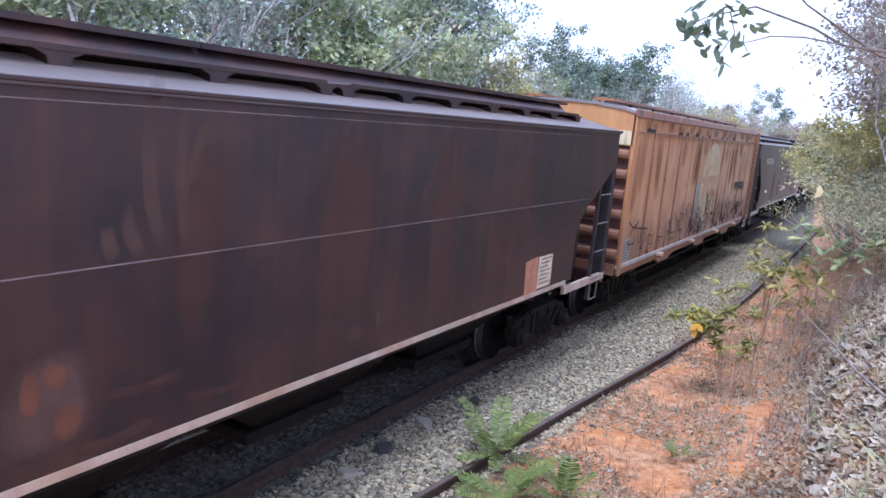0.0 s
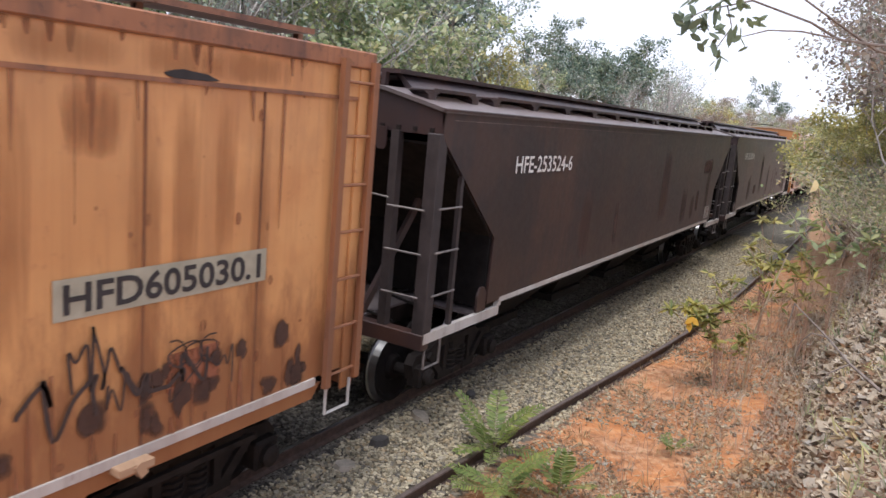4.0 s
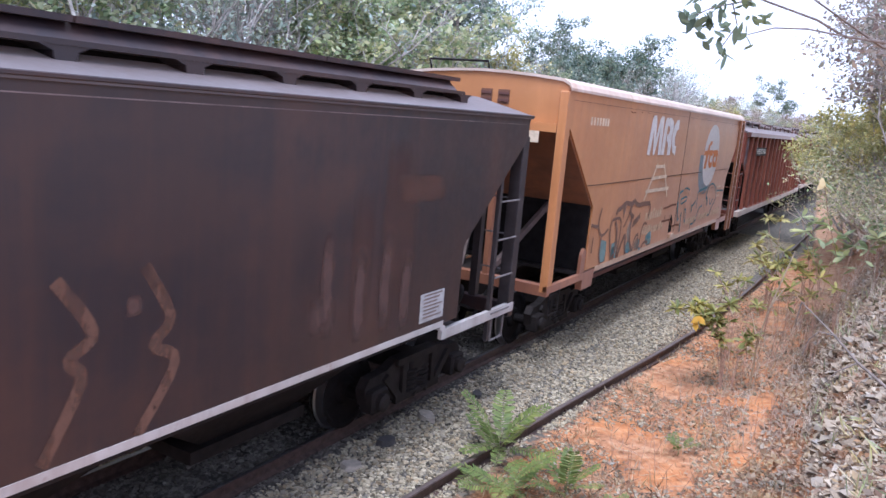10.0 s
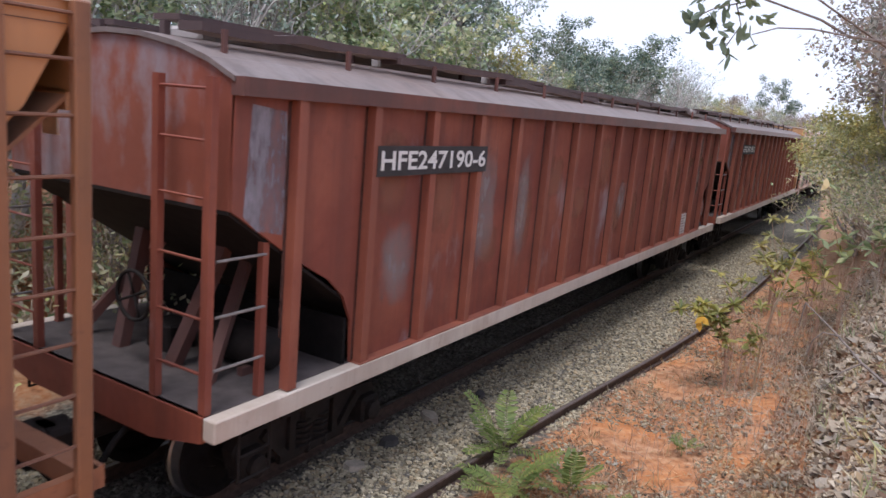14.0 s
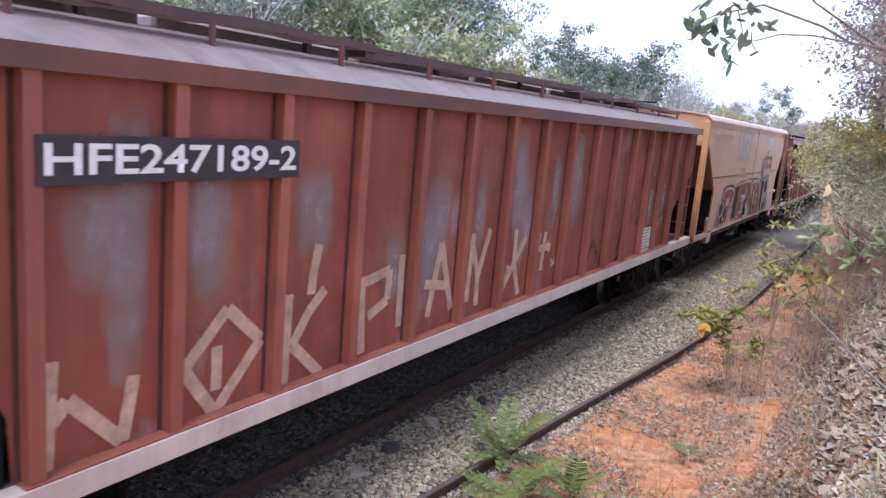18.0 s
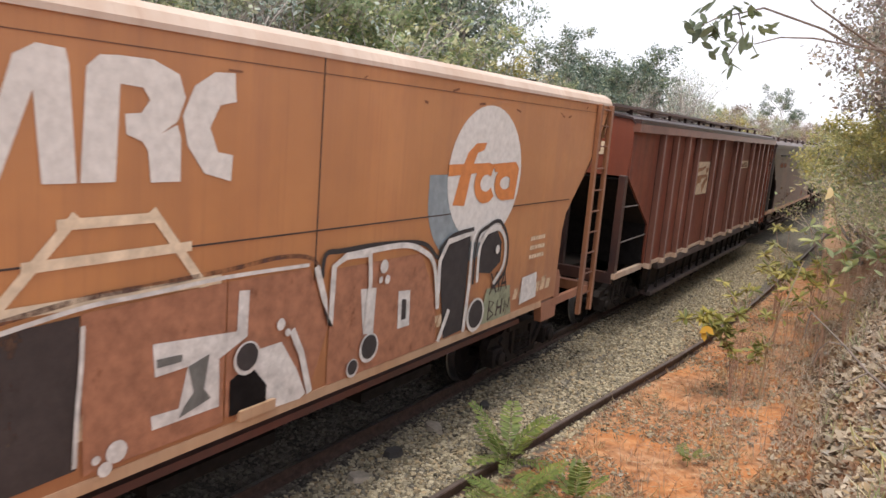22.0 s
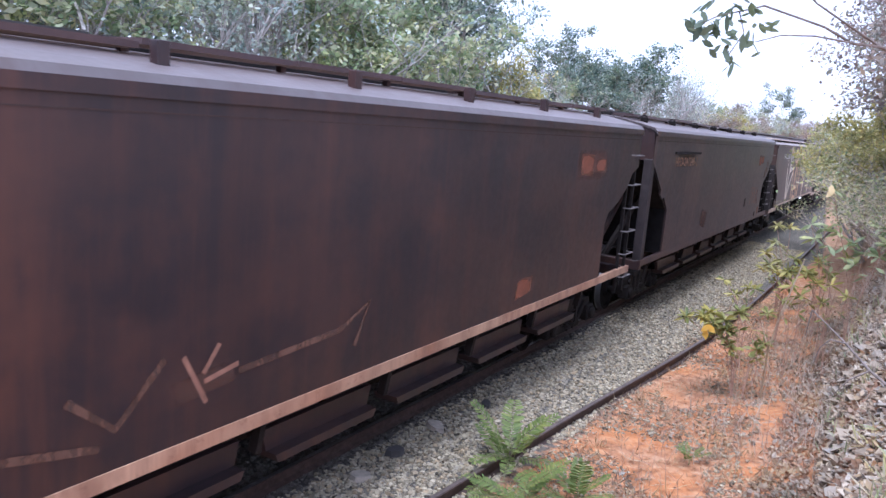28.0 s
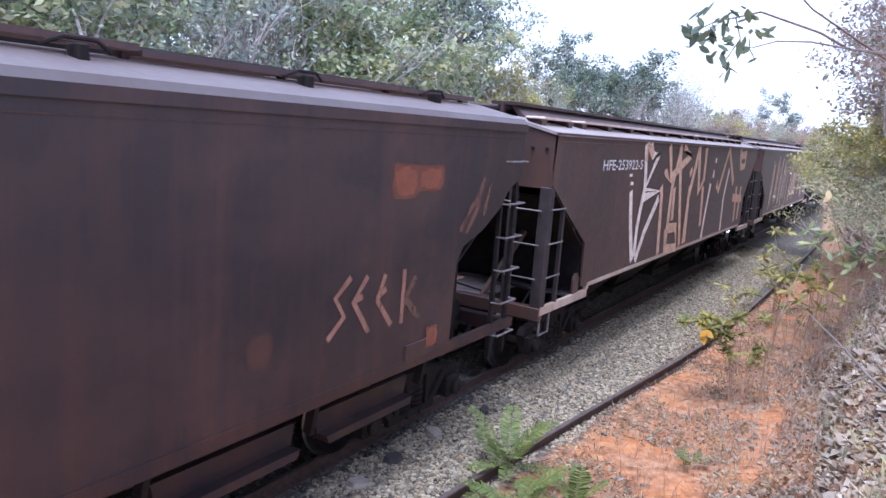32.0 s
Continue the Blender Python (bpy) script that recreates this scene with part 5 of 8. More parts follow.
        part("end_stripe", boxes((-B + 0.05, B - 0.05, *sorted((f(-0.006), f(0.0))), 3.36, 3.6)), FADED, root)
        for i in range(6):
            z = 1.38 + i * 0.36
            bm = bmesh.new()
            pts = [(f(0.04), z - 0.1), (f(-0.03), z - 0.055), (f(-0.04), z), (f(-0.03), z + 0.055), (f(0.04), z + 0.1)]
            slab(bm, pts, -B + 0.05, B - 0.05)
            part("corrugation", bm, END_ORANGE, root)
        part("buffer_beam", boxes((-B + 0.05, B - 0.05, *sorted((f(-0.03), f(0.04))), 1.0, 1.2)), END_ORANGE, root)
    arch = [(1.4, 3.94), (1.2, 4.0), (0.6, 4.07), (0, 4.09)]
    line = [(-x, z) for x, z in arch] + [(x, z) for x, z in reversed(arch[:-1])]
    part("roof", cross_slab(bmesh.new(), line + [(x, z - 0.05) for x, z in reversed(line)], -0.02, L + 0.02), ROOF, root)
    roof_walk(root, L, 4.02, (0.7, -0.7), RAIL_OLD, 1.5, 0.15, 0.4, 0.1)
    outlets(root, [3.4, 6.5, 9.7], 2.4, DARK, 0.4, 1.12)
    round_mark(root, 6.95, 2.5, 1.08, FADED, FADED_GREY, ORANGE_OLD, 1.0, 0.007)
    panel = part("number_panel", patch(bmesh.new(), [(10.5, 2.17), (12.18, 2.17), (12.18, 2.42), (10.5, 2.42)], B + 0.0095), PANELPAINT, root)
    lettering("HFD605030.1", 10.56, 12.12, 2.2, 2.39, BLACKPAINT, panel, B + 0.014, "black painted wagon number", 0.022)
    data_plate(root, 0.14, 0.64, 1.22, 1.64, PLATE_GREEN)
    rng = random.Random(21)
    bm = bmesh.new()
    for i in range(30):
        scribble(bm, rng, rng.uniform(2.3, 11.6), rng.uniform(1.28, 1.75), rng.uniform(0.25, 0.8), rng.uniform(0.2, 0.5), rng.randint(6, 12), rng.uniform(0.012, 0.024), B + 0.019)
        if i % 3 == 0:
            loops(bm, rng, rng.uniform(2.3, 11.6), rng.uniform(1.26, 1.7), rng.uniform(0.2, 0.6), rng.uniform(0.2, 0.4), rng.randint(1, 3), rng.uniform(0.012, 0.02), B + 0.024)
    scribble(bm, rng, 10.3, 1.45, 0.5, 0.4, 12, 0.03, B + 0.019)
    scribble(bm, rng, 10.9, 1.5, 0.7, 0.3, 12, 0.03, B + 0.019)
    for y in (6.75, 6.95, 7.2, 7.45, 7.7, 8.0, 8.3, 8.6):
        stroke(bm, [(y, 1.75 + rng.uniform(-0.08, 0.08)), (y + rng.uniform(-0.08, 0.1), 2.0), (y + rng.uniform(-0.05, 0.12), 2.2 + rng.uniform(-0.1, 0.1))], rng.uniform(0.025, 0.06), B + 0.026)
    for pts in ([(0.29, 1.98), (0.58, 1.85), (0.49, 1.7)], [(0.58, 1.84), (0.89, 1.91)], [(1.57, 1.75), (0.71, 1.83), (0.93, 1.96)], [(1.08, 1.82), (1.25, 1.35), (1.52, 1.6)], [(1.64, 1.48), (1.69, 1.62), (1.95, 1.57), (2.02, 1.41), (1.83, 1.41)], [(0.39, 1.54), (0.76, 1.54)]):
        for a, b in zip(pts, pts[1:]):
            stroke(bm, [a, b], 0.03, B + 0.026)
    for y in (2.3, 3.2, 4.0, 5.0):
        stroke(bm, [(y, 1.35), (y + 0.2, 1.75), (y + 0.35, 1.32)], 0.028, B + 0.026)
        stroke(bm, [(y + 0.05, 1.5), (y + 0.5, 1.48)], 0.022, B + 0.028)
    part("graffiti", bm, SCRAWL, root, "black spray scribbles")
    bm = bmesh.new()
    for i in range(60):
        y, z = rng.uniform(0.3, L - 0.7), 1.21
        stroke(bm, [(y, z + rng.uniform(0.1, 0.7)), (y + rng.uniform(-0.01, 0.01), z)], rng.uniform(0.015, 0.03), B + 0.0105, rng.uniform(0.03, 0.08))
    for i in range(40):
        y = rng.uniform(0.3, L - 0.7)
        stroke(bm, [(y, 3.573), (y + rng.uniform(-0.015, 0.015), 3.57 - rng.uniform(0.1, 1.1) * rng.random())], rng.uniform(0.02, 0.05), B + 0.0105, 0.01)
    for i in range(40):
        y = rng.uniform(0.3, L - 0.7)
        stroke(bm, [(y, 3.836), (y + rng.uniform(-0.01, 0.01), 3.836 - rng.uniform(0.04, 0.2))], rng.uniform(0.03, 0.09), B + 0.0135, 0.02)
    for i in range(110):
        r = rng.uniform(0.008, 0.03)
        patch(bm, oval(rng.uniform(0.3, L - 0.7), 1.2 + 2.3 * rng.random() ** 1.6, r, r * rng.uniform(0.8, 2.2), 8), B + 0.011 + 0.00002 * i)
    part("rust_runs", bm, RUNS, root)
    bm = bmesh.new()
    for i in range(26):
        y = rng.choice((0.9, 1.3, 3.5, 4.6, 5.7, 8.0, 9.1, 11.3)) + rng.uniform(-0.4, 0.4)
        c, w, h = 3.61 + rng.uniform(0, 0.03), rng.uniform(0.04, 0.22), rng.uniform(0.02, 0.085)
        patch(bm, [(a, max(b, 3.607)) for a, b in [(y + w * rng.uniform(0.6, 1.1) * math.cos(k * math.tau / 13), c + h * rng.uniform(0.6, 1.2) * math.sin(k * math.tau / 13)) for k in range(13)]], B + 0.0155 + 0.0002 * i)
    part("tar_spots", bm, BLACKPAINT, root)
    # rust that has eaten through along the lower edge, and stains that hang from the seam and beside the joints
    for i in range(70):
        y, z = L - 0.7 - (L - 1.1) * rng.random() ** 1.5, 1.24 + 0.62 * rng.random() ** 1.7
        wide, high = (rng.uniform(0.04, 0.13), rng.uniform(0.05, 0.18)) if y > 5 else (rng.uniform(0.02, 0.05), rng.uniform(0.02, 0.06))
        pts = [(y + wide * rng.uniform(0.5, 1.1) * math.cos(k * math.tau / 11), max(1.207, z + high * rng.uniform(0.5, 1.1) * math.sin(k * math.tau / 11))) for k in range(11)]
        part("corroded_patch", patch(bmesh.new(), pts, B + 0.012 + 0.00004 * i), CORRODED, root, "dark ragged corrosion")
    for i in range(20):
        y, wide, drop = rng.uniform(0.4, L - 0.7), rng.uniform(0.1, 0.3), rng.uniform(0.4, 1.7)
        part("rust_stain", patch(bmesh.new(), [(y - wide, 3.57), (y + wide, 3.57), (y + wide * 0.7, 3.57 - drop), (y - wide * 0.6, 3.57 - drop)], B + 0.009 + 0.00002 * i), RUST_STAIN, root, "brown rust stain hanging from the seam")
    for y in (1.3, 2.42, 3.45, 5.4, 6.55, 8.08, 9.12, 11.1, 12.1):
        wide = rng.uniform(0.08, 0.2)
        part("rust_stain", patch(bmesh.new(), [(y - wide, 3.5), (y + wide, 3.45), (y + wide, 1.25), (y - wide, 1.23)], B + 0.0086), RUST_STAIN, root, "brown rust stain beside a joint")
    for i in range(14):
        y, wide = 0.5 + i * 0.9 + rng.uniform(-0.3, 0.3), rng.uniform(0.2, 0.5)
        part("rust_stain", patch(bmesh.new(), [(y - wide, 3.61), (y + wide, 3.61), (y + wide, 3.83), (y - wide, 3.83)], B + 0.0128), RUST_STAIN, root, "brown rust stain on the upper band")
    part("red_patch", boxes((B, B + 0.006, 11.3, 11.75, 1.5, 1.78)), RUSTBRIGHT, root)
    return root


WORNCREAM = spray("worn_cream_lettering", (0.56, 0.42, 0.28), 0.75, 0.2, 14.0)
FAINT = spray("faint_dark_smear", (0.075, 0.035, 0.028), 0.5, 0.2, 10.0)
SOFT_TEAL = spray("soft_teal_spray", (0.17, 0.27, 0.26), 1.0, 0.25, 8.0, 0.7, True, 0.85)
SOFT_GREY = spray("soft_grey_spray", (0.32, 0.25, 0.19), 1.0, 0.2, 8.0, 0.7, True, 0.7)
GREYBROWN_SPRAY = spray("grey_brown_spray", (0.165, 0.092, 0.062), 0.9, 0.2)
PLATE_PALE = spray("white_spray", (0.55, 0.53, 0.5), 1.1)
RED_DARK = paint("dark_red_paint", (0.1, 0.042, 0.035), (0.16, 0.05, 0.034), (0.055, 0.032, 0.028), 0.3, 0.65, 0.4)
BARS = plain("worn_writing", (0.2, 0.15, 0.125), 0.8, 0.0, 0.3)
DECK = plain("dusty_deck", (0.075, 0.06, 0.058), 0.85, 0.0, 0.35, 5.0, 0.2)
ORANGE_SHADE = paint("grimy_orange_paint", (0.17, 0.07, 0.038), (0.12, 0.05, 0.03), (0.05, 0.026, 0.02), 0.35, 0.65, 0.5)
BRACE = plain("grey_brown_brace", (0.09, 0.062, 0.055), 0.75, 0.0, 0.35, 7.0)
RAIL_PALE = paint("pale_rail_paint", (0.5, 0.34, 0.22), (0.45, 0.27, 0.15), (0.25, 0.12, 0.06), 0.4, 0.65, 0.4)
END_ORANGE = paint("dirty_orange_end", (0.26, 0.12, 0.062), (0.198, 0.084, 0.0465), (0.0992, 0.039, 0.0248), 0.4, 0.65, 0.5)
ROOF_RED = paint("grey_red_roof", (0.17, 0.14, 0.135), (0.16, 0.115, 0.1), (0.05, 0.034, 0.032), 0.45, 0.6, 0.6)
JOINT = paint("rusty_joint", (0.2, 0.078, 0.036), (0.14, 0.055, 0.03), (0.07, 0.032, 0.022), 0.6, 0.7, 0.6)
SCUFF_SOFT = spray("soft_tan_scuff", (0.27, 0.15, 0.1), 0.8, 0.25, 9.0, 2.0, True, 0.6)
SCUFF = plain("brown_scuff", (0.33, 0.17, 0.09), 0.8, 0.0, 0.4, 6.0, 0.02)
PLATE_GREEN = plain("grey_green_panel", (0.32, 0.34, 0.3), 0.7, 0.0, 0.2, 6.0, 0.05)

RUSTTAN = spray("rust_tan_spray", (0.26, 0.13, 0.085), 0.8)
FILL = spray("tan_brown_fill", (0.31, 0.135, 0.075), 0.9)
SOOT = spray("sooty_black_spray", (0.04, 0.03, 0.028), 0.85, 0.3, 6.0)
GREYSPRAY = spray("dark_grey_spray", (0.13, 0.13, 0.12), 1.0, 0.3)
TRAIN = []       # wagons and where each stands along the track at the clip's start


def stand(root, y):
    TRAIN.append((root, y))
    return root


# wagon by wagon, from the front
w, L0 = smooth_hopper("dark brown flat-sided hopper wagon with a rust-stained pale sill", BROWN_B, seam=2.5, sill_mat=SILL_STAIN, round_cut=True)
stand(w, -3.92)
bm = bmesh.new()
patch(bm, [(12.75, 1.3), (13.15, 1.3), (13.12, 1.8), (12.72, 1.76)])
part("rust_patch", bm, RUST_BLOCK, w)
data_plate(w, 13.16, 13.62, 1.33, 1.78, CREAM)
# dusty smears of an arm's width, and rust blooms along the lower edge
for pts, wide in (([(6.96, 3.67), (6.9, 3.5), (6.87, 3.15), (6.92, 2.8), (7.02, 2.55)], 0.11), ([(7.13, 3.5), (7.11, 3.1), (7.19, 2.55)], 0.1), ([(7.38, 3.45), (7.25, 3.23), (7.17, 2.97)], 0.08), ([(6.72, 2.88), (6.74, 2.7), (6.83, 2.56)], 0.1), ([(6.58, 2.74), (6.64, 2.54)], 0.1), ([(10.2, 3.0), (10.0, 2.6)], 0.1), ([(9.4, 1.72), (9.46, 1.5)], 0.06)):
    bm = bmesh.new()
    stroke(bm, smoothed(pts) if len(pts) > 2 else pts, wide)
    part("dust_smear", bm, HANDPRINT, w, "pale dusty smear rubbed on the paint")
for pts, wide in (([(7.21, 1.71), (6.94, 1.66), (6.53, 1.7)], 0.07), ([(7.82, 1.7), (7.77, 1.48), (7.42, 1.44), (7.2, 1.5)], 0.09), ([(6.96, 1.44), (6.65, 1.36), (6.38, 1.4)], 0.09), ([(9.0, 1.58), (9.2, 1.52)], 0.1)):
    bm = bmesh.new()
    stroke(bm, smoothed(pts) if len(pts) > 2 else pts, wide)
    part("rust_bloom", bm, STREAK, w, "faint rust bloom")
for cy, cz, ry, rz in ((6.34, 1.6, 0.1, 0.13), (6.27, 1.89, 0.08, 0.08), (6.12, 1.82, 0.06, 0.14)):
    part("rust_spot", patch(bmesh.new(), oval(cy, cz, ry, rz, 14)), DULL_RUST, w)
part("faint_mark", patch(bmesh.new(), oval(6.2, 1.75, 0.36, 0.36, 20), B + 0.002), SOFT_DARK, w)
for y, z0, z1, wide in ((7.3, 1.9, 3.3, 0.5), (8.9, 1.7, 3.4, 0.9), (10.5, 1.4, 3.4, 0.7), (11.8, 1.4, 2.5, 0.8), (12.6, 1.9, 3.2, 0.5)):
    part("rust_streak", patch(bmesh.new(), [(y - wide / 2, z1), (y + wide / 2, z1 + 0.05), (y + wide / 2 - 0.04, z0), (y - wide / 2 + 0.05, z0)], B + 0.0014), STREAK, w, "faint rust-brown streak down the side")
stand(box_wagon("old orange covered wagon with rust runs and a faded mark"), 12.82)

w, _ = smooth_hopper("dark brown hopper wagon with white number and white sill", BROWN, "HFE-253524-6")
stand(w, 27.47)
data_plate(w, 13.74, 14.25, 1.36, 1.67)
part("rust_panel", patch(bmesh.new(), [(12.95, 2.58), (14.0, 2.58), (14.0, 2.95), (12.95, 2.95)]), SOFT_TAN, w)
part("rust_panel", patch(bmesh.new(), [(12.85, 2.54), (13.95, 2.56), (13.95, 2.9), (12.85, 2.92)], B + 0.002), SOFT_TAN, w)
bm = bmesh.new()
patch(bm, [(6.0, 1.5), (6.25, 1.5), (6.22, 2.3), (6.02, 2.25)])
patch(bm, [(12.4, 1.6), (12.75, 1.6), (12.7, 2.2), (12.42, 2.2)])
part("faint_marks", bm, SOFT_DARK, w)

for q in ([(11.85, 2.1), (12.3, 2.1), (12.3, 1.45), (11.85, 1.45)], [(13.4, 3.0), (13.85, 3.0), (13.9, 1.4), (13.45, 1.4)], [(4.3, 2.6), (4.8, 2.6), (4.85, 1.4), (4.35, 1.4)], [(8.9, 3.2), (9.6, 3.2), (9.6, 1.6), (8.9, 1.6)], [(10.9, 2.3), (11.5, 2.3), (11.5, 1.4), (10.9, 1.4)]):
    part("rust_streak", patch(bmesh.new(), q, B + 0.0022), STREAK, w, "faint rust-brown streak down the side")

w, _ = smooth_hopper("dark brown hopper wagon with white number and spray squiggles", BROWN, "HFE-253523-8", (1.74, 3.65, 2.87, 3.08))
stand(w, 44.58)
data_plate(w, 13.74, 14.2, 1.36, 1.67)
bm = bmesh.new()
for pts in ([(9.85, 2.43), (10.08, 2.08), (9.93, 1.94), (10.0, 1.78), (9.75, 1.33)], [(10.44, 2.44), (10.64, 2.07), (10.51, 1.9), (10.68, 1.74), (10.39, 1.31)], [(9.2, 2.4), (9.42, 2.05), (9.25, 1.88), (9.4, 1.7), (9.15, 1.35)]):
    stroke(bm, smoothed(pts), 0.085)
part("graffiti", bm, SMUDGE, w, "tan sprayed squiggles")
bm = bmesh.new()
for a, b, c, d in ((4.5, 5.1, 1.62, 1.95), (11.98, 12.37, 1.6, 1.94), (10.3, 10.41, 2.13, 2.25), (3.25, 3.45, 1.4, 2.2)):
    patch(bm, [(a, c), (b, c - 0.02), (b + 0.02, d), (a + 0.02, d + 0.02)])
part("faint_marks", bm, SOFT_DARK, w)
part("rust_panel", patch(bmesh.new(), [(13.18, 2.66), (14.1, 2.63), (14.08, 2.9), (13.18, 2.94)]), SOFT_TAN, w)
bm = bmesh.new()
for y, z0, z1 in ((12.25, 1.5, 2.5), (12.7, 1.4, 2.3), (13.1, 1.38, 2.45), (13.45, 1.36, 2.2)):
    stroke(bm, [(y, z0), (y - 0.05, (z0 + z1) / 2), (y + 0.02, z1)], 0.16)
part("faint_marks", bm, SOFT_DARK, w)

for q in ([(3.45, 2.3), (3.8, 2.4), (3.85, 1.4), (3.4, 1.4)], [(13.0, 3.3), (13.6, 3.3), (13.55, 1.4), (12.9, 1.4)], [(12.5, 2.9), (12.9, 2.9), (12.85, 1.4), (12.5, 1.4)], [(5.7, 3.1), (6.3, 3.1), (6.4, 1.5), (5.8, 1.5)], [(7.6, 2.7), (8.2, 2.7), (8.2, 1.4), (7.6, 1.4)]):
    part("rust_streak", patch(bmesh.new(), q, B + 0.0022), STREAK, w, "rust-brown streak down the side")

w = orange_hopper("orange hopper wagon with white marks and teal graffiti", False)
stand(w, 61.75)
rng = random.Random(12)
sprayed(w, GREYBROWN_SPRAY, ([(2.65, 2.04), (2.72, 2.11), (2.84, 2.13), (2.97, 2.17), (3.14, 2.21), (3.44, 2.18), (3.61, 2.23)], [(3.61, 2.23), (3.88, 2.13), (4.22, 2.13), (4.67, 2.11)], [(3.61, 2.23), (3.46, 2.08), (3.53, 1.97), (3.7, 1.92)], [(3.58, 1.94), (3.56, 1.81), (3.58, 1.61), (3.64, 1.43), (3.81, 1.3)], [(2.99, 1.25), (3.06, 1.4), (3.29, 1.61), (3.37, 1.37), (3.43, 1.25)], [(2.65, 1.92), (2.77, 1.78), (2.83, 1.52), (2.77, 1.34), (2.69, 1.25)],), 0.085, B + 0.0085, "grey-brown spray outlines")
sprayed(w, GREYBROWN_SPRAY, ([(3.44, 2.17), (3.39, 2.0), (3.25, 1.85), (3.14, 1.78)], [(3.86, 1.25), (3.91, 1.47), (4.09, 1.55), (4.17, 1.3), (4.12, 1.25)], [(4.26, 1.25), (4.27, 1.4), (4.37, 1.71), (4.63, 1.71)], [(4.42, 1.25), (4.53, 1.33), (4.77, 1.34), (4.84, 1.25)], [(3.93, 1.88), (4.1, 1.88)], [(4.67, 2.1), (4.73, 1.97), (4.62, 1.85)], [(1.87, 2.21), (1.79, 1.95), (2.0, 1.74), (2.31, 1.82)], [(2.0, 1.74), (1.99, 1.42), (2.1, 1.25)], [(2.49, 1.96), (2.9, 1.95), (2.99, 1.72), (2.91, 1.25)], [(2.49, 1.96), (2.42, 1.73), (2.62, 1.25)], [(1.45, 1.96), (1.76, 1.91)], [(1.6, 1.75), (1.59, 1.49)],), 0.05, B + 0.0085, "thin grey-brown spray lines")
for q in ([(2.99, 2.16), (3.18, 2.23), (3.09, 1.91)], [(3.7, 1.84), (4.1, 1.97), (4.03, 1.81), (3.67, 1.72)],):
    part("graffiti_fill", patch(bmesh.new(), q, B + 0.0075), GREYBROWN_SPRAY, w, "grey-brown spray shading")
for q in ([(3.37, 1.39), (3.49, 1.49), (3.71, 1.4), (3.92, 1.25), (3.75, 1.25), (3.43, 1.25)], [(2.64, 1.45), (2.76, 1.48), (2.8, 1.36), (2.71, 1.29), (2.63, 1.31)], [(4.11, 1.45), (4.26, 1.45), (4.24, 1.25), (4.11, 1.25)], [(4.64, 1.46), (4.96, 1.55), (5.09, 1.39), (5.06, 1.25), (4.85, 1.25), (4.7, 1.3)], [(2.82, 1.3), (2.97, 1.25), (2.94, 1.25), (2.79, 1.25)], [(1.97, 1.68), (2.31, 1.61), (2.34, 1.26), (2.07, 1.25)], [(2.59, 1.53), (2.91, 1.57), (2.91, 1.25), (2.59, 1.25)],):
    part("graffiti_fill", patch(bmesh.new(), q, B + 0.0062), SOFT_TEAL, w, "grey-teal spray shading")
for q in ([(3.37, 1.71), (3.56, 1.89), (3.58, 1.57), (3.66, 1.39), (3.47, 1.49)], [(3.92, 1.38), (4.1, 1.5), (4.15, 1.25), (3.97, 1.25)],):
    part("graffiti_fill", patch(bmesh.new(), q, B + 0.0055), SOFT_GREY, w, "pale grey spray shading")
sprayed(w, TEAL, ([(3.43, 1.33), (3.55, 1.28), (3.62, 1.31)], [(4.76, 1.43), (4.87, 1.42), (4.96, 1.44)], [(2.67, 1.41), (2.73, 1.36)], [(4.25, 1.25), (4.34, 1.25)],), 0.06, B + 0.0135, "blue-green spray specks")
sprayed(w, TEAL, ([(6.86, 2.01), (7.06, 1.57), (7.31, 1.72), (7.37, 1.29)], [(9.77, 2.1), (9.74, 1.96), (9.9, 1.88), (9.98, 1.72)]), 0.09, B + 0.0125, "teal spray bolt", False)
sprayed(w, TEAL, ([(6.89, 2.03), (6.94, 2.19), (7.06, 2.23)], [(6.9, 2.1), (6.99, 2.2), (7.29, 2.25), (7.56, 2.27), (7.82, 2.22)], [(7.14, 2.0), (7.17, 2.05), (7.62, 2.07), (7.6, 1.99), (7.19, 1.94), (7.14, 2.0)], [(7.58, 1.79), (7.73, 1.76), (7.79, 1.58), (7.74, 1.48), (7.65, 1.62), (7.58, 1.79)],
                  [(8.24, 1.84), (8.33, 1.81), (8.3, 1.67), (8.24, 1.84)], [(8.31, 1.8), (8.64, 1.92)], [(8.77, 1.71), (8.78, 2.05), (8.85, 2.14), (9.37, 2.18), (9.7, 2.2)], [(8.4, 1.25), (8.38, 1.36), (8.61, 1.36), (8.92, 1.44)],
                  [(9.77, 2.1), (10.06, 2.25), (10.52, 2.24), (10.91, 2.03), (10.91, 1.8), (10.62, 1.64), (10.41, 1.46), (10.19, 1.44)], [(11.0, 2.05), (11.87, 2.02)], [(8.9, 1.5), (9.1, 1.7), (9.4, 1.75)], [(10.2, 1.9), (10.35, 1.72), (10.6, 1.85)]), 0.045, B + 0.0125, "teal spray outlines")
sprayed(w, BROWNSPRAY, ([(5.73, 1.93), (6.11, 1.94), (6.4, 1.96), (6.77, 1.95)], [(5.72, 1.66), (5.94, 1.65), (6.36, 1.64), (6.65, 1.48), (6.96, 1.48), (7.29, 1.45)], [(5.94, 1.65), (5.94, 1.77)], [(6.36, 1.64), (6.36, 1.75)]), 0.045, B + 0.0075, "brown spray lines")
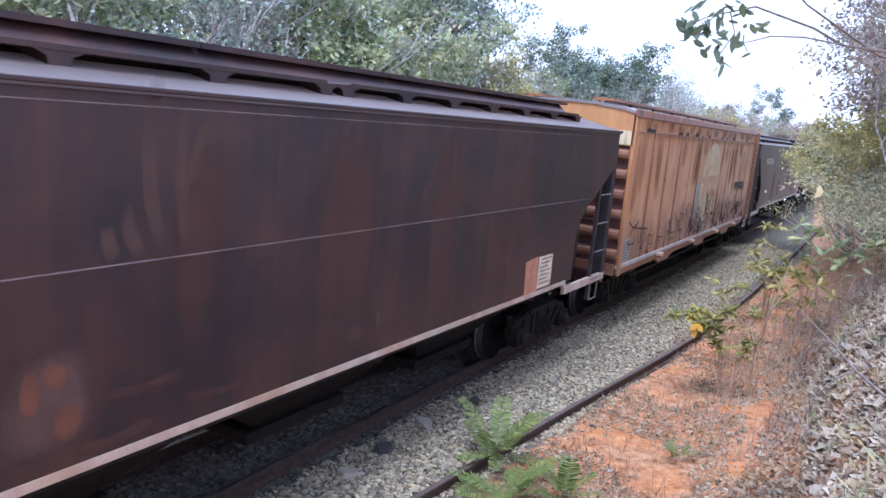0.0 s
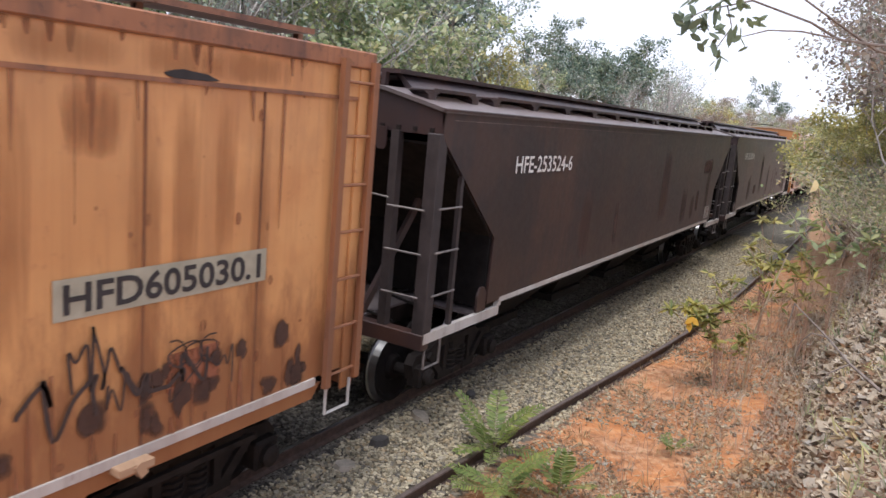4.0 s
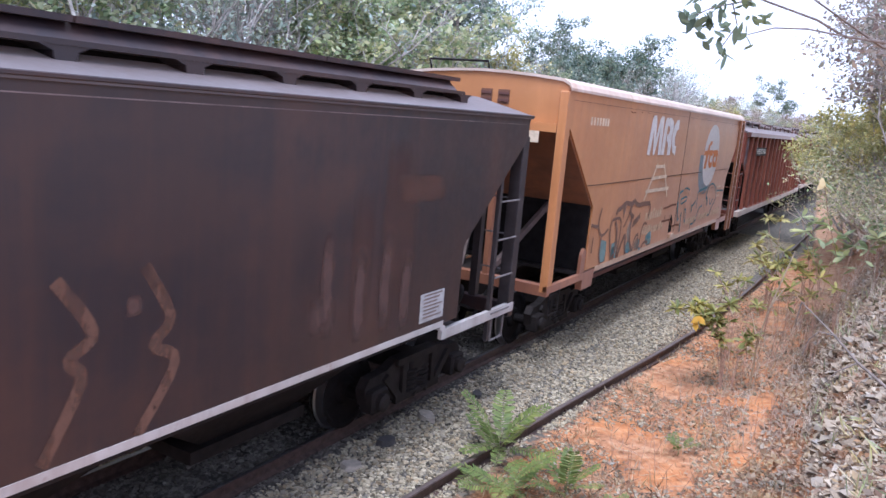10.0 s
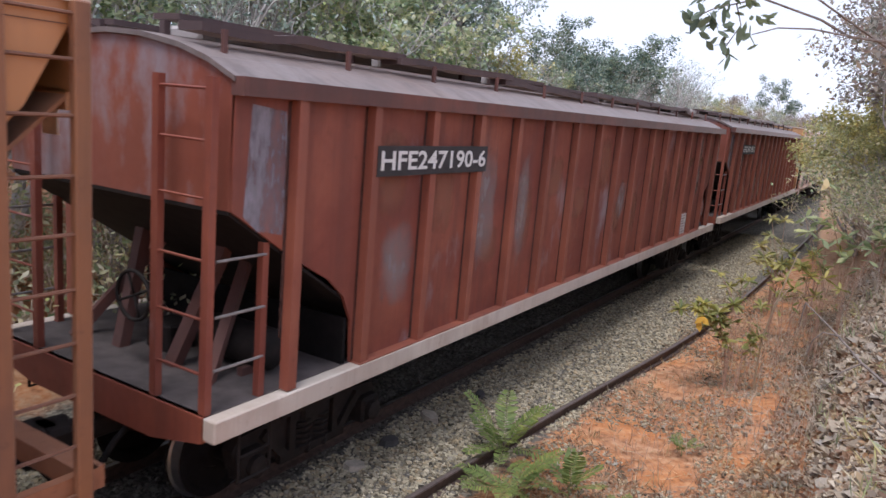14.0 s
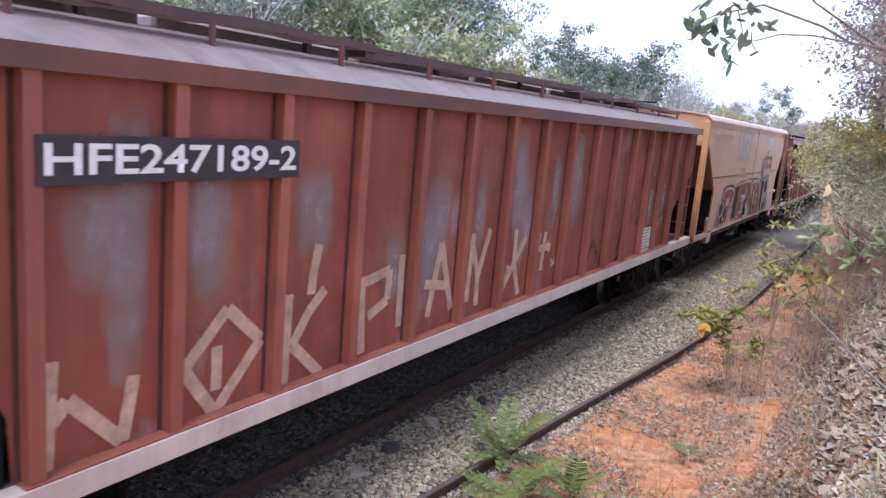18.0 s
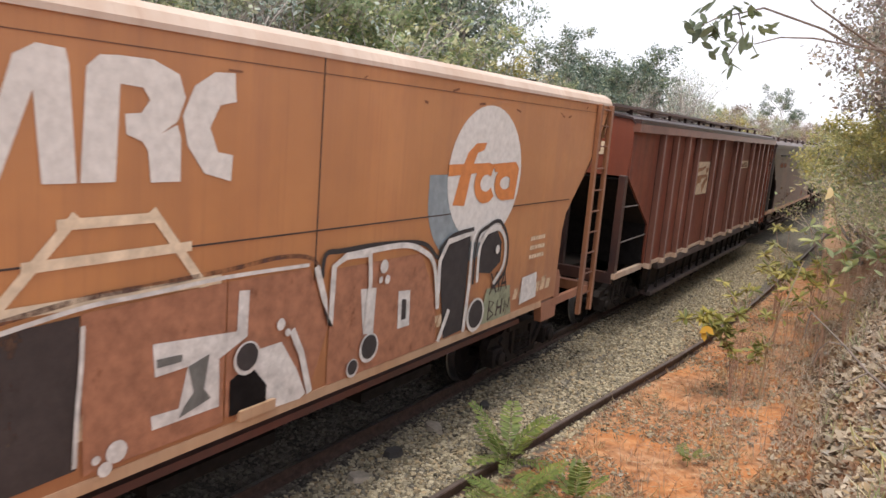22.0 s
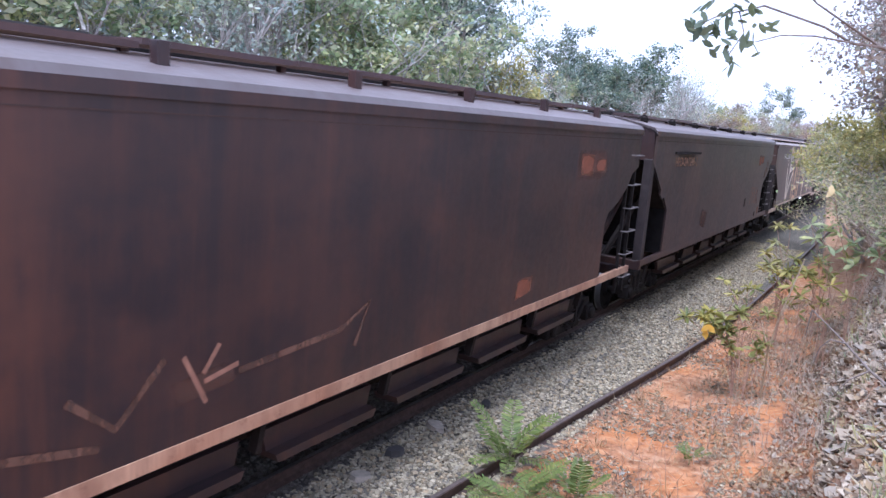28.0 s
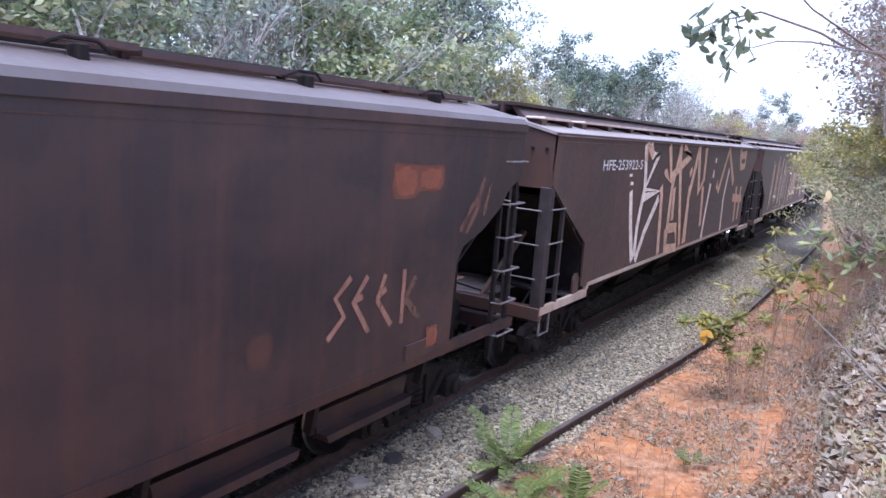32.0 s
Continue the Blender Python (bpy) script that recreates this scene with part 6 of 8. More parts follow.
sprayed(w, TAN, ([(6.91, 2.02), (7.06, 1.64), (7.28, 1.72)], [(7.18, 2.25), (7.56, 2.23), (7.86, 2.07)], [(8.06, 1.95), (8.11, 1.67)], [(8.86, 2.04), (8.94, 2.08), (9.38, 2.12)], [(10.1, 2.15), (10.5, 2.16), (10.8, 1.98)], [(9.5, 1.9), (9.6, 1.7), (9.8, 1.6)]), 0.035, B + 0.0175, "pale spray edges")
bm = bmesh.new()
slanted(bm, 0.9, 1.75, 3.52, 3.68, 7, 0.0, 0.5)
part("worn_number_bars", bm, CREAM, w)

w = ribbed_hopper("red-brown ribbed hopper wagon with white number board and white sill", "HFE247190-6", 16.1, False, 0.07)
stand(w, 76.25)
for q in ([(13.72, 2.78), (14.42, 2.79), (14.4, 2.98), (13.72, 3.0)], [(14.62, 2.81), (15.47, 2.8), (15.45, 3.0), (14.62, 2.99)], [(12.7, 2.76), (13.5, 2.78), (13.5, 2.97), (12.7, 2.99)]):
    part("brown_band", patch(bmesh.new(), q), BROWNSPRAY, w, "brown painted-over band")
for q in ([(13.68, 2.3), (14.3, 2.31), (14.3, 2.4), (13.68, 2.38)], [(14.2, 2.88), (14.42, 2.86), (14.4, 2.96), (14.22, 2.96)]):
    part("scuff", patch(bmesh.new(), q, B + 0.0055), SCUFF_SOFT, w)
for cy, cz, ry, rz in ((14.09, 3.16, 0.24, 0.19), (14.89, 3.1, 0.16, 0.16), (15.95, 3.05, 0.22, 0.68), (13.94, 1.92, 0.17, 0.27), (15.57, 2.39, 0.18, 0.25)):
    part("undercoat_patch", patch(bmesh.new(), oval(cy, cz, ry * 1.2, rz * 1.3, 20), B + 0.0045), BARE, w, "paint worn through to blue-grey undercoat").location.z = 0.07
w = ribbed_hopper("red-brown ribbed hopper wagon with pale sprayed letters", "HFE247189-2", 16.3, True, 0.15)
stand(w, 93.65)
bm = bmesh.new()
for pts in ([(1.66, 2.0), (1.62, 1.32)], [(1.66, 1.62), (1.76, 1.74), (2.12, 1.36)], [(2.12, 1.36), (2.2, 1.78)], [(2.96, 2.08), (3.29, 1.78), (2.86, 1.32), (2.58, 1.71), (2.96, 2.08)], [(2.87, 1.82), (2.87, 1.49)],
            [(3.58, 2.08), (3.56, 1.34)], [(4.01, 2.06), (3.82, 1.9), (3.64, 1.65), (4.0, 1.32)], [(3.91, 2.45), (3.86, 2.23), (3.84, 2.04)], [(4.51, 2.09), (4.56, 1.36)], [(4.55, 2.03), (4.93, 2.1), (4.92, 1.81), (4.63, 1.7)], [(5.12, 2.22), (5.13, 1.5)],
            [(5.65, 1.5), (5.83, 2.26)], [(5.83, 2.26), (6.12, 1.5)], [(5.56, 1.86), (6.02, 1.78)], [(6.45, 1.52), (6.5, 2.3)], [(6.46, 2.24), (6.68, 1.77)], [(6.69, 1.44), (6.67, 1.77), (6.88, 2.32)],
            [(7.27, 1.45), (7.58, 1.81), (7.91, 2.13)], [(7.58, 2.25), (7.6, 1.81), (7.8, 1.39)], [(7.31, 1.83), (7.19, 1.63), (7.36, 1.66), (7.46, 1.81)], [(8.32, 2.14), (8.25, 1.93), (8.7, 1.92)], [(8.5, 2.14), (8.44, 1.61)]):
    for p, q in zip(pts, pts[1:]):
        stroke(bm, [p, q], 0.1)
for pts in ([(8.74, 1.74), (8.91, 1.64)], [(8.78, 1.62), (8.9, 1.74)], [(8.6, 2.02), (8.66, 1.84)]):
    stroke(bm, pts, 0.035)
part("graffiti", bm, TAN, w, "pale tan sprayed letters")
bm = bmesh.new()
for pts in ([(11.6, 1.5), (11.75, 1.95), (11.95, 2.0), (12.0, 1.8), (11.8, 1.7), (12.05, 1.45)], [(11.5, 1.35), (11.9, 1.5), (12.1, 1.4)], [(12.5, 1.9), (12.7, 2.05), (12.9, 1.95)], [(14.1, 1.9), (14.3, 2.1), (14.45, 1.85), (14.25, 1.6)], [(10.2, 1.5), (10.4, 1.85), (10.65, 1.55)]):
    stroke(bm, pts, 0.09)
part("graffiti", bm, FAINT, w, "blurred dark spray marks")

w = orange_hopper("orange hopper wagon with white marks and bold black graffiti", True)
stand(w, 111.1)
lettering("HPD-342708-1", 0.68, 2.77, 3.53, 3.72, CREAM, w, label="white wagon number", bold=0.025)
part("graffiti_field", patch(bmesh.new(), [(1.95, 1.28), (2.4, 1.85), (2.75, 1.95), (2.8, 1.28)], B + 0.014), OLIVE, w)
for q in ([(2.65, 2.25), (2.85, 1.3), (3.4, 1.32), (3.64, 1.65), (4.34, 2.1), (3.87, 2.28)], [(4.86, 1.27), (5.94, 1.27), (5.95, 2.32), (4.86, 2.29)], [(5.96, 2.32), (6.81, 2.31), (7.07, 1.78), (6.86, 1.24), (5.96, 1.3)], [(7.08, 1.24), (8.83, 1.24), (8.75, 1.73), (8.44, 2.25), (7.08, 2.26)]):
    part("graffiti_fill", patch(bmesh.new(), q, B + 0.0105), FILL, w, "red-brown sprayed letter")
for q in ([(8.78, 2.13), (8.91, 2.3), (9.39, 2.35), (9.38, 1.82), (9.37, 1.27), (8.97, 1.25)], [(9.63, 1.89), (9.65, 2.19), (9.8, 2.32), (10.02, 2.34), (10.16, 2.19), (10.17, 1.95), (9.93, 1.84)]):
    part("graffiti_fill", patch(bmesh.new(), q, B + 0.0135), BLACKPAINT, w, "black sprayed letter")
for q in ([(5.34, 2.0), (6.05, 1.94), (6.06, 2.24), (6.16, 2.23), (6.15, 1.88), (5.89, 1.77), (5.9, 1.41), (5.34, 1.41), (5.33, 1.51), (5.55, 1.5), (5.62, 1.78), (5.36, 1.77)], [(6.15, 1.75), (6.51, 1.76), (6.69, 1.5), (6.82, 1.25), (6.74, 1.22), (6.28, 1.24), (6.25, 1.55)], [(7.48, 2.03), (7.71, 2.01), (7.7, 1.58), (7.55, 1.6)], [(8.07, 1.92), (8.27, 1.9), (8.29, 1.54), (8.09, 1.54)], [(10.83, 1.66), (11.26, 1.68), (11.3, 1.34), (10.8, 1.31)], [(3.17, 1.75), (3.64, 1.8), (3.52, 2.0), (3.17, 1.95)]):
    part("graffiti_fill", patch(bmesh.new(), q, B + 0.0165), PLATE_PALE, w, "pale sprayed block")
part("graffiti_fill", patch(bmesh.new(), [(4.17, 1.31), (4.82, 1.33), (4.85, 2.28), (4.34, 2.26)], B + 0.0135), SOOT, w, "sooty black sprayed block")
for q in ([(5.37, 1.89), (5.57, 1.88), (5.57, 1.83), (5.37, 1.83)], [(5.62, 1.78), (5.8, 1.83), (5.76, 1.58), (5.82, 1.5), (5.55, 1.43), (5.59, 1.5), (5.67, 1.58)]):
    part("graffiti_fill", patch(bmesh.new(), q, B + 0.02), GREYSPRAY, w, "dark grey spray shading")
part("graffiti_fill", patch(bmesh.new(), [(8.13, 1.83), (8.21, 1.82), (8.22, 1.62), (8.14, 1.62)], B + 0.02), BLACKPAINT, w)
part("graffiti_fill", patch(bmesh.new(), [(9.73, 1.24), (10.58, 1.24), (10.48, 1.62), (9.88, 1.66)], B + 0.0165), OLIVE, w, "grey-green sprayed field")
sprayed(w, BLACKPAINT, ([(2.6, 2.25), (2.55, 1.95), (2.8, 1.9), (2.85, 1.3)], [(3.4, 1.3), (3.58, 1.62), (4.11, 1.75), (4.34, 2.1), (3.87, 2.3), (3.05, 2.32), (2.6, 2.25)], [(6.95, 2.2), (6.98, 2.4), (7.19, 2.41), (7.75, 2.41), (8.43, 2.35), (8.73, 2.17), (8.8, 2.28), (9.02, 2.38), (9.44, 2.41)],
                        [(9.51, 1.77), (9.54, 2.29), (9.76, 2.41), (10.05, 2.45), (10.3, 2.2), (10.3, 1.84), (10.01, 1.65)]), 0.045, B + 0.0195, "black spray outlines")
sprayed(w, PLATE_PALE, ([(2.73, 2.16), (3.05, 2.24), (3.87, 2.22), (4.2, 2.08), (3.99, 1.82), (3.64, 1.7), (3.52, 1.4)], [(2.7, 2.12), (2.83, 1.8), (2.93, 1.4)], [(7.57, 2.35), (7.6, 2.05), (7.57, 1.63)], [(7.24, 2.36), (8.05, 2.37), (8.44, 2.27), (8.66, 2.1), (8.77, 1.68)],
                        [(9.6, 1.78), (9.6, 2.17), (9.77, 2.35), (10.01, 2.38), (10.22, 2.21), (10.23, 1.91), (10, 1.71)]), 0.055, B + 0.0245, "white spray outlines")
sprayed(w, PLATE_PALE, ([(6.86, 2.32), (6.98, 2.02), (7.07, 1.78), (7.08, 2.29), (7.24, 2.36), (7.57, 2.35)], [(8.78, 1.62), (8.76, 2.13), (8.91, 2.32), (9.42, 2.37), (9.42, 1.79), (9.37, 1.25)], [(9.02, 1.57), (8.84, 1.25)], [(6.61, 1.84), (6.73, 1.62), (6.85, 1.25)]), 0.065, B + 0.0295, "white spray highlights", False)
sprayed(w, PLATE_PALE, ([(4.34, 2.26), (4.87, 2.33), (5.31, 2.34), (5.96, 2.36), (6.78, 2.34)], [(4.86, 2.22), (4.85, 2.0), (4.82, 1.68), (4.8, 1.35)]), 0.03, B + 0.0245, "thin pale spray lines")
sprayed(w, FAINT, ([(4.34, 2.32), (4.87, 2.38), (5.31, 2.39), (5.96, 2.41), (6.48, 2.44), (6.83, 2.38), (6.94, 2.22)],), 0.035, B + 0.0195, "faint dark spray outline")
for cy, cz, r in ((5.08, 1.36, 0.075), (4.94, 1.35, 0.03), (5, 1.27, 0.05)):
    part("graffiti_dot", patch(bmesh.new(), oval(cy, cz, r, r, 14), B + 0.0245), PLATE_PALE, w)
for cy, cz, r in ((2.47, 1.72, 0.22), (2.67, 1.42, 0.15), (3.03, 1.58, 0.2), (6.14, 1.72, 0.13), (7.63, 1.46, 0.14), (7.4, 1.32, 0.085), (9.62, 1.4, 0.2)):
    eye = part("graffiti_eye", patch(bmesh.new(), oval(cy, cz, r, r, 20), B + 0.034), PLATE_PALE, w)
    part("graffiti_pupil", patch(bmesh.new(), oval(cy, cz + 0.01, r * 0.82, r * 0.82, 20), B + 0.037), BLACKPAINT, eye)
for cy, cz, r in ((7.79, 2.2, 0.06), (7.75, 2.08, 0.03), (7.85, 2.07, 0.04), (6.48, 1.91, 0.045), (6.56, 1.83, 0.03), (10.03, 2.12, 0.05)):
    part("graffiti_dot", patch(bmesh.new(), oval(cy, cz, r, r * 1.1, 12), B + 0.034), PLATE_PALE, w)
lettering("XIA", 9.93, 10.4, 1.58, 1.84, SCRAWL, w, B + 0.02, "black sprayed letters")
sprayed(w, SCRAWL, ([(9.95, 1.27), (9.97, 1.5), (10.08, 1.46), (9.98, 1.39), (10.1, 1.32), (9.95, 1.27)], [(10.16, 1.28), (10.18, 1.48)], [(10.17, 1.38), (10.28, 1.38)], [(10.28, 1.28), (10.29, 1.48)], [(10.36, 1.3), (10.37, 1.44), (10.46, 1.34), (10.5, 1.46)]), 0.03, B + 0.02, "black sprayed letters", False)
stand(red_hopper("dull red ribbed hopper wagon with cream panels and dark roof boards"), 125.82)

w, _ = arched_hopper("dark brown arched hopper wagon with a rusty orange sill", BROWN_B, "HFD 241364", SILL_RUST, True)
stand(w, 142.25)
bm = bmesh.new()
patch(bm, [(1.52, 2.78), (2.55, 2.78), (2.55, 2.97), (1.52, 2.97)])
patch(bm, [(2.62, 2.78), (3.42, 2.78), (3.42, 2.97), (2.62, 2.97)])
patch(bm, [(11.7, 2.92), (12.2, 2.9), (12.2, 3.2), (11.68, 3.24)])
patch(bm, [(12.28, 2.96), (12.75, 2.94), (12.75, 3.14), (12.28, 3.16)])
patch(bm, [(9.88, 1.36), (10.36, 1.42), (10.4, 1.64), (9.94, 1.62)])
part("rust_panel", bm, SOFT_RUST, w)
part("rust_panel", patch(bmesh.new(), [(11.5, 2.82), (12.9, 2.82), (12.9, 3.26), (11.5, 3.3)], B + 0.002), SOFT_TAN, w)
bm = bmesh.new()
for pts in ([(4.82, 1.85), (5.02, 1.47)], [(5.0, 1.63), (5.31, 1.69)], [(5.13, 1.88), (4.99, 1.69)]):
    stroke(bm, pts, 0.04)
part("graffiti", bm, RUSTTAN, w, "thin pale sprayed tick")
part("rust_panel", patch(bmesh.new(), [(4.71, 1.68), (5.23, 1.73), (5.31, 1.57), (4.77, 1.5)], B + 0.002), SOFT_TAN, w)
bm = bmesh.new()
for pts in ([(3.99, 1.77), (4.31, 1.5), (4.67, 1.87)], [(5.32, 1.63), (6.46, 1.7), (6.86, 1.89), (6.67, 1.51)], [(3.29, 1.49), (3.65, 1.53), (4.2, 1.41)], [(2.22, 1.81), (2.81, 1.78), (2.37, 1.48), (3.11, 1.4)]):
    stroke(bm, pts, 0.055)
part("graffiti", bm, SMUDGE, w, "faint brown sprayed lines")
for i in range(5):
    part("stencil_bar", boxes((B, B + 0.004, 2.71 + i * 0.1, 2.78 + i * 0.1, 1.95, 2.01)), YELLOW_MARK, w, "small worn yellow writing")

w, _ = arched_hopper("grey-brown arched hopper wagon with a worn number and dark sill", GREYBROWN, "HFD-241246-2", BROWN_B, False)
stand(w, 157.5)
bm = bmesh.new()
patch(bm, [(1.5, 2.95), (3.42, 2.95), (3.42, 3.18), (1.5, 3.18)], B + 0.003)
patch(bm, [(4.4, 1.56), (5.12, 1.38), (5.14, 1.78), (4.44, 1.96)])
patch(bm, [(9.95, 1.62), (10.28, 1.6), (10.28, 1.9), (9.95, 1.92)])
part("rust_panel", bm, SOFT_TAN, w)
bm = bmesh.new()
patch(bm, [(11.7, 2.84), (12.16, 2.84), (12.16, 3.2), (11.7, 3.2)])
patch(bm, [(12.14, 2.9), (12.6, 2.9), (12.6, 3.18), (12.14, 3.18)], B + 0.0042)
patch(bm, [(12.42, 1.28), (12.66, 1.26), (12.66, 1.5), (12.42, 1.52)], B + 0.022)
part("rust_panel", bm, SOFT_RUST, w)
bm = bmesh.new()
for pts in ([(11.17, 2.2), (10.97, 2.04), (11.1, 1.86), (10.89, 1.69)], [(11.41, 2.18), (11.22, 1.97), (11.46, 1.65)], [(11.23, 1.98), (11.35, 2.0)], [(11.68, 2.16), (11.57, 1.93), (11.81, 1.65)], [(11.56, 1.95), (11.7, 2.02)], [(11.99, 2.17), (11.98, 1.63)]):
    stroke(bm, pts, 0.06)
part("graffiti", bm, RUSTTAN, w, "rust-coloured sprayed letters")
bm = bmesh.new()
for pts in ([(12.2, 2.08), (12.02, 1.87)], [(12.02, 1.87), (12.29, 1.64)], [(13.0, 2.45), (13.25, 2.75)], [(13.12, 2.42), (13.4, 2.75)], [(13.3, 2.72), (13.46, 3.02)], [(13.5, 2.6), (13.62, 2.95)]):
    stroke(bm, pts, 0.08)
part("graffiti", bm, SMUDGE, w, "half-worn rust-coloured strokes")
part("lower_plate", boxes((B, B + 0.02, 12.08, 12.68, 1.2, 1.38), bevel=0.004), GREYBROWN, w)


def tall_graffiti(w, seed, y0, y1):
    rng = random.Random(seed)
    for mat, k in ((PALESPRAY, 14), (TANSPRAY, 18), (RUSTBRIGHT, 4)):
        bm = bmesh.new()
        for i in range(k):
            y = rng.uniform(y0, y1)
            a = rng.uniform(0.15, 0.5)
            top, low = rng.uniform(2.9, 3.4), rng.uniform(1.35, 1.9)
            stroke(bm, [(y, low), (y + a, top), (y + a * 1.4, rng.uniform(2.3, 2.9)), (y + a * 0.6, low + 0.2)][:rng.randint(2, 4)], rng.uniform(0.06, 0.12))
        part("graffiti", bm, mat, w, "tall angular spray strokes")


BROWN_PALE = paint("faded_brown_paint", (0.05, 0.031, 0.027), (0.072, 0.041, 0.033), (0.12, 0.055, 0.036), 0.12, 0.5, 0.4, dust=0.08)
w, _ = smooth_hopper("brown hopper wagon covered with tall pale graffiti", BROWN_PALE, "HFE-253922-5", (1.85, 3.9, 3.05, 3.22), roof_mat=ROOF, sill_mat=SILL_STAIN, board=ROOF_PALE, low_end=True)
stand(w, 172.9)
PALESPRAY = spray("pale_spray", (0.78, 0.68, 0.57), 1.3)
TANSPRAY = spray("tan_orange_spray", (0.64, 0.42, 0.28), 1.25)
WHITE_LINES = ([(3.3, 2.98), (3.3, 2.93)], [(3.4, 2.84), (3.4, 2.78)], [(3.4, 2.68), (3.6, 2.06), (3.9, 1.38)], [(4.0, 3.5), (4.2, 2.74), (4.0, 2.02), (4.0, 1.45)], [(4.3, 3.5), (4.5, 3.3), (4.9, 3.34), (4.2, 2.68), (5.2, 2.62), (4.2, 2.53)], [(5.2, 2.49), (4.5, 1.88), (4.1, 1.36)], [(9.7, 2.64), (9.5, 1.88), (9.4, 1.31)], [(10.0, 3.26), (10.0, 3.15)], [(9.9, 2.96), (9.9, 2.78)], [(11.8, 2.97), (11.5, 2.21), (11.6, 1.32)])
TAN_LINES = ([(4.1, 3.2), (4.1, 3.5), (4.5, 3.3)], [(5.6, 3.5), (6.0, 2.74), (5.5, 2.98)], [(5.3, 2.71), (5.4, 2.48), (5.6, 1.32)], [(6.5, 3.5), (6.1, 2.68), (6.1, 1.39)], [(6.4, 3.5), (6.7, 2.78), (7.3, 1.33)], [(6.7, 3.5), (7.4, 3.32), (6.0, 2.89)], [(6.3, 2.65), (6.4, 1.96)], [(7.6, 2.64), (7.6, 1.36)])
TAN_LINES_BEYOND = ([(8.1, 3.5), (7.6, 2.38), (7.7, 1.35)], [(8.1, 3.5), (8.5, 2.47), (8.9, 2.76), (8.8, 3.5)], [(8.9, 2.59), (9.1, 1.63)], [(6.0, 1.81), (6.8, 1.78), (7.0, 1.32), (6.1, 1.38), (6.0, 1.81)], [(5.5, 3.03), (5.5, 2.92)], [(7.5, 3.01), (7.6, 2.89)])
RED_LINES = ([(10.4, 2.62), (10.7, 2.42), (11.5, 3.5), (12.6, 2.56)], [(13.1, 3.5), (13.4, 3.0), (14.0, 3.04), (14.0, 3.5)], [(13.3, 3.34), (14.1, 3.36)], [(13.2, 2.47), (13.4, 1.44)], [(13.9, 2.44), (13.9, 1.47)], [(12.8, 2.16), (14.2, 2.06)])
for mat, strokes, wide in ((PALESPRAY, WHITE_LINES, 0.17), (TANSPRAY, TAN_LINES, 0.19), (TANSPRAY, TAN_LINES_BEYOND, 0.22), (TANSPRAY, RED_LINES, 0.22)):
    bm = bmesh.new()
    for pts in strokes:
        stroke(bm, pts, wide)
    part("graffiti", bm, mat, w, "tall angular pale spray strokes")
w, _ = smooth_hopper("brown hopper wagon with pale sprayed strokes", BROWN_PALE, roof_mat=ROOF, sill_mat=SILL_STAIN, board=ROOF_PALE, low_end=True)
stand(w, 190.2)
tall_graffiti(w, 7, 2.0, 13.0)
w, _ = smooth_hopper("dark brown hopper wagon at the tail of view", BROWN)
stand(w, 207.5)


# ---- ground, track ----
def lie(x, y):
    """Height of the ground: ballast under the track, a soil strip beside it, a rocky bank on the camera's side and a low bank beyond."""
    n1 = noise.noise(Vector((x * 0.35, y * 0.3, 1.7)))
    n2 = noise.noise(Vector((x * 1.6, y * 1.5, 5.1)))
    if x > 1.5:
        z = -0.16 - 0.06 * min(1, (x - 1.5) / 0.6)
        z += 0.30 * max(0.0, min(1.0, (x - 3.2) / 1.7)) + 0.05 * n1 + 0.03 * n2 * min(1, (x - 1.5))
        e = 4.78 + 0.1 * n1 + 0.08 * n2 + 0.3 * max(0.0, min(1.0, (11.5 - y) / 3.5)) - 0.5 * max(0.0, min(1.0, (6.0 - y) / 3.5))
        if x > e:
            k = min(1.0, (x - e) / 0.85)
            z += 1.7 * k ** 0.85 + 0.06 * n2 + 0.04 * noise.noise(Vector((x * 5, y * 5, 2.0)))
            z += 0.04 * max(0, x - e - 0.85)
        return z
    if x < -1.7:
        k = min(1.0, (-1.7 - x) / 4.5)
        return -0.16 - 0.1 * min(1, (-1.7 - x)) + 1.6 * k * k + (0.1 * n1 + 0.05 * n2) * min(1, -1.7 - x) + 0.02 * max(0, -x - 6)
    return -0.16 + 0.015 * n2


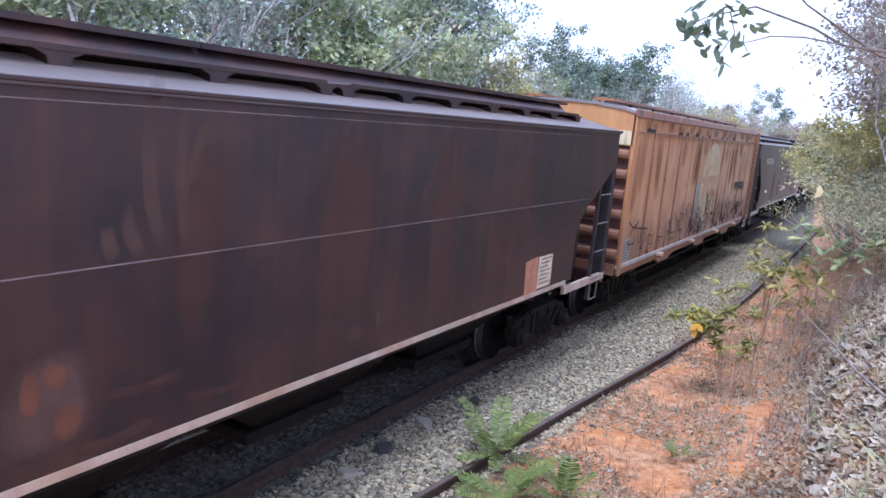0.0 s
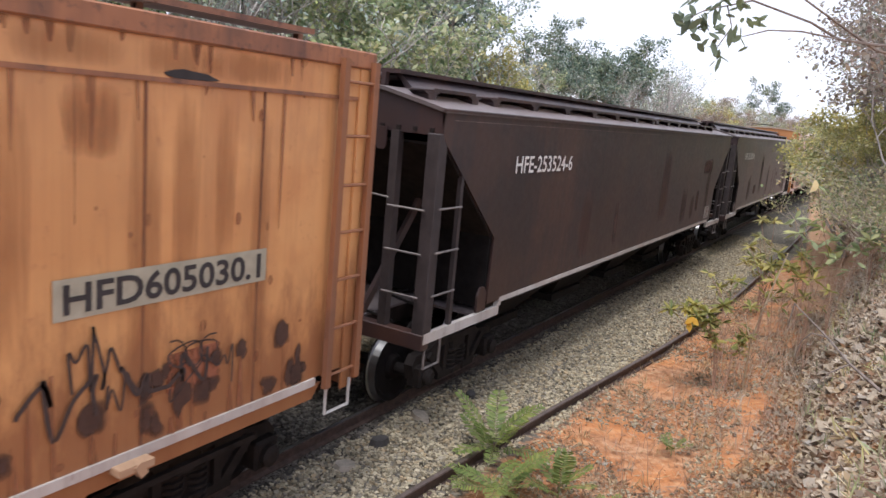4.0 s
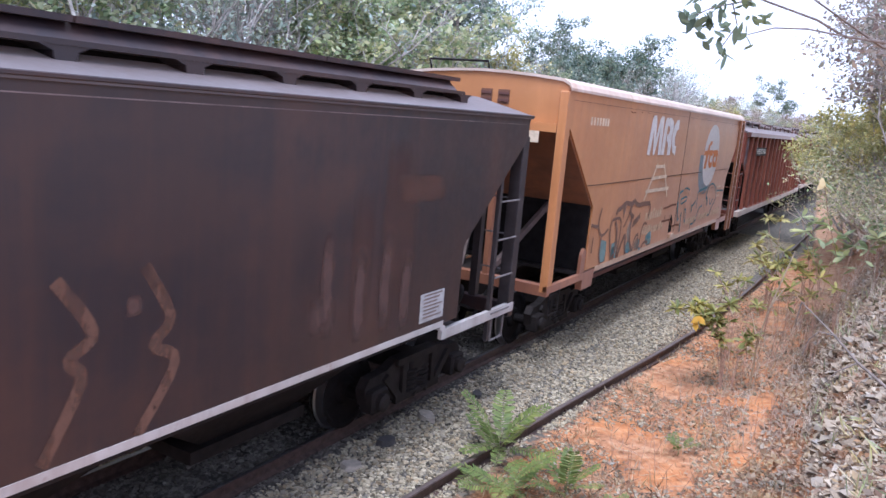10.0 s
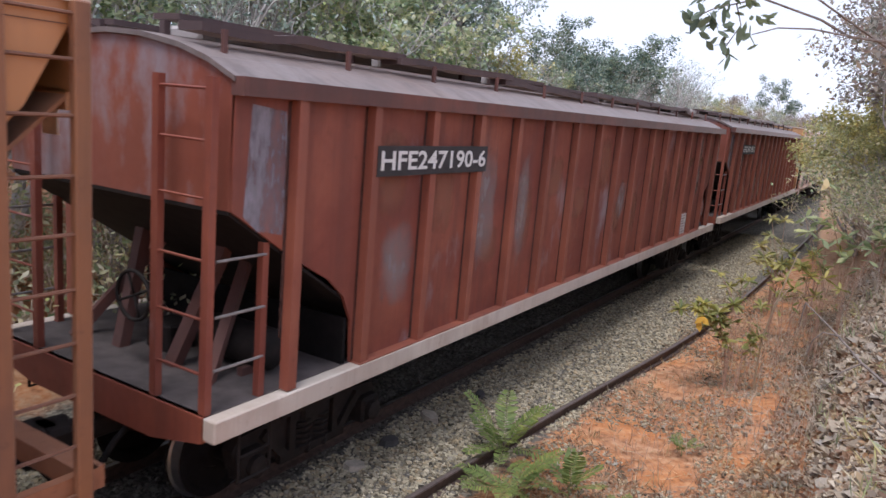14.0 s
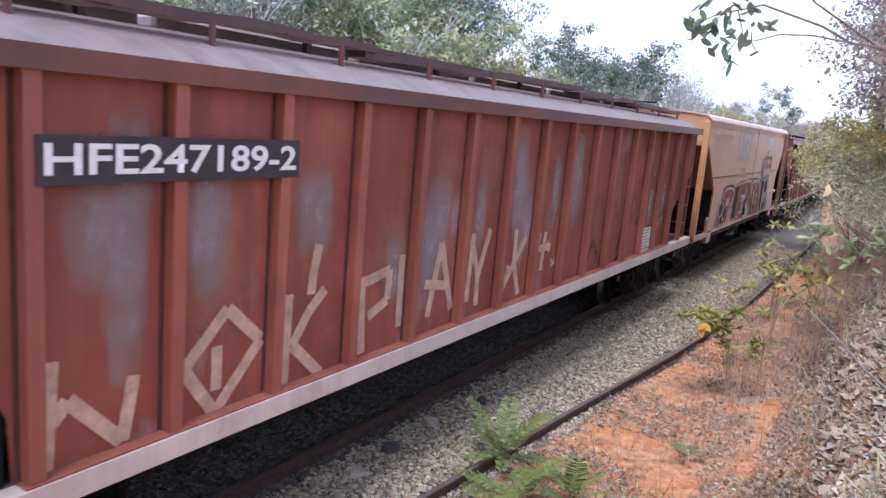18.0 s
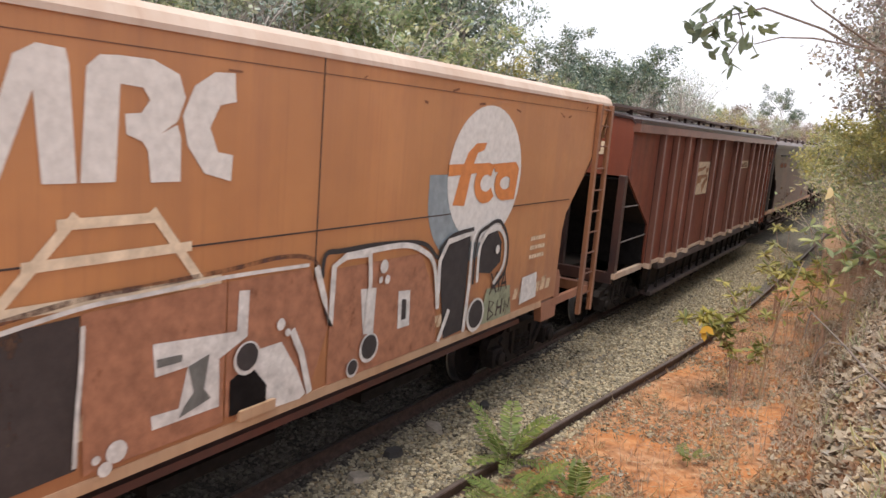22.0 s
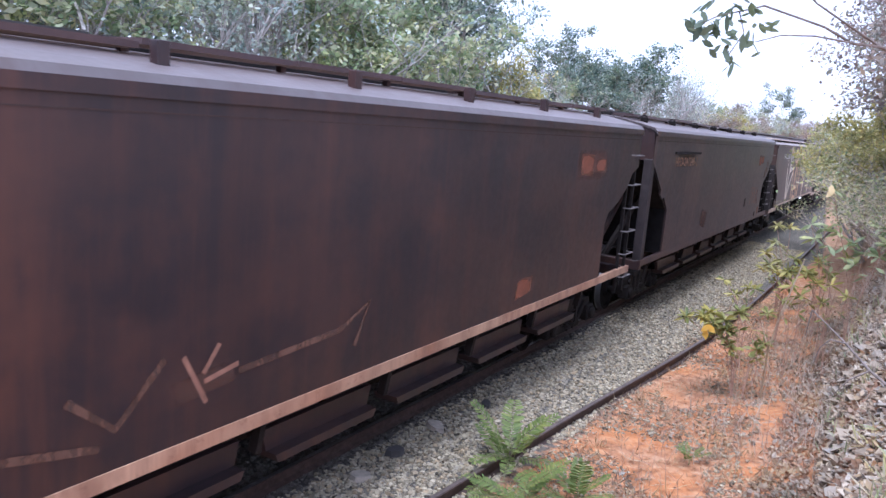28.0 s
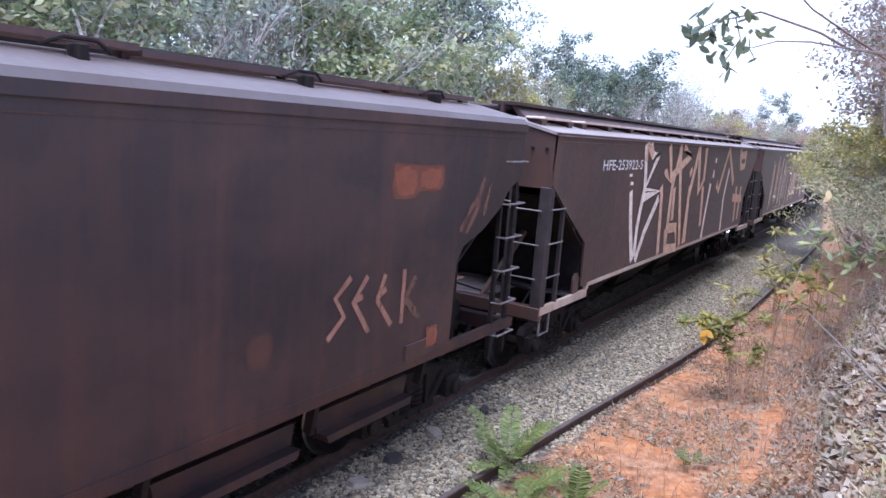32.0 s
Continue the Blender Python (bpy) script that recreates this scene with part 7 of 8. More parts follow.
def ground_material():
    m, n, l, b = material("soil_and_ballast", 0.95)
    g = n.new("ShaderNodeNewGeometry")
    xyz = n.new("ShaderNodeSeparateXYZ")
    l.new(g.outputs["Position"], xyz.inputs[0])
    pos = g.outputs["Position"]
    vor = n.new("ShaderNodeTexVoronoi")
    vor.inputs["Scale"].default_value = 22
    l.new(pos, vor.inputs["Vector"])
    grey = ramp(n, l, vor.outputs["Color"], [(0.1, (0.04, 0.034, 0.028)), (0.5, (0.1, 0.088, 0.07)), (0.9, (0.2, 0.18, 0.145))])
    fine = noise_of(n, l, pos, 7, 6, 0.65)
    big = noise_of(n, l, pos, 1.1, 6, 0.65)
    soil = ramp(n, l, fine, [(0.3, (0.27, 0.098, 0.034)), (0.5, (0.43, 0.172, 0.06)), (0.72, (0.5, 0.25, 0.105))])
    litter = ramp(n, l, fine, [(0.35, (0.15, 0.08, 0.045)), (0.5, (0.32, 0.185, 0.11)), (0.65, (0.44, 0.31, 0.21))])
    soil = mixed(n, l, ramp(n, l, big, [(0.4, (0.05, 0.05, 0.05)), (0.55, (0.6, 0.6, 0.6))]), soil, litter)
    rock = ramp(n, l, noise_of(n, l, pos, 5, 7, 0.7), [(0.3, (0.24, 0.12, 0.065)), (0.55, (0.4, 0.24, 0.14)), (0.75, (0.5, 0.37, 0.26))])

    lean = n.new("ShaderNodeMath")
    lean.operation = "MULTIPLY_ADD"
    l.new(xyz.outputs[1], lean.inputs[0])
    lean.inputs[1].default_value = -0.05
    l.new(xyz.outputs[0], lean.inputs[2])

    def edge(at, width, wob, across=None):
        ad = n.new("ShaderNodeMath")
        ad.operation = "MULTIPLY_ADD"
        l.new(fine, ad.inputs[0])
        ad.inputs[1].default_value = wob
        l.new(across or xyz.outputs[0], ad.inputs[2])
        mr = n.new("ShaderNodeMapRange")
        l.new(ad.outputs[0], mr.inputs[0])
        mr.inputs[1].default_value, mr.inputs[2].default_value = at + wob / 2 - width, at + wob / 2 + width
        return mr.outputs[0]

    c = mixed(n, l, edge(1.9, 0.1, 0.8, lean.outputs[0]), grey, soil)
    slope = n.new("ShaderNodeMath")
    slope.operation = "MULTIPLY_ADD"
    l.new(xyz.outputs[1], slope.inputs[0])
    slope.inputs[1].default_value = 0.08
    l.new(xyz.outputs[0], slope.inputs[2])
    c = mixed(n, l, edge(5.76, 0.08, 0.5, slope.outputs[0]), c, rock)
    left = mixed(n, l, edge(-2.6, 0.3, 0.8), soil, c)
    l.new(left, b.inputs["Base Color"])
    bumped(n, l, b, fine, 0.7, 0.05)
    return m


GROUND = ground_material()


def sheet():
    xs = np.concatenate([np.linspace(-400, -40, 8), np.linspace(-30, -9, 10), np.linspace(-8, -2, 16), np.linspace(-1.8, 1.4, 9), np.linspace(1.5, 7, 70), np.linspace(7.5, 14, 10), np.linspace(20, 60, 5), np.linspace(100, 400, 5)])
    ys = np.concatenate([np.linspace(-400, -40, 8), np.linspace(-30, 2, 20), np.linspace(2.2, 26, 150), np.linspace(27, 70, 50), np.linspace(80, 500, 14)])
    verts = [(x, y, lie(x, y)) for y in ys for x in xs]
    nx = len(xs)
    faces = [(j * nx + i, j * nx + i + 1, (j + 1) * nx + i + 1, (j + 1) * nx + i) for j in range(len(ys) - 1) for i in range(nx - 1)]
    ob = arrays("ground", verts, faces, GROUND, smooth=True)
    tagged(ob, "orange soil, grey ballast and stony banks beside the track", "ground", kind="structure")


sheet()


def rail_profile(bm, path, base, head_w=0.065, h=0.14):
    prof = [(-0.06, 0), (0.06, 0), (0.06, 0.012), (0.012, 0.03), (0.012, h - 0.04), (head_w / 2, h - 0.03), (head_w / 2, h - 0.004), (head_w / 2 - 0.008, h), (-head_w / 2 + 0.008, h), (-head_w / 2, h - 0.004), (-head_w / 2, h - 0.03), (-0.012, h - 0.04), (-0.012, 0.03), (-0.06, 0.012)]
    rows = []
    for i, (x, y, z) in enumerate(path):
        rows.append([bm.verts.new((x + px, y, z + base + pz)) for px, pz in prof])
    for a, b in zip(rows, rows[1:]):
        for k in range(len(prof)):
            bm.faces.new((a[k], a[(k + 1) % len(prof)], b[(k + 1) % len(prof)], b[k]))
    bm.faces.new(rows[0])
    bm.faces.new(rows[-1][::-1])
    bmesh.ops.recalc_face_normals(bm, faces=bm.faces)
    return bm


track = new("railway_track")
tagged(track, "narrow-gauge railway track with rusty rails on old sleepers in ballast", "railway track", kind="structure")
for s in (0.535, -0.535):
    r = part("rail", rail_profile(bmesh.new(), [(s, y, 0) for y in (-220, -60, 0, 60, 260)], -0.14), RAILMAT, track)
    part("rail_head", boxes((s - 0.024, s + 0.024, -220, 260, 0.0005, 0.0015)), RAILTOP, r)
rng = random.Random(8)
for i in range(130):
    y = -4 + i * 0.62 + rng.uniform(-0.04, 0.04)
    bm = boxes((-0.95 + rng.uniform(-0.06, 0.06), 0.8 + rng.uniform(-0.08, 0.22) * (rng.random() < 0.45), -0.1, 0.1, -0.3, -0.158), bevel=0.015)
    ob = part("sleeper", bm, SLEEPER, track)
    ob.matrix_basis = pose(0, y, 0, rng.uniform(-1, 1), 0, rng.uniform(-2, 2))

RAILTOP_OLD = plain("worn_rail_head", (0.12, 0.095, 0.085), 0.5, 0.3, 0.35, 6.0, 0.1)
loose = [(1.55, 1.0), (1.92, 5.75), (1.99, 6.6), (2.08, 7.6), (2.18, 8.7), (2.3, 9.9), (2.44, 11.2), (2.57, 12.5), (2.68, 13.9), (2.78, 16.0), (2.84, 18.5), (2.88, 23.0), (2.9, 40.0)]
ob = part("spare_rail", rail_profile(bmesh.new(), [(x, y, 0) for x, y in loose], -0.22, 0.066, 0.14), RAILMAT, None)
tagged(ob, "rusty spare rail lying on the edge of the ballast", "rail")
bm = bmesh.new()
for (xa, ya), (xb, yb) in zip(loose, loose[1:]):
    bm.faces.new([bm.verts.new(v) for v in ((xa - 0.022, ya, -0.0785), (xa + 0.022, ya, -0.0785), (xb + 0.022, yb, -0.0785), (xb - 0.022, yb, -0.0785))])
bmesh.ops.remove_doubles(bm, verts=bm.verts, dist=0.0005)
part("rail_head", bm, RAILTOP_OLD, ob, "dull brown running surface")
for k in (4, 8):
    x, y = loose[k]
    part("joint_bolt", boxes((x + 0.014, x + 0.036, y - 0.014, y + 0.014, -0.165, -0.137)), RAILMAT, ob)


def bare(x, y):
    """Above nought where the orange soil lies clear of litter."""
    k = 0.7 * noise.noise(Vector((x * 1.2, y * 0.9, 4))) + 0.35 * noise.noise(Vector((x * 3.1, y * 2.7, 9))) - 0.12
    for cx, cy, rx, ry in ((4.62, 9.6, 0.35, 1.3), (3.2, 8.15, 0.5, 0.45), (3.0, 10.8, 0.55, 0.45), (3.6, 15.9, 0.35, 0.9), (4.25, 19.0, 0.3, 1.5)):
        k += 0.75 * math.exp(-((x - cx) / rx) ** 2 - ((y - cy) / ry) ** 2)
    return k


def pebbles(name, label, cat, count, area, size, cols, seed, sink=0.3, flat=0.7, skip=None):
    """Angular stones, each a squashed irregular lump of 8 corners."""
    r = np.random.default_rng(seed)
    x0, x1, y0, y1 = area
    # more stones near, where each can be seen
    u = r.random(count)
    y = y0 + (y1 - y0) * u ** 1.35
    x = x0 + (x1 - x0) * r.random(count)
    if skip:
        keep = np.array([not skip(a, b) for a, b in zip(x, y)])
        x, y = x[keep], y[keep]
    n = len(x)
    z = np.array([lie(a, b) for a, b in zip(x, y)])
    s = size[0] + (size[1] - size[0]) * r.random(n) ** 2
    cube = np.array([(a, b, c) for a in (-1, 1) for b in (-1, 1) for c in (-1, 1)], float) * 0.5
    v = cube[None] * (0.55 + 0.7 * r.random((n, 8, 3)))
    v *= np.stack([np.ones(n), 0.6 + 0.5 * r.random(n), flat * (0.6 + 0.6 * r.random(n))], 1)[:, None]
    ang, tilt = r.random(n) * math.tau, r.normal(0, 0.45, n)
    ca, sa, ct, st = np.cos(ang), np.sin(ang), np.cos(tilt), np.sin(tilt)
    X, Y, Z = v[..., 0], v[..., 1], v[..., 2]
    Y, Z = Y * ct[:, None] - Z * st[:, None], Y * st[:, None] + Z * ct[:, None]
    X, Y = X * ca[:, None] - Y * sa[:, None], X * sa[:, None] + Y * ca[:, None]
    P = np.stack([X, Y, Z], -1) * s[:, None, None] + np.stack([x, y, z + s * (0.5 - sink) * flat], 1)[:, None]
    F = np.array(((0, 1, 3, 2), (4, 6, 7, 5), (0, 4, 5, 1), (2, 3, 7, 6), (0, 2, 6, 4), (1, 5, 7, 3)))
    faces = (F[None] + (np.arange(n) * 8)[:, None, None]).reshape(-1, 4)
    return P.reshape(-1, 3), faces


def stuff(name, label, cat, data, mat):
    ob = arrays(name, data[0], data[1], mat)
    tagged(ob, label, cat, kind="stuff")
    return ob


BALLAST = stones("ballast_stone", [(0.0552, 0.0466, 0.0335), (0.35, 0.304, 0.207), (0.478, 0.418, 0.292), (0.202, 0.167, 0.113), (0.534, 0.466, 0.335), (0.11, 0.088, 0.0585), (0.432, 0.334, 0.203), (0.304, 0.264, 0.187), (0.276, 0.246, 0.195)])
ROCK = stones("bank_stone", [(0.0931, 0.0655, 0.0444), (0.344, 0.262, 0.178), (0.465, 0.376, 0.266), (0.223, 0.149, 0.0969), (0.4, 0.306, 0.21), (0.54, 0.454, 0.347), (0.335, 0.306, 0.275)])
# dark stone colours carry the shade under the train
BALLAST_SHADED = stones("shaded_ballast_stone", [(0.0294, 0.0252, 0.0231), (0.084, 0.0714, 0.0609), (0.158, 0.139, 0.118), (0.0462, 0.0399, 0.0336), (0.21, 0.189, 0.158), (0.0378, 0.0315, 0.0273)])
stuff("oily_ballast", "ballast between the rails, coloured dark for the shade under the train", "gravel", pebbles("", "", "", 30000, (-0.8, 0.78, 2.0, 30.0), (0.02, 0.054), None, 4), BALLAST_SHADED)
stuff("ballast", "grey crushed stone ballast under and beside the rails", "gravel", pebbles("", "", "", 120000, (-1.5, 2.75, 2.0, 30.0), (0.02, 0.054), None, 1, skip=lambda a, b: abs(a) < 0.7 + 0.08 * noise.noise(Vector((3 * a, 3 * b, 1))) or a > 1.95 + 0.045 * min(b, 16) - 0.1 + 0.2 * noise.noise(Vector((a, b, 0)))), BALLAST)
stuff("scattered_stones", "small grey stones scattered on the orange soil", "gravel", pebbles("", "", "", 11000, (2.2, 4.9, 3.5, 20.0), (0.016, 0.05), None, 2, skip=lambda a, b: bare(a, b) > 0.1), BALLAST)
stuff("bank_stones", "broken pale stones and slabs on the bank", "stones", pebbles("", "", "", 46000, (4.6, 6.0, 3.0, 17.0), (0.018, 0.12), None, 3, 0.35, 0.22, lambda a, b: a < 5.62 - 0.07 * b or noise.noise(Vector((a * 1.7, b * 1.3, 7))) < -0.22), ROCK)


SLABS = stones("bank_slab", [(0.22, 0.171, 0.12), (0.323, 0.26, 0.19), (0.397, 0.328, 0.247), (0.294, 0.253, 0.209), (0.367, 0.287, 0.196)])
stuff("bank_slabs", "flat broken slabs of pale stone lying on the bank", "stones", pebbles("", "", "", 1900, (4.9, 6.1, 2.6, 12.0), (0.07, 0.24), None, 13, 0.3, 0.12, lambda a, b: a < 5.7 - 0.07 * b or noise.noise(Vector((a * 1.3, b * 1.1, 3))) < -0.25), SLABS)


stuff("ballast_behind", "grey crushed stone ballast further along the track", "gravel", pebbles("", "", "", 16000, (-1.5, 1.95, -8.0, 2.0), (0.025, 0.06), None, 21, skip=lambda a, b: abs(a) < 0.6), BALLAST)
stuff("bank_rubble", "small broken stones strewn over the top of the bank", "stones", pebbles("", "", "", 9000, (5.9, 9.5, -4.0, 17.0), (0.02, 0.12), None, 22, 0.35, 0.25), ROCK)


def slab_stone(x, y, w, d, h, mat, seed, name="flat_stone", label="flat grey stone slab lying in the ballast"):
    r = random.Random(seed)
    bm = bmesh.new()
    pts = [(w * (0.8 + 0.3 * r.random()) * math.cos(a) / 2, d * (0.8 + 0.3 * r.random()) * math.sin(a) / 2) for a in np.arange(0, math.tau, math.tau / 7)]
    a = [bm.verts.new((px, py, 0)) for px, py in pts]
    b = [bm.verts.new((px * 0.85, py * 0.85, h)) for px, py in pts]
    bm.faces.new(b)
    bm.faces.new(a[::-1])
    for i in range(7):
        bm.faces.new((a[i], a[(i + 1) % 7], b[(i + 1) % 7], b[i]))
    ob = part(name, bm, mat, None)
    ob.matrix_basis = pose(x, y, lie(x, y) - 0.01, r.uniform(-4, 4), r.uniform(-4, 4), r.uniform(0, 360))
    tagged(ob, label, "stone", name + "s")


SLATE = plain("dark_slate", (0.05, 0.046, 0.045), 0.7, 0.0, 0.3, 9.0, 0.3)
PALE = plain("pale_stone", (0.33, 0.285, 0.23), 0.85, 0.0, 0.3, 9.0, 0.3)
slab_stone(1.02, 6.35, 0.3, 0.2, 0.09, SLATE, 1, label="dark slate lump lying in the ballast")
slab_stone(0.98, 7.25, 0.32, 0.22, 0.07, PALE, 2)
slab_stone(1.05, 5.7, 0.3, 0.24, 0.06, PALE, 3)
slab_stone(1.1, 8.3, 0.24, 0.16, 0.07, SLATE, 4, label="dark slate lump lying in the ballast")
for i, (x, y) in enumerate(((5.15, 8.6), (5.0, 10.6), (5.25, 7.2), (4.95, 13.0), (5.1, 11.6), (5.2, 9.6), (5.3, 8.0), (5.35, 9.0))):
    slab_stone(x, y, 0.22, 0.15, 0.05, PALE, 11 + i, "boulder", "pale broken boulder on the bank")

# ---- plants ----
BARK = plain("grey_bark", (0.36, 0.33, 0.31), 0.9, 0.0, 0.45, 12.0, 0.5)
STEMGREEN = plain("green_stem", (0.16, 0.17, 0.07), 0.8, 0.0, 0.3)
DEADWOOD = plain("dead_wood", (0.17, 0.135, 0.115), 0.9, 0.0, 0.4, 12.0, 0.4)
TWIG = plain("dry_twig", (0.5, 0.42, 0.34), 0.9, 0.0, 0.4, 12.0, 0.2)
TWIG_RED = plain("reddish_twig", (0.4, 0.25, 0.18), 0.9, 0.0, 0.4, 12.0, 0.2)
LEAF_DEEP = leafy("deep_green_leaf", [(0.065, 0.111, 0.091), (0.156, 0.221, 0.169), (0.338, 0.403, 0.338), (0.104, 0.156, 0.117), (0.26, 0.26, 0.208)])
LEAF_GREY = leafy("grey_green_leaf", [(0.163, 0.213, 0.175), (0.338, 0.413, 0.35), (0.562, 0.625, 0.562), (0.225, 0.263, 0.225)])
LEAF_YELLOW = leafy("yellow_green_leaf", [(0.34, 0.34, 0.14), (0.55, 0.49, 0.19), (0.26, 0.28, 0.13), (0.58, 0.48, 0.25)])
LEAF_DRY = leafy("dry_leaf", [(0.36, 0.28, 0.2), (0.48, 0.4, 0.31), (0.2, 0.12, 0.08), (0.34, 0.21, 0.14), (0.56, 0.49, 0.39)])
LEAF_MIX = leafy("mixed_leaf", [(0.216, 0.284, 0.149), (0.459, 0.472, 0.243), (0.567, 0.472, 0.338), (0.297, 0.324, 0.176)])
LEAF_WOOD = leafy("woodland_leaf", [(0.15, 0.213, 0.112), (0.35, 0.425, 0.213), (0.55, 0.525, 0.35), (0.213, 0.275, 0.15)])
LEAF_FRESH = leafy("fresh_green_leaf", [(0.0975, 0.146, 0.038), (0.208, 0.258, 0.0712), (0.13, 0.19, 0.0522), (0.286, 0.314, 0.095)], clump=0.4)
LEAF_BROAD = leafy("broad_green_leaf", [(0.19, 0.235, 0.11), (0.32, 0.37, 0.18), (0.46, 0.49, 0.29), (0.25, 0.3, 0.15)])
LEAF_TUFT = leafy("tuft_leaf", [(0.11, 0.145, 0.05), (0.29, 0.29, 0.08), (0.46, 0.4, 0.13), (0.2, 0.2, 0.06), (0.36, 0.33, 0.1)])
LEAF_BROWNISH = leafy("brownish_leaf", [(0.23, 0.161, 0.138), (0.345, 0.265, 0.23), (0.184, 0.184, 0.138), (0.414, 0.356, 0.31)])
LEAF_ORANGE = leafy("yellow_leaf", [(0.62, 0.33, 0.025), (0.66, 0.4, 0.06)], clump=0.0)
LEAF_PALE = leafy("pale_yellow_leaf", [(0.78, 0.6, 0.3), (0.8, 0.66, 0.38)], clump=0.0)
STRAWSTEM = plain("straw_stem", (0.5, 0.4, 0.28), 0.9, 0.0, 0.25, 12.0, 0.1)
STRAW_DARK = leafy("brown_twigs", [(0.175, 0.102, 0.0633), (0.425, 0.288, 0.184), (0.1, 0.054, 0.0345), (0.625, 0.48, 0.333)])
STRAW = leafy("straw", [(0.38, 0.29, 0.18), (0.5, 0.4, 0.27), (0.3, 0.2, 0.13)])


def leaf_cloud(r, centres, spread, per, size, droop=0.2, long=2.0, round_leaf=False):
    """Many pointed leaves round the given centres."""
    c = np.repeat(np.array(centres, float), per, 0)
    n = len(c)
    p = c + r.normal(0, 1, (n, 3)) * np.array(spread) 
    s = size * (0.6 + 0.8 * r.random(n))
    a, t = r.random(n) * math.tau, r.normal(-droop, 0.55, n)
    d = np.stack([np.cos(a) * np.cos(t), np.sin(a) * np.cos(t), np.sin(t)], 1)
    u = np.cross(d, r.normal(0, 1, (n, 3)) * 0.6 + np.array((0, 0, 1)))
    u /= np.linalg.norm(u, axis=1)[:, None] + 1e-9
    w = (s / long)[:, None]
    L = s[:, None]
    if round_leaf:
        v = np.stack([p, p + d * L * 0.3 + u * w * 0.45, p + d * L * 0.7 + u * w * 0.42, p + d * L, p + d * L * 0.7 - u * w * 0.42, p + d * L * 0.3 - u * w * 0.45], 1)
        f = np.arange(n * 6).reshape(n, 6)
    else:
        v = np.stack([p, p + d * L * 0.5 + u * w * 0.5, p + d * L, p + d * L * 0.5 - u * w * 0.5], 1)
        f = np.arange(n * 4).reshape(n, 4)
    return v.reshape(-1, 3), f


def limbs(bm, rng, start, direction, length, radius, depth, tips, spread=0.7, n=5, split=3, up=0.15, drop=0.62):
    """Forking, slightly crooked branches; collects the ends."""
    p, d = Vector(start), Vector(direction).normalized()
    pts = [p.copy()]
    k = 4
    for i in range(k):
        d = (d + Vector((rng.gauss(0, 0.13), rng.gauss(0, 0.13), rng.gauss(up * 0.4, 0.1)))).normalized()
        p = p + d * length / k
        pts.append(p.copy())
    tube(bm, pts, radius, n, radius * 0.55)
    if depth == 0:
        tips.extend([pts[-1], pts[-2]])
        return
    if depth == 1:
        tips.append(pts[-1])
    for i in range(split):
        q = pts[rng.randint(2, k)] if i else pts[-1]
        nd = (d + Vector((rng.gauss(0, spread), rng.gauss(0, spread), rng.gauss(up, spread * 0.6)))).normalized()
        limbs(bm, rng, q, nd, length * drop * rng.uniform(0.8, 1.2), radius * 0.52, depth - 1, tips, spread, max(3, n - 1), split, up, drop)


def tree(name, label, seed, height, leaf_mat, per=24, size=0.13, spread=0.3, depth=3, split=3, trunk_r=0.09, stems=1, lean=0.1, bark=None, first=0.42, wide=0.7):
    rng = random.Random(seed)
    root = new(name)
    tagged(root, label, "tree" if height > 3 else "shrub", "trees and scrub along the track")
    tips, bm = [], bmesh.new()
    for i in range(stems):
        d = (rng.gauss(0, lean * (1 + stems * 0.25)), rng.gauss(0, lean * (1 + stems * 0.25)), 1)
        limbs(bm, rng, (rng.uniform(-0.1, 0.1) * stems, rng.uniform(-0.1, 0.1) * stems, -0.15), d, height * first, trunk_r, depth, tips, wide, 6, split)
    part("trunk", bm, bark or BARK, root)
    if leaf_mat:
        r = np.random.default_rng(seed)
        # sprays of uneven size, some twigs bare
        sel = [tuple(t + Vector(r.normal(0, 0.06, 3))) for t in tips for k in range(int(r.choice((0, 1, 1, 2, 3))))]
        v, f = leaf_cloud(r, sel, (spread * 0.8, spread * 0.8, spread * 0.5), max(2, int(per * 0.42)), size * 1.4)
        arrays("crown", v, f, leaf_mat, root)
    return root


def plant(root, x, y, turn, s=1.0, dz=0.0):
    root.matrix_basis = pose(x, y, lie(x, y) + dz, 0, 0, turn) @ Matrix.Diagonal((s, s, s, 1))


KINDS = [
    tree("broadleaf_tree", "grey-green broadleaf tree in the dry woodland", 31, 7.0, LEAF_DEEP, 34, 0.1, 0.17, 4, 3, 0.1, 2),
    tree("woodland_tree", "pale grey-green thin-crowned tree in the dry woodland", 32, 7.5, LEAF_GREY, 22, 0.09, 0.18, 4, 3, 0.09, 2),
    tree("yellowing_tree", "yellow-green bushy tree behind the track", 33, 5.2, LEAF_YELLOW, 32, 0.09, 0.17, 4, 3, 0.08, 3),
    tree("bare_tree", "leafless grey tree with fine twigs", 34, 6.5, LEAF_GREY, 4, 0.07, 0.16, 4, 3, 0.1, 3, wide=0.5),
    tree("mixed_tree", "half-dry tree with mixed green and brown leaves", 35, 6.6, LEAF_WOOD, 24, 0.09, 0.18, 4, 3, 0.09, 2),
    tree("brush_bush", "half-dry tangled bush with pale twigs", 36, 2.6, LEAF_MIX, 8, 0.06, 0.22, 3, 3, 0.026, 6, 0.3, TWIG),
    tree("slender_tree", "slender green tree with an open crown", 37, 8.5, LEAF_DEEP, 32, 0.1, 0.18, 4, 3, 0.08, 1, wide=0.4),
    tree("twiggy_tree", "brownish tree with fine twigs and few small leaves", 38, 5.0, LEAF_BROWNISH, 26, 0.065, 0.2, 4, 3, 0.045, 3, 0.2),
]
TALL = [max((o.matrix_basis @ Vector(c)).z for o in k.children for c in o.bound_box) for k in KINDS]
first_use = set()


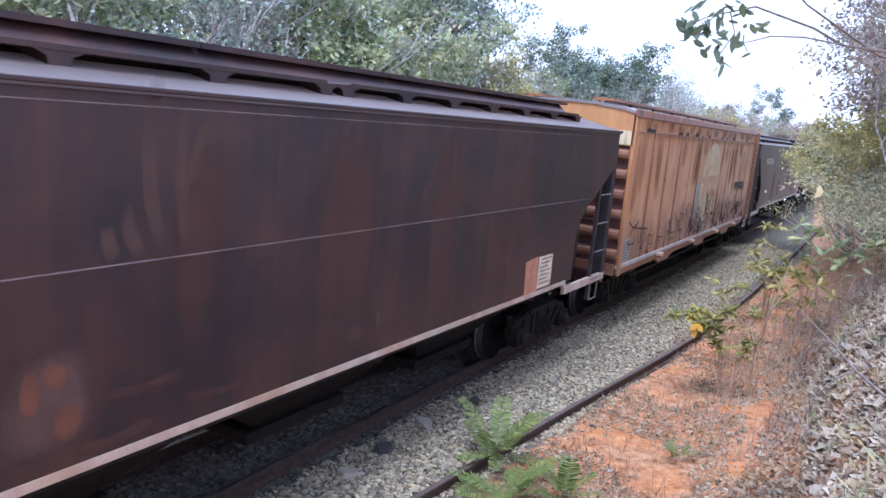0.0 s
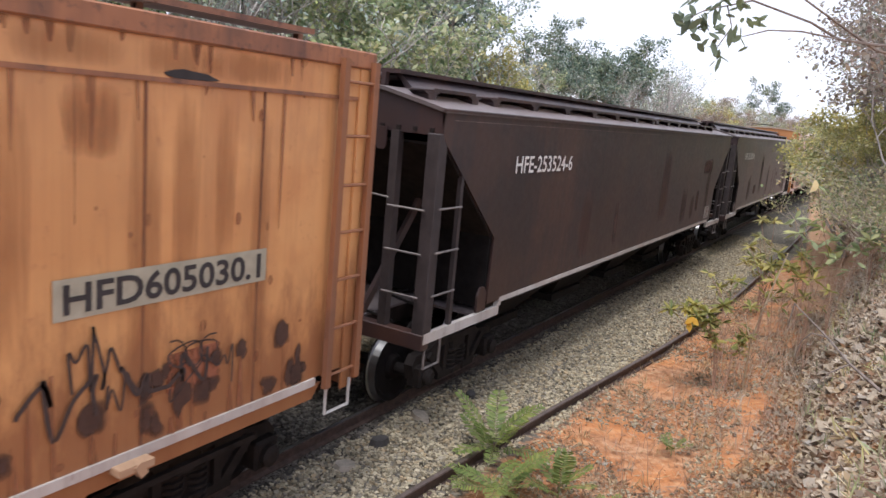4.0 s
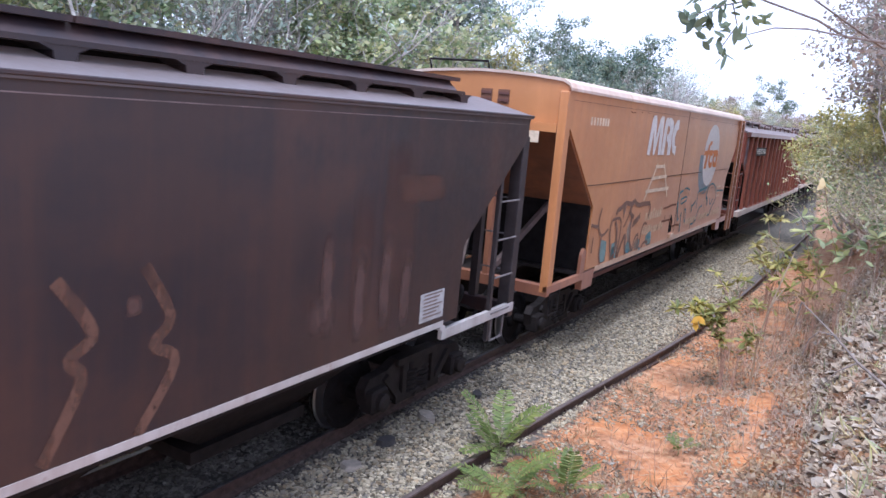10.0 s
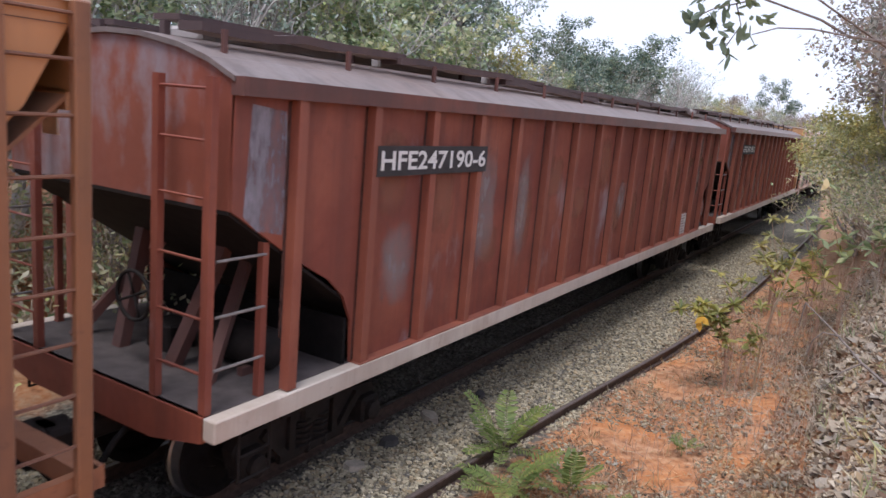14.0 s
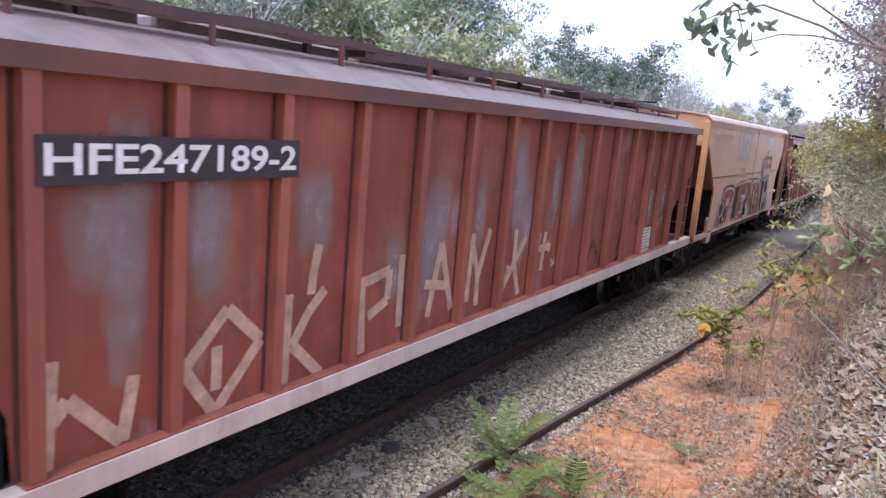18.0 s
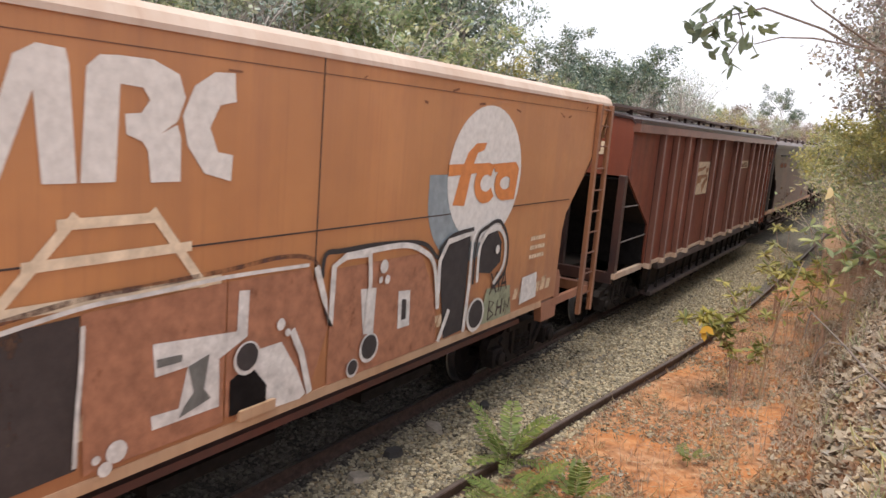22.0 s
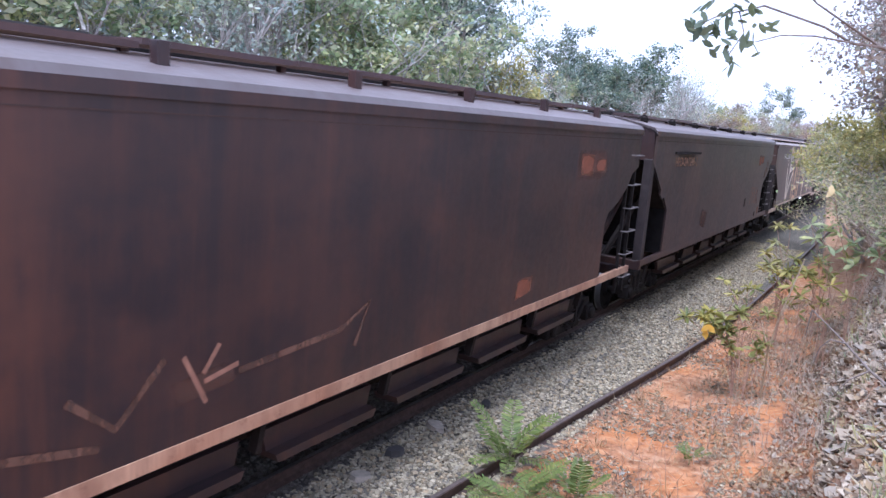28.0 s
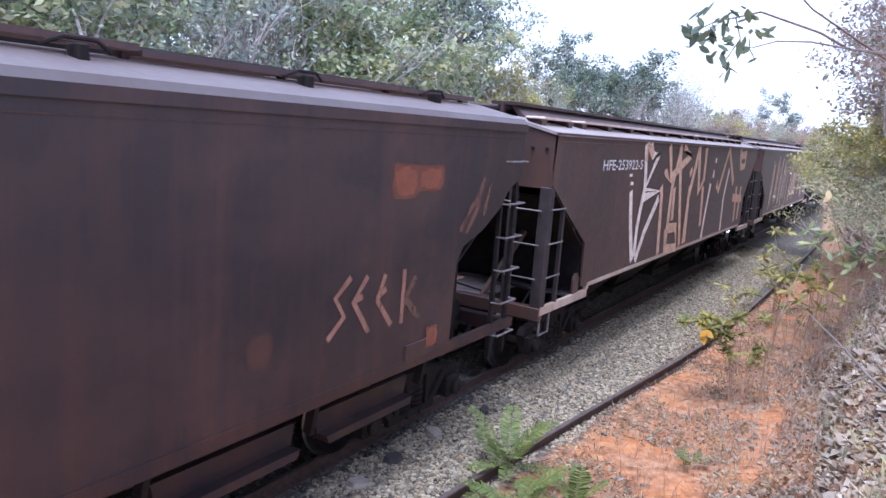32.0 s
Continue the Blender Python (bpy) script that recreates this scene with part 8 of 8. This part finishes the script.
def put(kind, x, y, height):
    """A tree of that kind and height in metres."""
    s = height / TALL[kind]
    m = pose(x, y, lie(x, y) - 0.05, 0, 0, (x * 77 + y * 131) % 360) @ Matrix.Diagonal((s, s, s, 1))
    if kind not in first_use:
        first_use.add(kind)
        KINDS[kind].matrix_basis = m
        return
    copy_thing(KINDS[kind], m).matrix_basis = m


# woodland on the far side of the track: brush at its edge, then taller trees
rng = random.Random(77)
for i in range(40):
    put(5, -3.7 + rng.uniform(-0.9, 0.5), 1.0 + i * 0.95 + rng.uniform(-0.4, 0.4), rng.uniform(1.6, 3.0))
for i in range(11):
    put(rng.choice((0, 1, 3, 4, 1, 4)), -6.0 + rng.uniform(-1, 1.0), 2.5 + i * 1.25 + rng.uniform(-0.5, 0.5), rng.uniform(6.0, 7.2))
for i in range(15):
    put(rng.choice((0, 1, 4, 3, 1)), -9.8 + rng.uniform(-1.4, 1.4), 1 + i * 1.25 + rng.uniform(-0.6, 0.6), rng.uniform(7.0, 8.4))
for i in range(9):
    put(rng.choice((3, 3, 1)), -4.9 + rng.uniform(-0.5, 0.4), 4.0 + i * 1.5 + rng.uniform(-0.5, 0.5), rng.uniform(4.6, 6.2))
for x, y, k, h in ((-5.2, 17.2, 2, 4.4), (-5.6, 18.8, 2, 4.9), (-6.2, 20.4, 2, 4.7), (-6.6, 22.4, 2, 4.5), 
                   (-6.8, 24.8, 4, 4.2), (-7.0, 27.0, 3, 4.7), (-8.0, 18.6, 0, 7.4), (-6.6, 17.2, 1, 6.6), (-9.0, 21.5, 4, 7.0), (-6.0, 41.5, 3, 6.2), (-6.2, 38.0, 3, 5.8), (-6.8, 31.5, 0, 5.2), (-7.2, 28.6, 4, 4.6), (-7.0, 30.6, 6, 7.2), (-7.4, 33.5, 0, 6.0), (-7.0, 36.0, 0, 6.4), (-8.2, 38.0, 0, 6.8), (-7.0, 40.5, 1, 6.0),
                   (-6.6, 45.0, 3, 6.2), (-7.2, 48.5, 3, 6.4), (-7.0, 52.0, 7, 5.4), (-7.0, 56.0, 4, 5.2), (-7.5, 60.0, 2, 5.0), (-7.0, 64.0, 4, 5.4), (-8.0, 68.0, 1, 5.8), (-7.0, 73.0, 7, 5.6), (-7.5, 78.0, 4, 5.6), (-8.0, 84.0, 1, 5.4),
                   (-4.4, 9.5, 3, 6.8), (-4.6, 12.2, 3, 7.2), (-4.3, 14.6, 3, 6.6), (-4.7, 17.0, 3, 6.4), (-4.3, 6.8, 3, 6.2), (-3.9, 36.5, 3, 7.0), (-4.6, 40.0, 3, 6.8), (-5.4, 34.5, 3, 5.8), (-7.0, 90.0, 7, 5.4), (-4.6, 90.0, 6, 10.2), (-8.0, 97.0, 4, 5.8)):
    put(k, x, y, h)
for i in range(16):
    put(rng.choice((1, 4, 7)), -14 + i * 1.5 + rng.uniform(-1, 1), 118 + rng.uniform(0, 30), rng.uniform(6, 8.5))
# scrub and thin trees along the bank on the near side, clear of the track
def reach(k):
    """How far the crown of a kind spreads to the side, per metre of its height."""
    return np.percentile([abs(v.co.x) for o in k.children for v in o.data.vertices], 93) / TALL[KINDS.index(k)]


SPREAD = [reach(k) for k in KINDS]
for y, k, h, more in ((20.5, 2, 3.5, 0.25), (23.5, 2, 4.3, 0.2), (18.5, 5, 2.4, 0.1), (16.5, 5, 2.0, 0.4), (27.0, 2, 4.4, 0.2), (30.0, 2, 4.6, 0.3), (34.0, 4, 4.6, 0.2), (38.0, 2, 4.6, 0.1), (44.0, 4, 4.6, 0.0), (52.0, 7, 4.6, 0.0), (62.0, 4, 5.0, 0.0), (76.0, 1, 5.5, 0.0), (92.0, 4, 6.0, 0.0),
                      (22.0, 5, 2.6, 0.0), (26.0, 5, 2.8, 0.0), (30.0, 5, 2.8, 0.0), (36.0, 5, 3.0, 0.0), (19.5, 5, 2.8, 0.6), (24.0, 5, 3.0, 0.7), (16.0, 5, 1.6, 0.1), (19.0, 5, 1.8, 0.1), (15.5, 5, 1.7, 0.9), (18.0, 5, 2.2, 0.9), (13.8, 5, 1.5, 0.25), (14.6, 5, 1.9, 0.45), (13.2, 5, 1.3, 0.7)):
    put(k, max(6.75 - 0.135 * y, 2.9) + more + SPREAD[k] * h * 0.85, y, h)
for x, y, k, h in ((6.7, 15.5, 7, 5.6), (6.5, 19.6, 7, 6.4), (6.0, 17.4, 7, 6.2), (6.3, 22.5, 7, 6.8), (7.0, 27.5, 7, 7.4), (6.3, 13.0, 7, 5.2), (6.6, 22.0, 3, 6.4), (6.3, 26.5, 7, 6.2), (7.2, 17.0, 4, 5.8), (7.6, 24.0, 1, 7.0), (6.4, 33.0, 1, 6.2)):
    put(k, x, y, h)


def fern(x, y, seed, size, count, up=0.7, turn=0.0):
    """Low plant with feathery leaves of paired leaflets."""
    rng = random.Random(seed)
    root = new("feathery_plant")
    tagged(root, "fresh green feathery seedling growing beside the rail", "plant", "feathery seedlings")
    V, F = [], []
    stems = bmesh.new()
    for i in range(count):
        a = turn + math.tau * i / count + rng.uniform(-0.3, 0.3)
        el = rng.uniform(0.3, 1.0) * up
        p, d = Vector((rng.uniform(-0.04, 0.04), rng.uniform(-0.04, 0.04), rng.uniform(0.1, 0.35) * size)), Vector((math.cos(a) * math.cos(el), math.sin(a) * math.cos(el), math.sin(el)))
        pts, L, n = [p.copy()], size * rng.uniform(0.75, 1.1), 19
        for k in range(n):
            d = (d + Vector((0, 0, -0.028))).normalized()
            p = p + d * L / n
            pts.append(p.copy())
            if k < 4:
                continue
            side = d.cross(Vector((0, 0, 1))).normalized()
            for s in (1, -1):
                ll = L * 0.2 * math.sin(math.pi * (k + 1) / (n + 3)) + 0.012
                e = (side * s + d * 0.45 + Vector((0, 0, rng.uniform(-0.25, 0.1)))).normalized()
                w = d * 0.011 * (size / 0.5)
                b = len(V)
                V.extend([tuple(p), tuple(p + e * ll * 0.25 + w * 0.8), tuple(p + e * ll * 0.75 + w), tuple(p + e * ll), tuple(p + e * ll * 0.75 - w), tuple(p + e * ll * 0.25 - w * 0.8)])
                F.append(tuple(range(b, b + 6)))
        tube(stems, pts, 0.004, 3, 0.0015)
    tube(stems, [(0, 0, -0.05), (0.01, 0, 0.15 * size), (0.0, 0.01, 0.32 * size)], 0.008, 4, 0.005)
    part("stem", stems, STEMGREEN, root)
    arrays("leaves", V, F, LEAF_FRESH, root)
    root.matrix_basis = pose(x, y, lie(x, y))


fern(2.1, 6.98, 1, 0.68, 11, 1.12, 1.2)
fern(2.62, 6.25, 2, 0.55, 9, 1.0)
fern(3.05, 6.6, 3, 0.55, 8, 1.4, 0.6)
fern(2.35, 6.45, 4, 0.42, 6, 0.7)
fern(3.5, 6.5, 6, 0.26, 6, 0.9)
fern(3.75, 8.3, 5, 0.22, 7, 1.0)


def rosette_shrub(x, y, seed, tops, mat, leaf=0.15, label="weedy shrub with narrow leaves in tufts", per=16, bright=None, wide=0.13, tint=LEAF_ORANGE):
    """Thin stems from one foot to the given tops (x, y, z), each with a tuft of narrow leaves."""
    rng = random.Random(seed)
    root = new("weedy_shrub")
    tagged(root, label, "shrub", "weedy shrubs on the soil strip")
    foot = Vector((x, y, lie(x, y)))
    V, F = [], []

    def tuft(c, n, size):
        for j in range(n):
            a, e = rng.random() * math.tau, rng.uniform(-0.6, 0.9)
            d = Vector((math.cos(a) * math.cos(e), math.sin(a) * math.cos(e), math.sin(e)))
            L = size * rng.uniform(0.55, 1.1)
            u = d.cross(Vector((rng.gauss(0, 0.5), rng.gauss(0, 0.5), 1))).normalized() * L * wide
            sag = Vector((0, 0, L * 0.12))
            b = len(V)
            V.extend([tuple(c), tuple(c + d * L * 0.3 + u * 0.8), tuple(c + d * L * 0.65 + u - sag * 0.3), tuple(c + d * L - sag), tuple(c + d * L * 0.65 - u - sag * 0.3), tuple(c + d * L * 0.3 - u * 0.8)])
            F.append(tuple(range(b, b + 6)))

    for top in tops:
        bm = bmesh.new()
        q = Vector(top) - foot
        bend = Vector((q.x * 0.2 + rng.gauss(0, 0.05), q.y * 0.2 + rng.gauss(0, 0.05), q.z * 0.55))
        tube(bm, [(0, 0, -0.04), tuple(bend * 0.5), tuple(bend), tuple((bend + q) / 2 + Vector((rng.gauss(0, 0.03), 0, 0.02))), tuple(q)], 0.008, 4, 0.004)
        part("stem", bm, TWIG_RED, root, "thin reddish stem")
        tuft(q, per, leaf)
        tuft((bend + q) / 2 + Vector((0, 0, 0.03)), per // 3, leaf * 0.8)
    arrays("leaves", V, F, mat, root)
    # single large yellow leaves, turned towards the open side
    for c in bright or ():
        c, d = Vector(c) - foot, Vector((rng.uniform(-0.9, 0.9), -0.2, rng.uniform(-0.9, -0.3))).normalized()
        u = d.cross(Vector((0, -1, 0.35))).normalized() * 0.042
        k = [c, c + d * 0.04 + u * 0.8, c + d * 0.1 + u, c + d * 0.17, c + d * 0.1 - u, c + d * 0.04 - u * 0.8]
        arrays("yellow_leaf", [tuple(q) for q in k], [tuple(range(6))], tint, root)
    root.matrix_basis = pose(*foot)


def spread_tops(x, y, seed, n, h, r):
    """Stem ends over a foot: n of them, up to h high, within r."""
    rng = random.Random(seed)
    return [(x + rng.uniform(-r, r), y + rng.uniform(-r, r), lie(x, y) + h * rng.uniform(0.55, 1.05)) for i in range(n)]


rosette_shrub(3.7, 11.05, 1, [(2.92, 11.0, 0.95), (3.14, 11.1, 1.0), (3.24, 11.1, 1.06), (3.48, 10.9, 1.03), (3.62, 11.2, 1.12), (3.36, 10.8, 0.98), (3.5, 10.9, 0.9)], LEAF_TUFT, 0.2, "weedy shrub with green tufts and a yellow leaf", 38, [(3.32, 10.5, 1.02), (3.38, 10.48, 1.03), (3.3, 10.5, 0.96)])
rosette_shrub(3.85, 11.0, 2, [(3.94, 11.0, 0.68), (4.02, 11.0, 0.78), (3.6, 11.0, 0.62), (4.0, 11.1, 1.2)], LEAF_TUFT, 0.19, "weedy shrub with yellow-green tufts", 22)
rosette_shrub(3.5, 12.6, 3, [(3.5, 12.5, 1.28), (3.15, 12.3, 1.36), (3.3, 12.6, 1.1), (3.62, 12.3, 1.3)], LEAF_TUFT, 0.19, "weedy shrub with yellow-green tufts", 14)
rosette_shrub(4.2, 12.2, 4, [(4.16, 12.0, 1.5), (4.3, 12.1, 1.35), (4.05, 12.2, 1.2), (4.5, 12.0, 1.6)], LEAF_TUFT, 0.19, "weedy shrub with yellow-green tufts", 14)
rosette_shrub(4.75, 12.2, 5, [(4.68, 12.0, 1.6), (4.9, 12.1, 1.45), (4.6, 12.1, 1.3)], LEAF_TUFT, 0.19, "weedy shrub with yellow-green tufts", 14)
rosette_shrub(3.8, 14.4, 6, spread_tops(3.75, 14.2, 6, 6, 1.8, 0.35), LEAF_TUFT, 0.22, per=20)
rosette_shrub(3.5, 16.5, 7, spread_tops(3.5, 16.4, 7, 7, 2.0, 0.4), LEAF_YELLOW, 0.22, per=20)
rosette_shrub(4.3, 15.5, 8, spread_tops(4.3, 15.4, 8, 7, 1.9, 0.4), LEAF_TUFT, 0.22, per=20)
BROAD = "leafy shrub with broad green leaves on the bank"
rosette_shrub(4.6, 13.1, 9, [(4.2, 13.0, 2.36), (4.4, 13.1, 2.3), (4.62, 13.0, 2.28), (4.5, 12.8, 2.08), (4.3, 12.9, 2.15), (4.75, 12.9, 2.1)], LEAF_BROAD, 0.24, BROAD, 9, None, 0.17)
rosette_shrub(4.95, 12.9, 10, [(4.85, 13.0, 2.15), (5.0, 13.0, 2.02), (5.2, 13.0, 2.0), (4.9, 12.8, 1.85), (5.3, 12.9, 2.2), (4.5, 12.05, 2.98)], LEAF_BROAD, 0.24, BROAD, 8, [(4.46, 12.0, 3.06), (4.52, 12.0, 3.0)], 0.17, LEAF_PALE)
rosette_shrub(5.4, 13.6, 11, spread_tops(5.4, 13.5, 11, 6, 1.0, 0.3), LEAF_BROAD, 0.24, BROAD, 8, None, 0.17)


def dry_weeds(seed, count, area, hmin, hmax, mat, name, label):
    rng = random.Random(seed)
    bm = bmesh.new()
    for i in range(count):
        x, y = rng.uniform(*area[:2]), rng.uniform(*area[2:])
        z, h = lie(x, y), rng.uniform(hmin, hmax)
        lx, ly = rng.gauss(0, 0.22) * h, rng.gauss(0, 0.22) * h
        tube(bm, [(x, y, z - 0.03), (x + lx * 0.4, y + ly * 0.4, z + h * 0.55), (x + lx, y + ly, z + h)], 0.004, 3, 0.0015)
        for k in range(rng.randint(1, 4)):
            f = rng.uniform(0.35, 0.9)
            b = Vector((x + lx * f, y + ly * f, z + h * f))
            tube(bm, [b, b + Vector((rng.gauss(0, 0.12), rng.gauss(0, 0.12), rng.uniform(0.02, 0.2)))], 0.0025, 3, 0.001)
    ob = part(name, bm, mat, None)
    tagged(ob, label, "weeds", kind="stuff")


dry_weeds(1, 130, (2.9, 4.7, 5.5, 17), 0.12, 0.6, TWIG_RED, "dry_weeds", "reddish dry weed stalks on the soil strip")
dry_weeds(2, 230, (3.8, 5.5, 8, 20), 0.15, 0.8, TWIG, "dry_stalks", "pale dry stalks at the foot of the bank")


def blades(seed, tufts, area, size, mat, name, label, sel=None):
    r = np.random.default_rng(seed)
    c = []
    while len(c) < tufts:
        x, y = r.uniform(*area[:2]), r.uniform(*area[2:])
        if sel is None or sel(x, y):
            c.append((x, y, lie(x, y) + 0.01))
    v, f = leaf_cloud(r, c, (0.05, 0.05, 0.004), 10, size, -0.7, 14.0)
    tagged(arrays(name, v, f, mat), label, "grass", kind="stuff")


blades(5, 420, (2.6, 5.0, 5, 20), 0.13, STRAW, "dry_grass", "dry straw-coloured grass tufts on the soil")
blades(6, 90, (5.0, 5.8, 4, 14), 0.2, LEAF_MIX, "bank_grass", "sparse green grass on the stony bank")
r5 = np.random.default_rng(9)
cc = [(x, y, lie(x, y) + 0.012) for x, y in zip(r5.uniform(2.3, 5.6, 10000), 4.5 + 16 * r5.random(10000) ** 1.3) if bare(x, y) < 0.2]
v, f = leaf_cloud(r5, cc, (0.02, 0.02, 0.004), 1, 0.055, 0.05, 1.7)
cc = [(x, y, lie(x, y) + 0.02) for x, y in zip(r5.uniform(4.5, 6.3, 20000), 4.0 + 13 * r5.random(20000))]
v2, f2 = leaf_cloud(r5, cc, (0.02, 0.02, 0.01), 1, 0.075, 0.05, 1.8)
v, f = np.concatenate([v, v2]), np.concatenate([f, f2 + len(v)])
cc = [(x, y, lie(x, y) + 0.012) for x, y in zip(r5.uniform(2.3, 5.2, 26000), 4.5 + 15 * r5.random(26000) ** 1.3) if bare(x, y) < 0.04 or r5.random() < 0.16]
v3, f3 = leaf_cloud(r5, cc, (0.02, 0.02, 0.006), 1, 0.13, 0.0, 14.0)
tagged(arrays("fallen_twigs", v3, f3, STRAW_DARK), "brown fallen twigs and bits of stalk on the soil", "twigs", kind="stuff")
tagged(arrays("leaf_litter", v, f, LEAF_DRY), "fallen dry leaves on soil and stones", "leaves", kind="stuff")


def stick(name, label, pts, r, mat, twigs=()):
    root = new(name)
    tagged(root, label, "branch")
    bm = bmesh.new()
    tube(bm, pts, r, 6, r * 0.4)
    part("stem", bm, mat, root)
    for t in twigs:
        bm = bmesh.new()
        tube(bm, t, r * 0.6, 5, r * 0.2)
        part("twig", bm, mat, root)


stick("dead_branch", "grey dead branch lying down the bank", [(5.56, 6.3, 1.78), (5.33, 6.7, 1.83), (5.12, 7.1, 1.92), (4.95, 7.25, 2.02), (4.8, 7.4, 2.1)], 0.013, DEADWOOD,
      ([(5.12, 7.1, 1.92), (5.0, 7.05, 1.94), (4.93, 7.05, 1.85), (4.9, 7.05, 1.7)], [(4.8, 7.4, 2.1), (4.79, 7.4, 2.0), (4.78, 7.4, 1.85)], [(5.33, 6.7, 1.83), (5.2, 6.6, 1.75), (5.1, 6.55, 1.6)]))
stick("leaning_stalk", "pale dry leaning stalk among the weeds", [(4.07, 11.2, -0.1), (4.09, 11.0, 0.72), (4.2, 10.8, 1.3), (4.4, 10.6, 2.12)], 0.016, STRAWSTEM,
      ([(4.2, 10.8, 1.3), (4.35, 10.8, 1.6)], [(4.09, 11.0, 0.72), (3.95, 11.0, 1.1)]))


# ---- the branch that hangs into view, from a tree on the bank ----
def overhang():
    root = new("roadside_tree")
    tagged(root, "tree on the bank with a thin leafy branch over the track", "tree")
    rng = random.Random(6)
    bm = bmesh.new()
    tube(bm, [(6.6, 7.6, 1.5), (6.5, 7.7, 3.2), (6.3, 7.9, 4.6), (5.9, 8.2, 6.2)], 0.09, 7, 0.05)
    tips = []
    for i in range(9):
        z = rng.uniform(3.8, 6.0)
        limbs(bm, rng, (6.35, 7.9, z), (rng.gauss(0.2, 0.7), rng.gauss(0, 0.7), 0.5), 1.4, 0.03, 2, tips, 0.6, 4, 3)
    part("trunk", bm, BARK, root)
    return root


over = overhang()


def at(px, py, d):
    """A place d metres from the eye, px to the right of and py above the track's direction, in degrees."""
    a, e = radians(px), radians(py)
    return Vector(EYE) + Vector((math.sin(a) * math.cos(e), math.cos(a) * math.cos(e), math.sin(e))) * d


def branch(pts, r0, r1, name="branch"):
    bm = bmesh.new()
    tube(bm, pts, r0, 5, r1)
    return part(name, bm, DEADWOOD, over)


def leaf_spray(c, seed, n, spread, size):
    r = np.random.default_rng(seed)
    v, f = leaf_cloud(r, [tuple(c)], spread, n, size, 0.45, 2.3, True)
    for k in f:
        arrays("leaf", v[k], np.arange(6).reshape(1, 6), LEAF_BRANCH, over)


LEAF_BRANCH = leafy("branch_leaf", [(0.1, 0.14, 0.09), (0.15, 0.19, 0.12), (0.08, 0.11, 0.08)], 0.45)
branch([at(-12.8, 8.6, 4.7), at(-11.5, 8.9, 4.8), at(-9.9, 9.3, 5.0), at(-6.0, 8.0, 5.4), at(-4.2, 7.0, 5.8), at(-1.9, 6.7, 6.2), at(4.0, 6.5, 7.2), at(9.0, 7.5, 7.8)], 0.003, 0.014)
branch([at(-10.2, 6.9, 4.8), at(-8.6, 7.4, 4.9), at(-6.5, 7.4, 5.1), at(-4.2, 7.0, 5.8)], 0.003, 0.007)
branch([at(-8.5, 11.2, 5.2), at(-6.7, 9.5, 5.4), at(-4.4, 8.0, 5.8), at(-1.9, 6.4, 6.3), at(3.5, 5.0, 7.0), at(8.5, 4.0, 7.6)], 0.004, 0.014)
branch([at(-11.8, 6.0, 4.7), at(-11.0, 7.5, 4.75), at(-11.5, 8.9, 4.8)], 0.003, 0.004)
branch([at(-14.6, 7.6, 4.7), at(-13.4, 8.3, 4.7), at(-12.8, 8.6, 4.7)], 0.003, 0.004)
for i, (a, e, k) in enumerate(((-14.2, 7.7, 9), (-13.0, 8.2, 9), (-12.6, 9.3, 7), (-12.0, 6.3, 9), (-12.2, 7.2, 5), (-10.8, 8.2, 6), (-10.2, 7.2, 6), (-10.0, 9.3, 4), (-11.6, 8.8, 5))):
    leaf_spray(at(a, e, 4.72), 70 + i, k + 2, (0.06, 0.06, 0.045), 0.088)


# ---- motion ----
def travelled(t):
    """Metres that the train has gone after t seconds."""
    return 5.098 * t - 0.00507 * t * (t - 32.0) + float(np.interp(t, [p[0] for p in PACE], [p[1] for p in PACE]))


# how far the train is ahead of an even pace, in metres
PACE = [(1.5, 0), (2, 0.17), (2.5, 0), (6.5, 0), (7, 0.15), (7.5, 0.03), (8, 0.1), (8.5, 0), (20.5, 0), (21, 0.05), (21.5, 0.1), (22, 0.25), (22.5, 0.27), (23, 0.35), (23.5, 0.43), (24, 0.68), (24.5, 0.62), (26.5, 0.6)]


def motions():
    times = [0.5 * i for i in range(65)]
    for root, y in TRAIN:
        walk(root, [(t, pose(0, y - travelled(t), 0)) for t in times])
    fine = [0.1 * i for i in range(321)]
    spins = [(t, math.degrees(travelled(t) / WHEEL_R)) for t in fine]
    for w, y in WHEELS:
        walk(w, [(t, pose(0, y, WHEEL_R, a, 0, 0)) for t, a in spins])


motions()
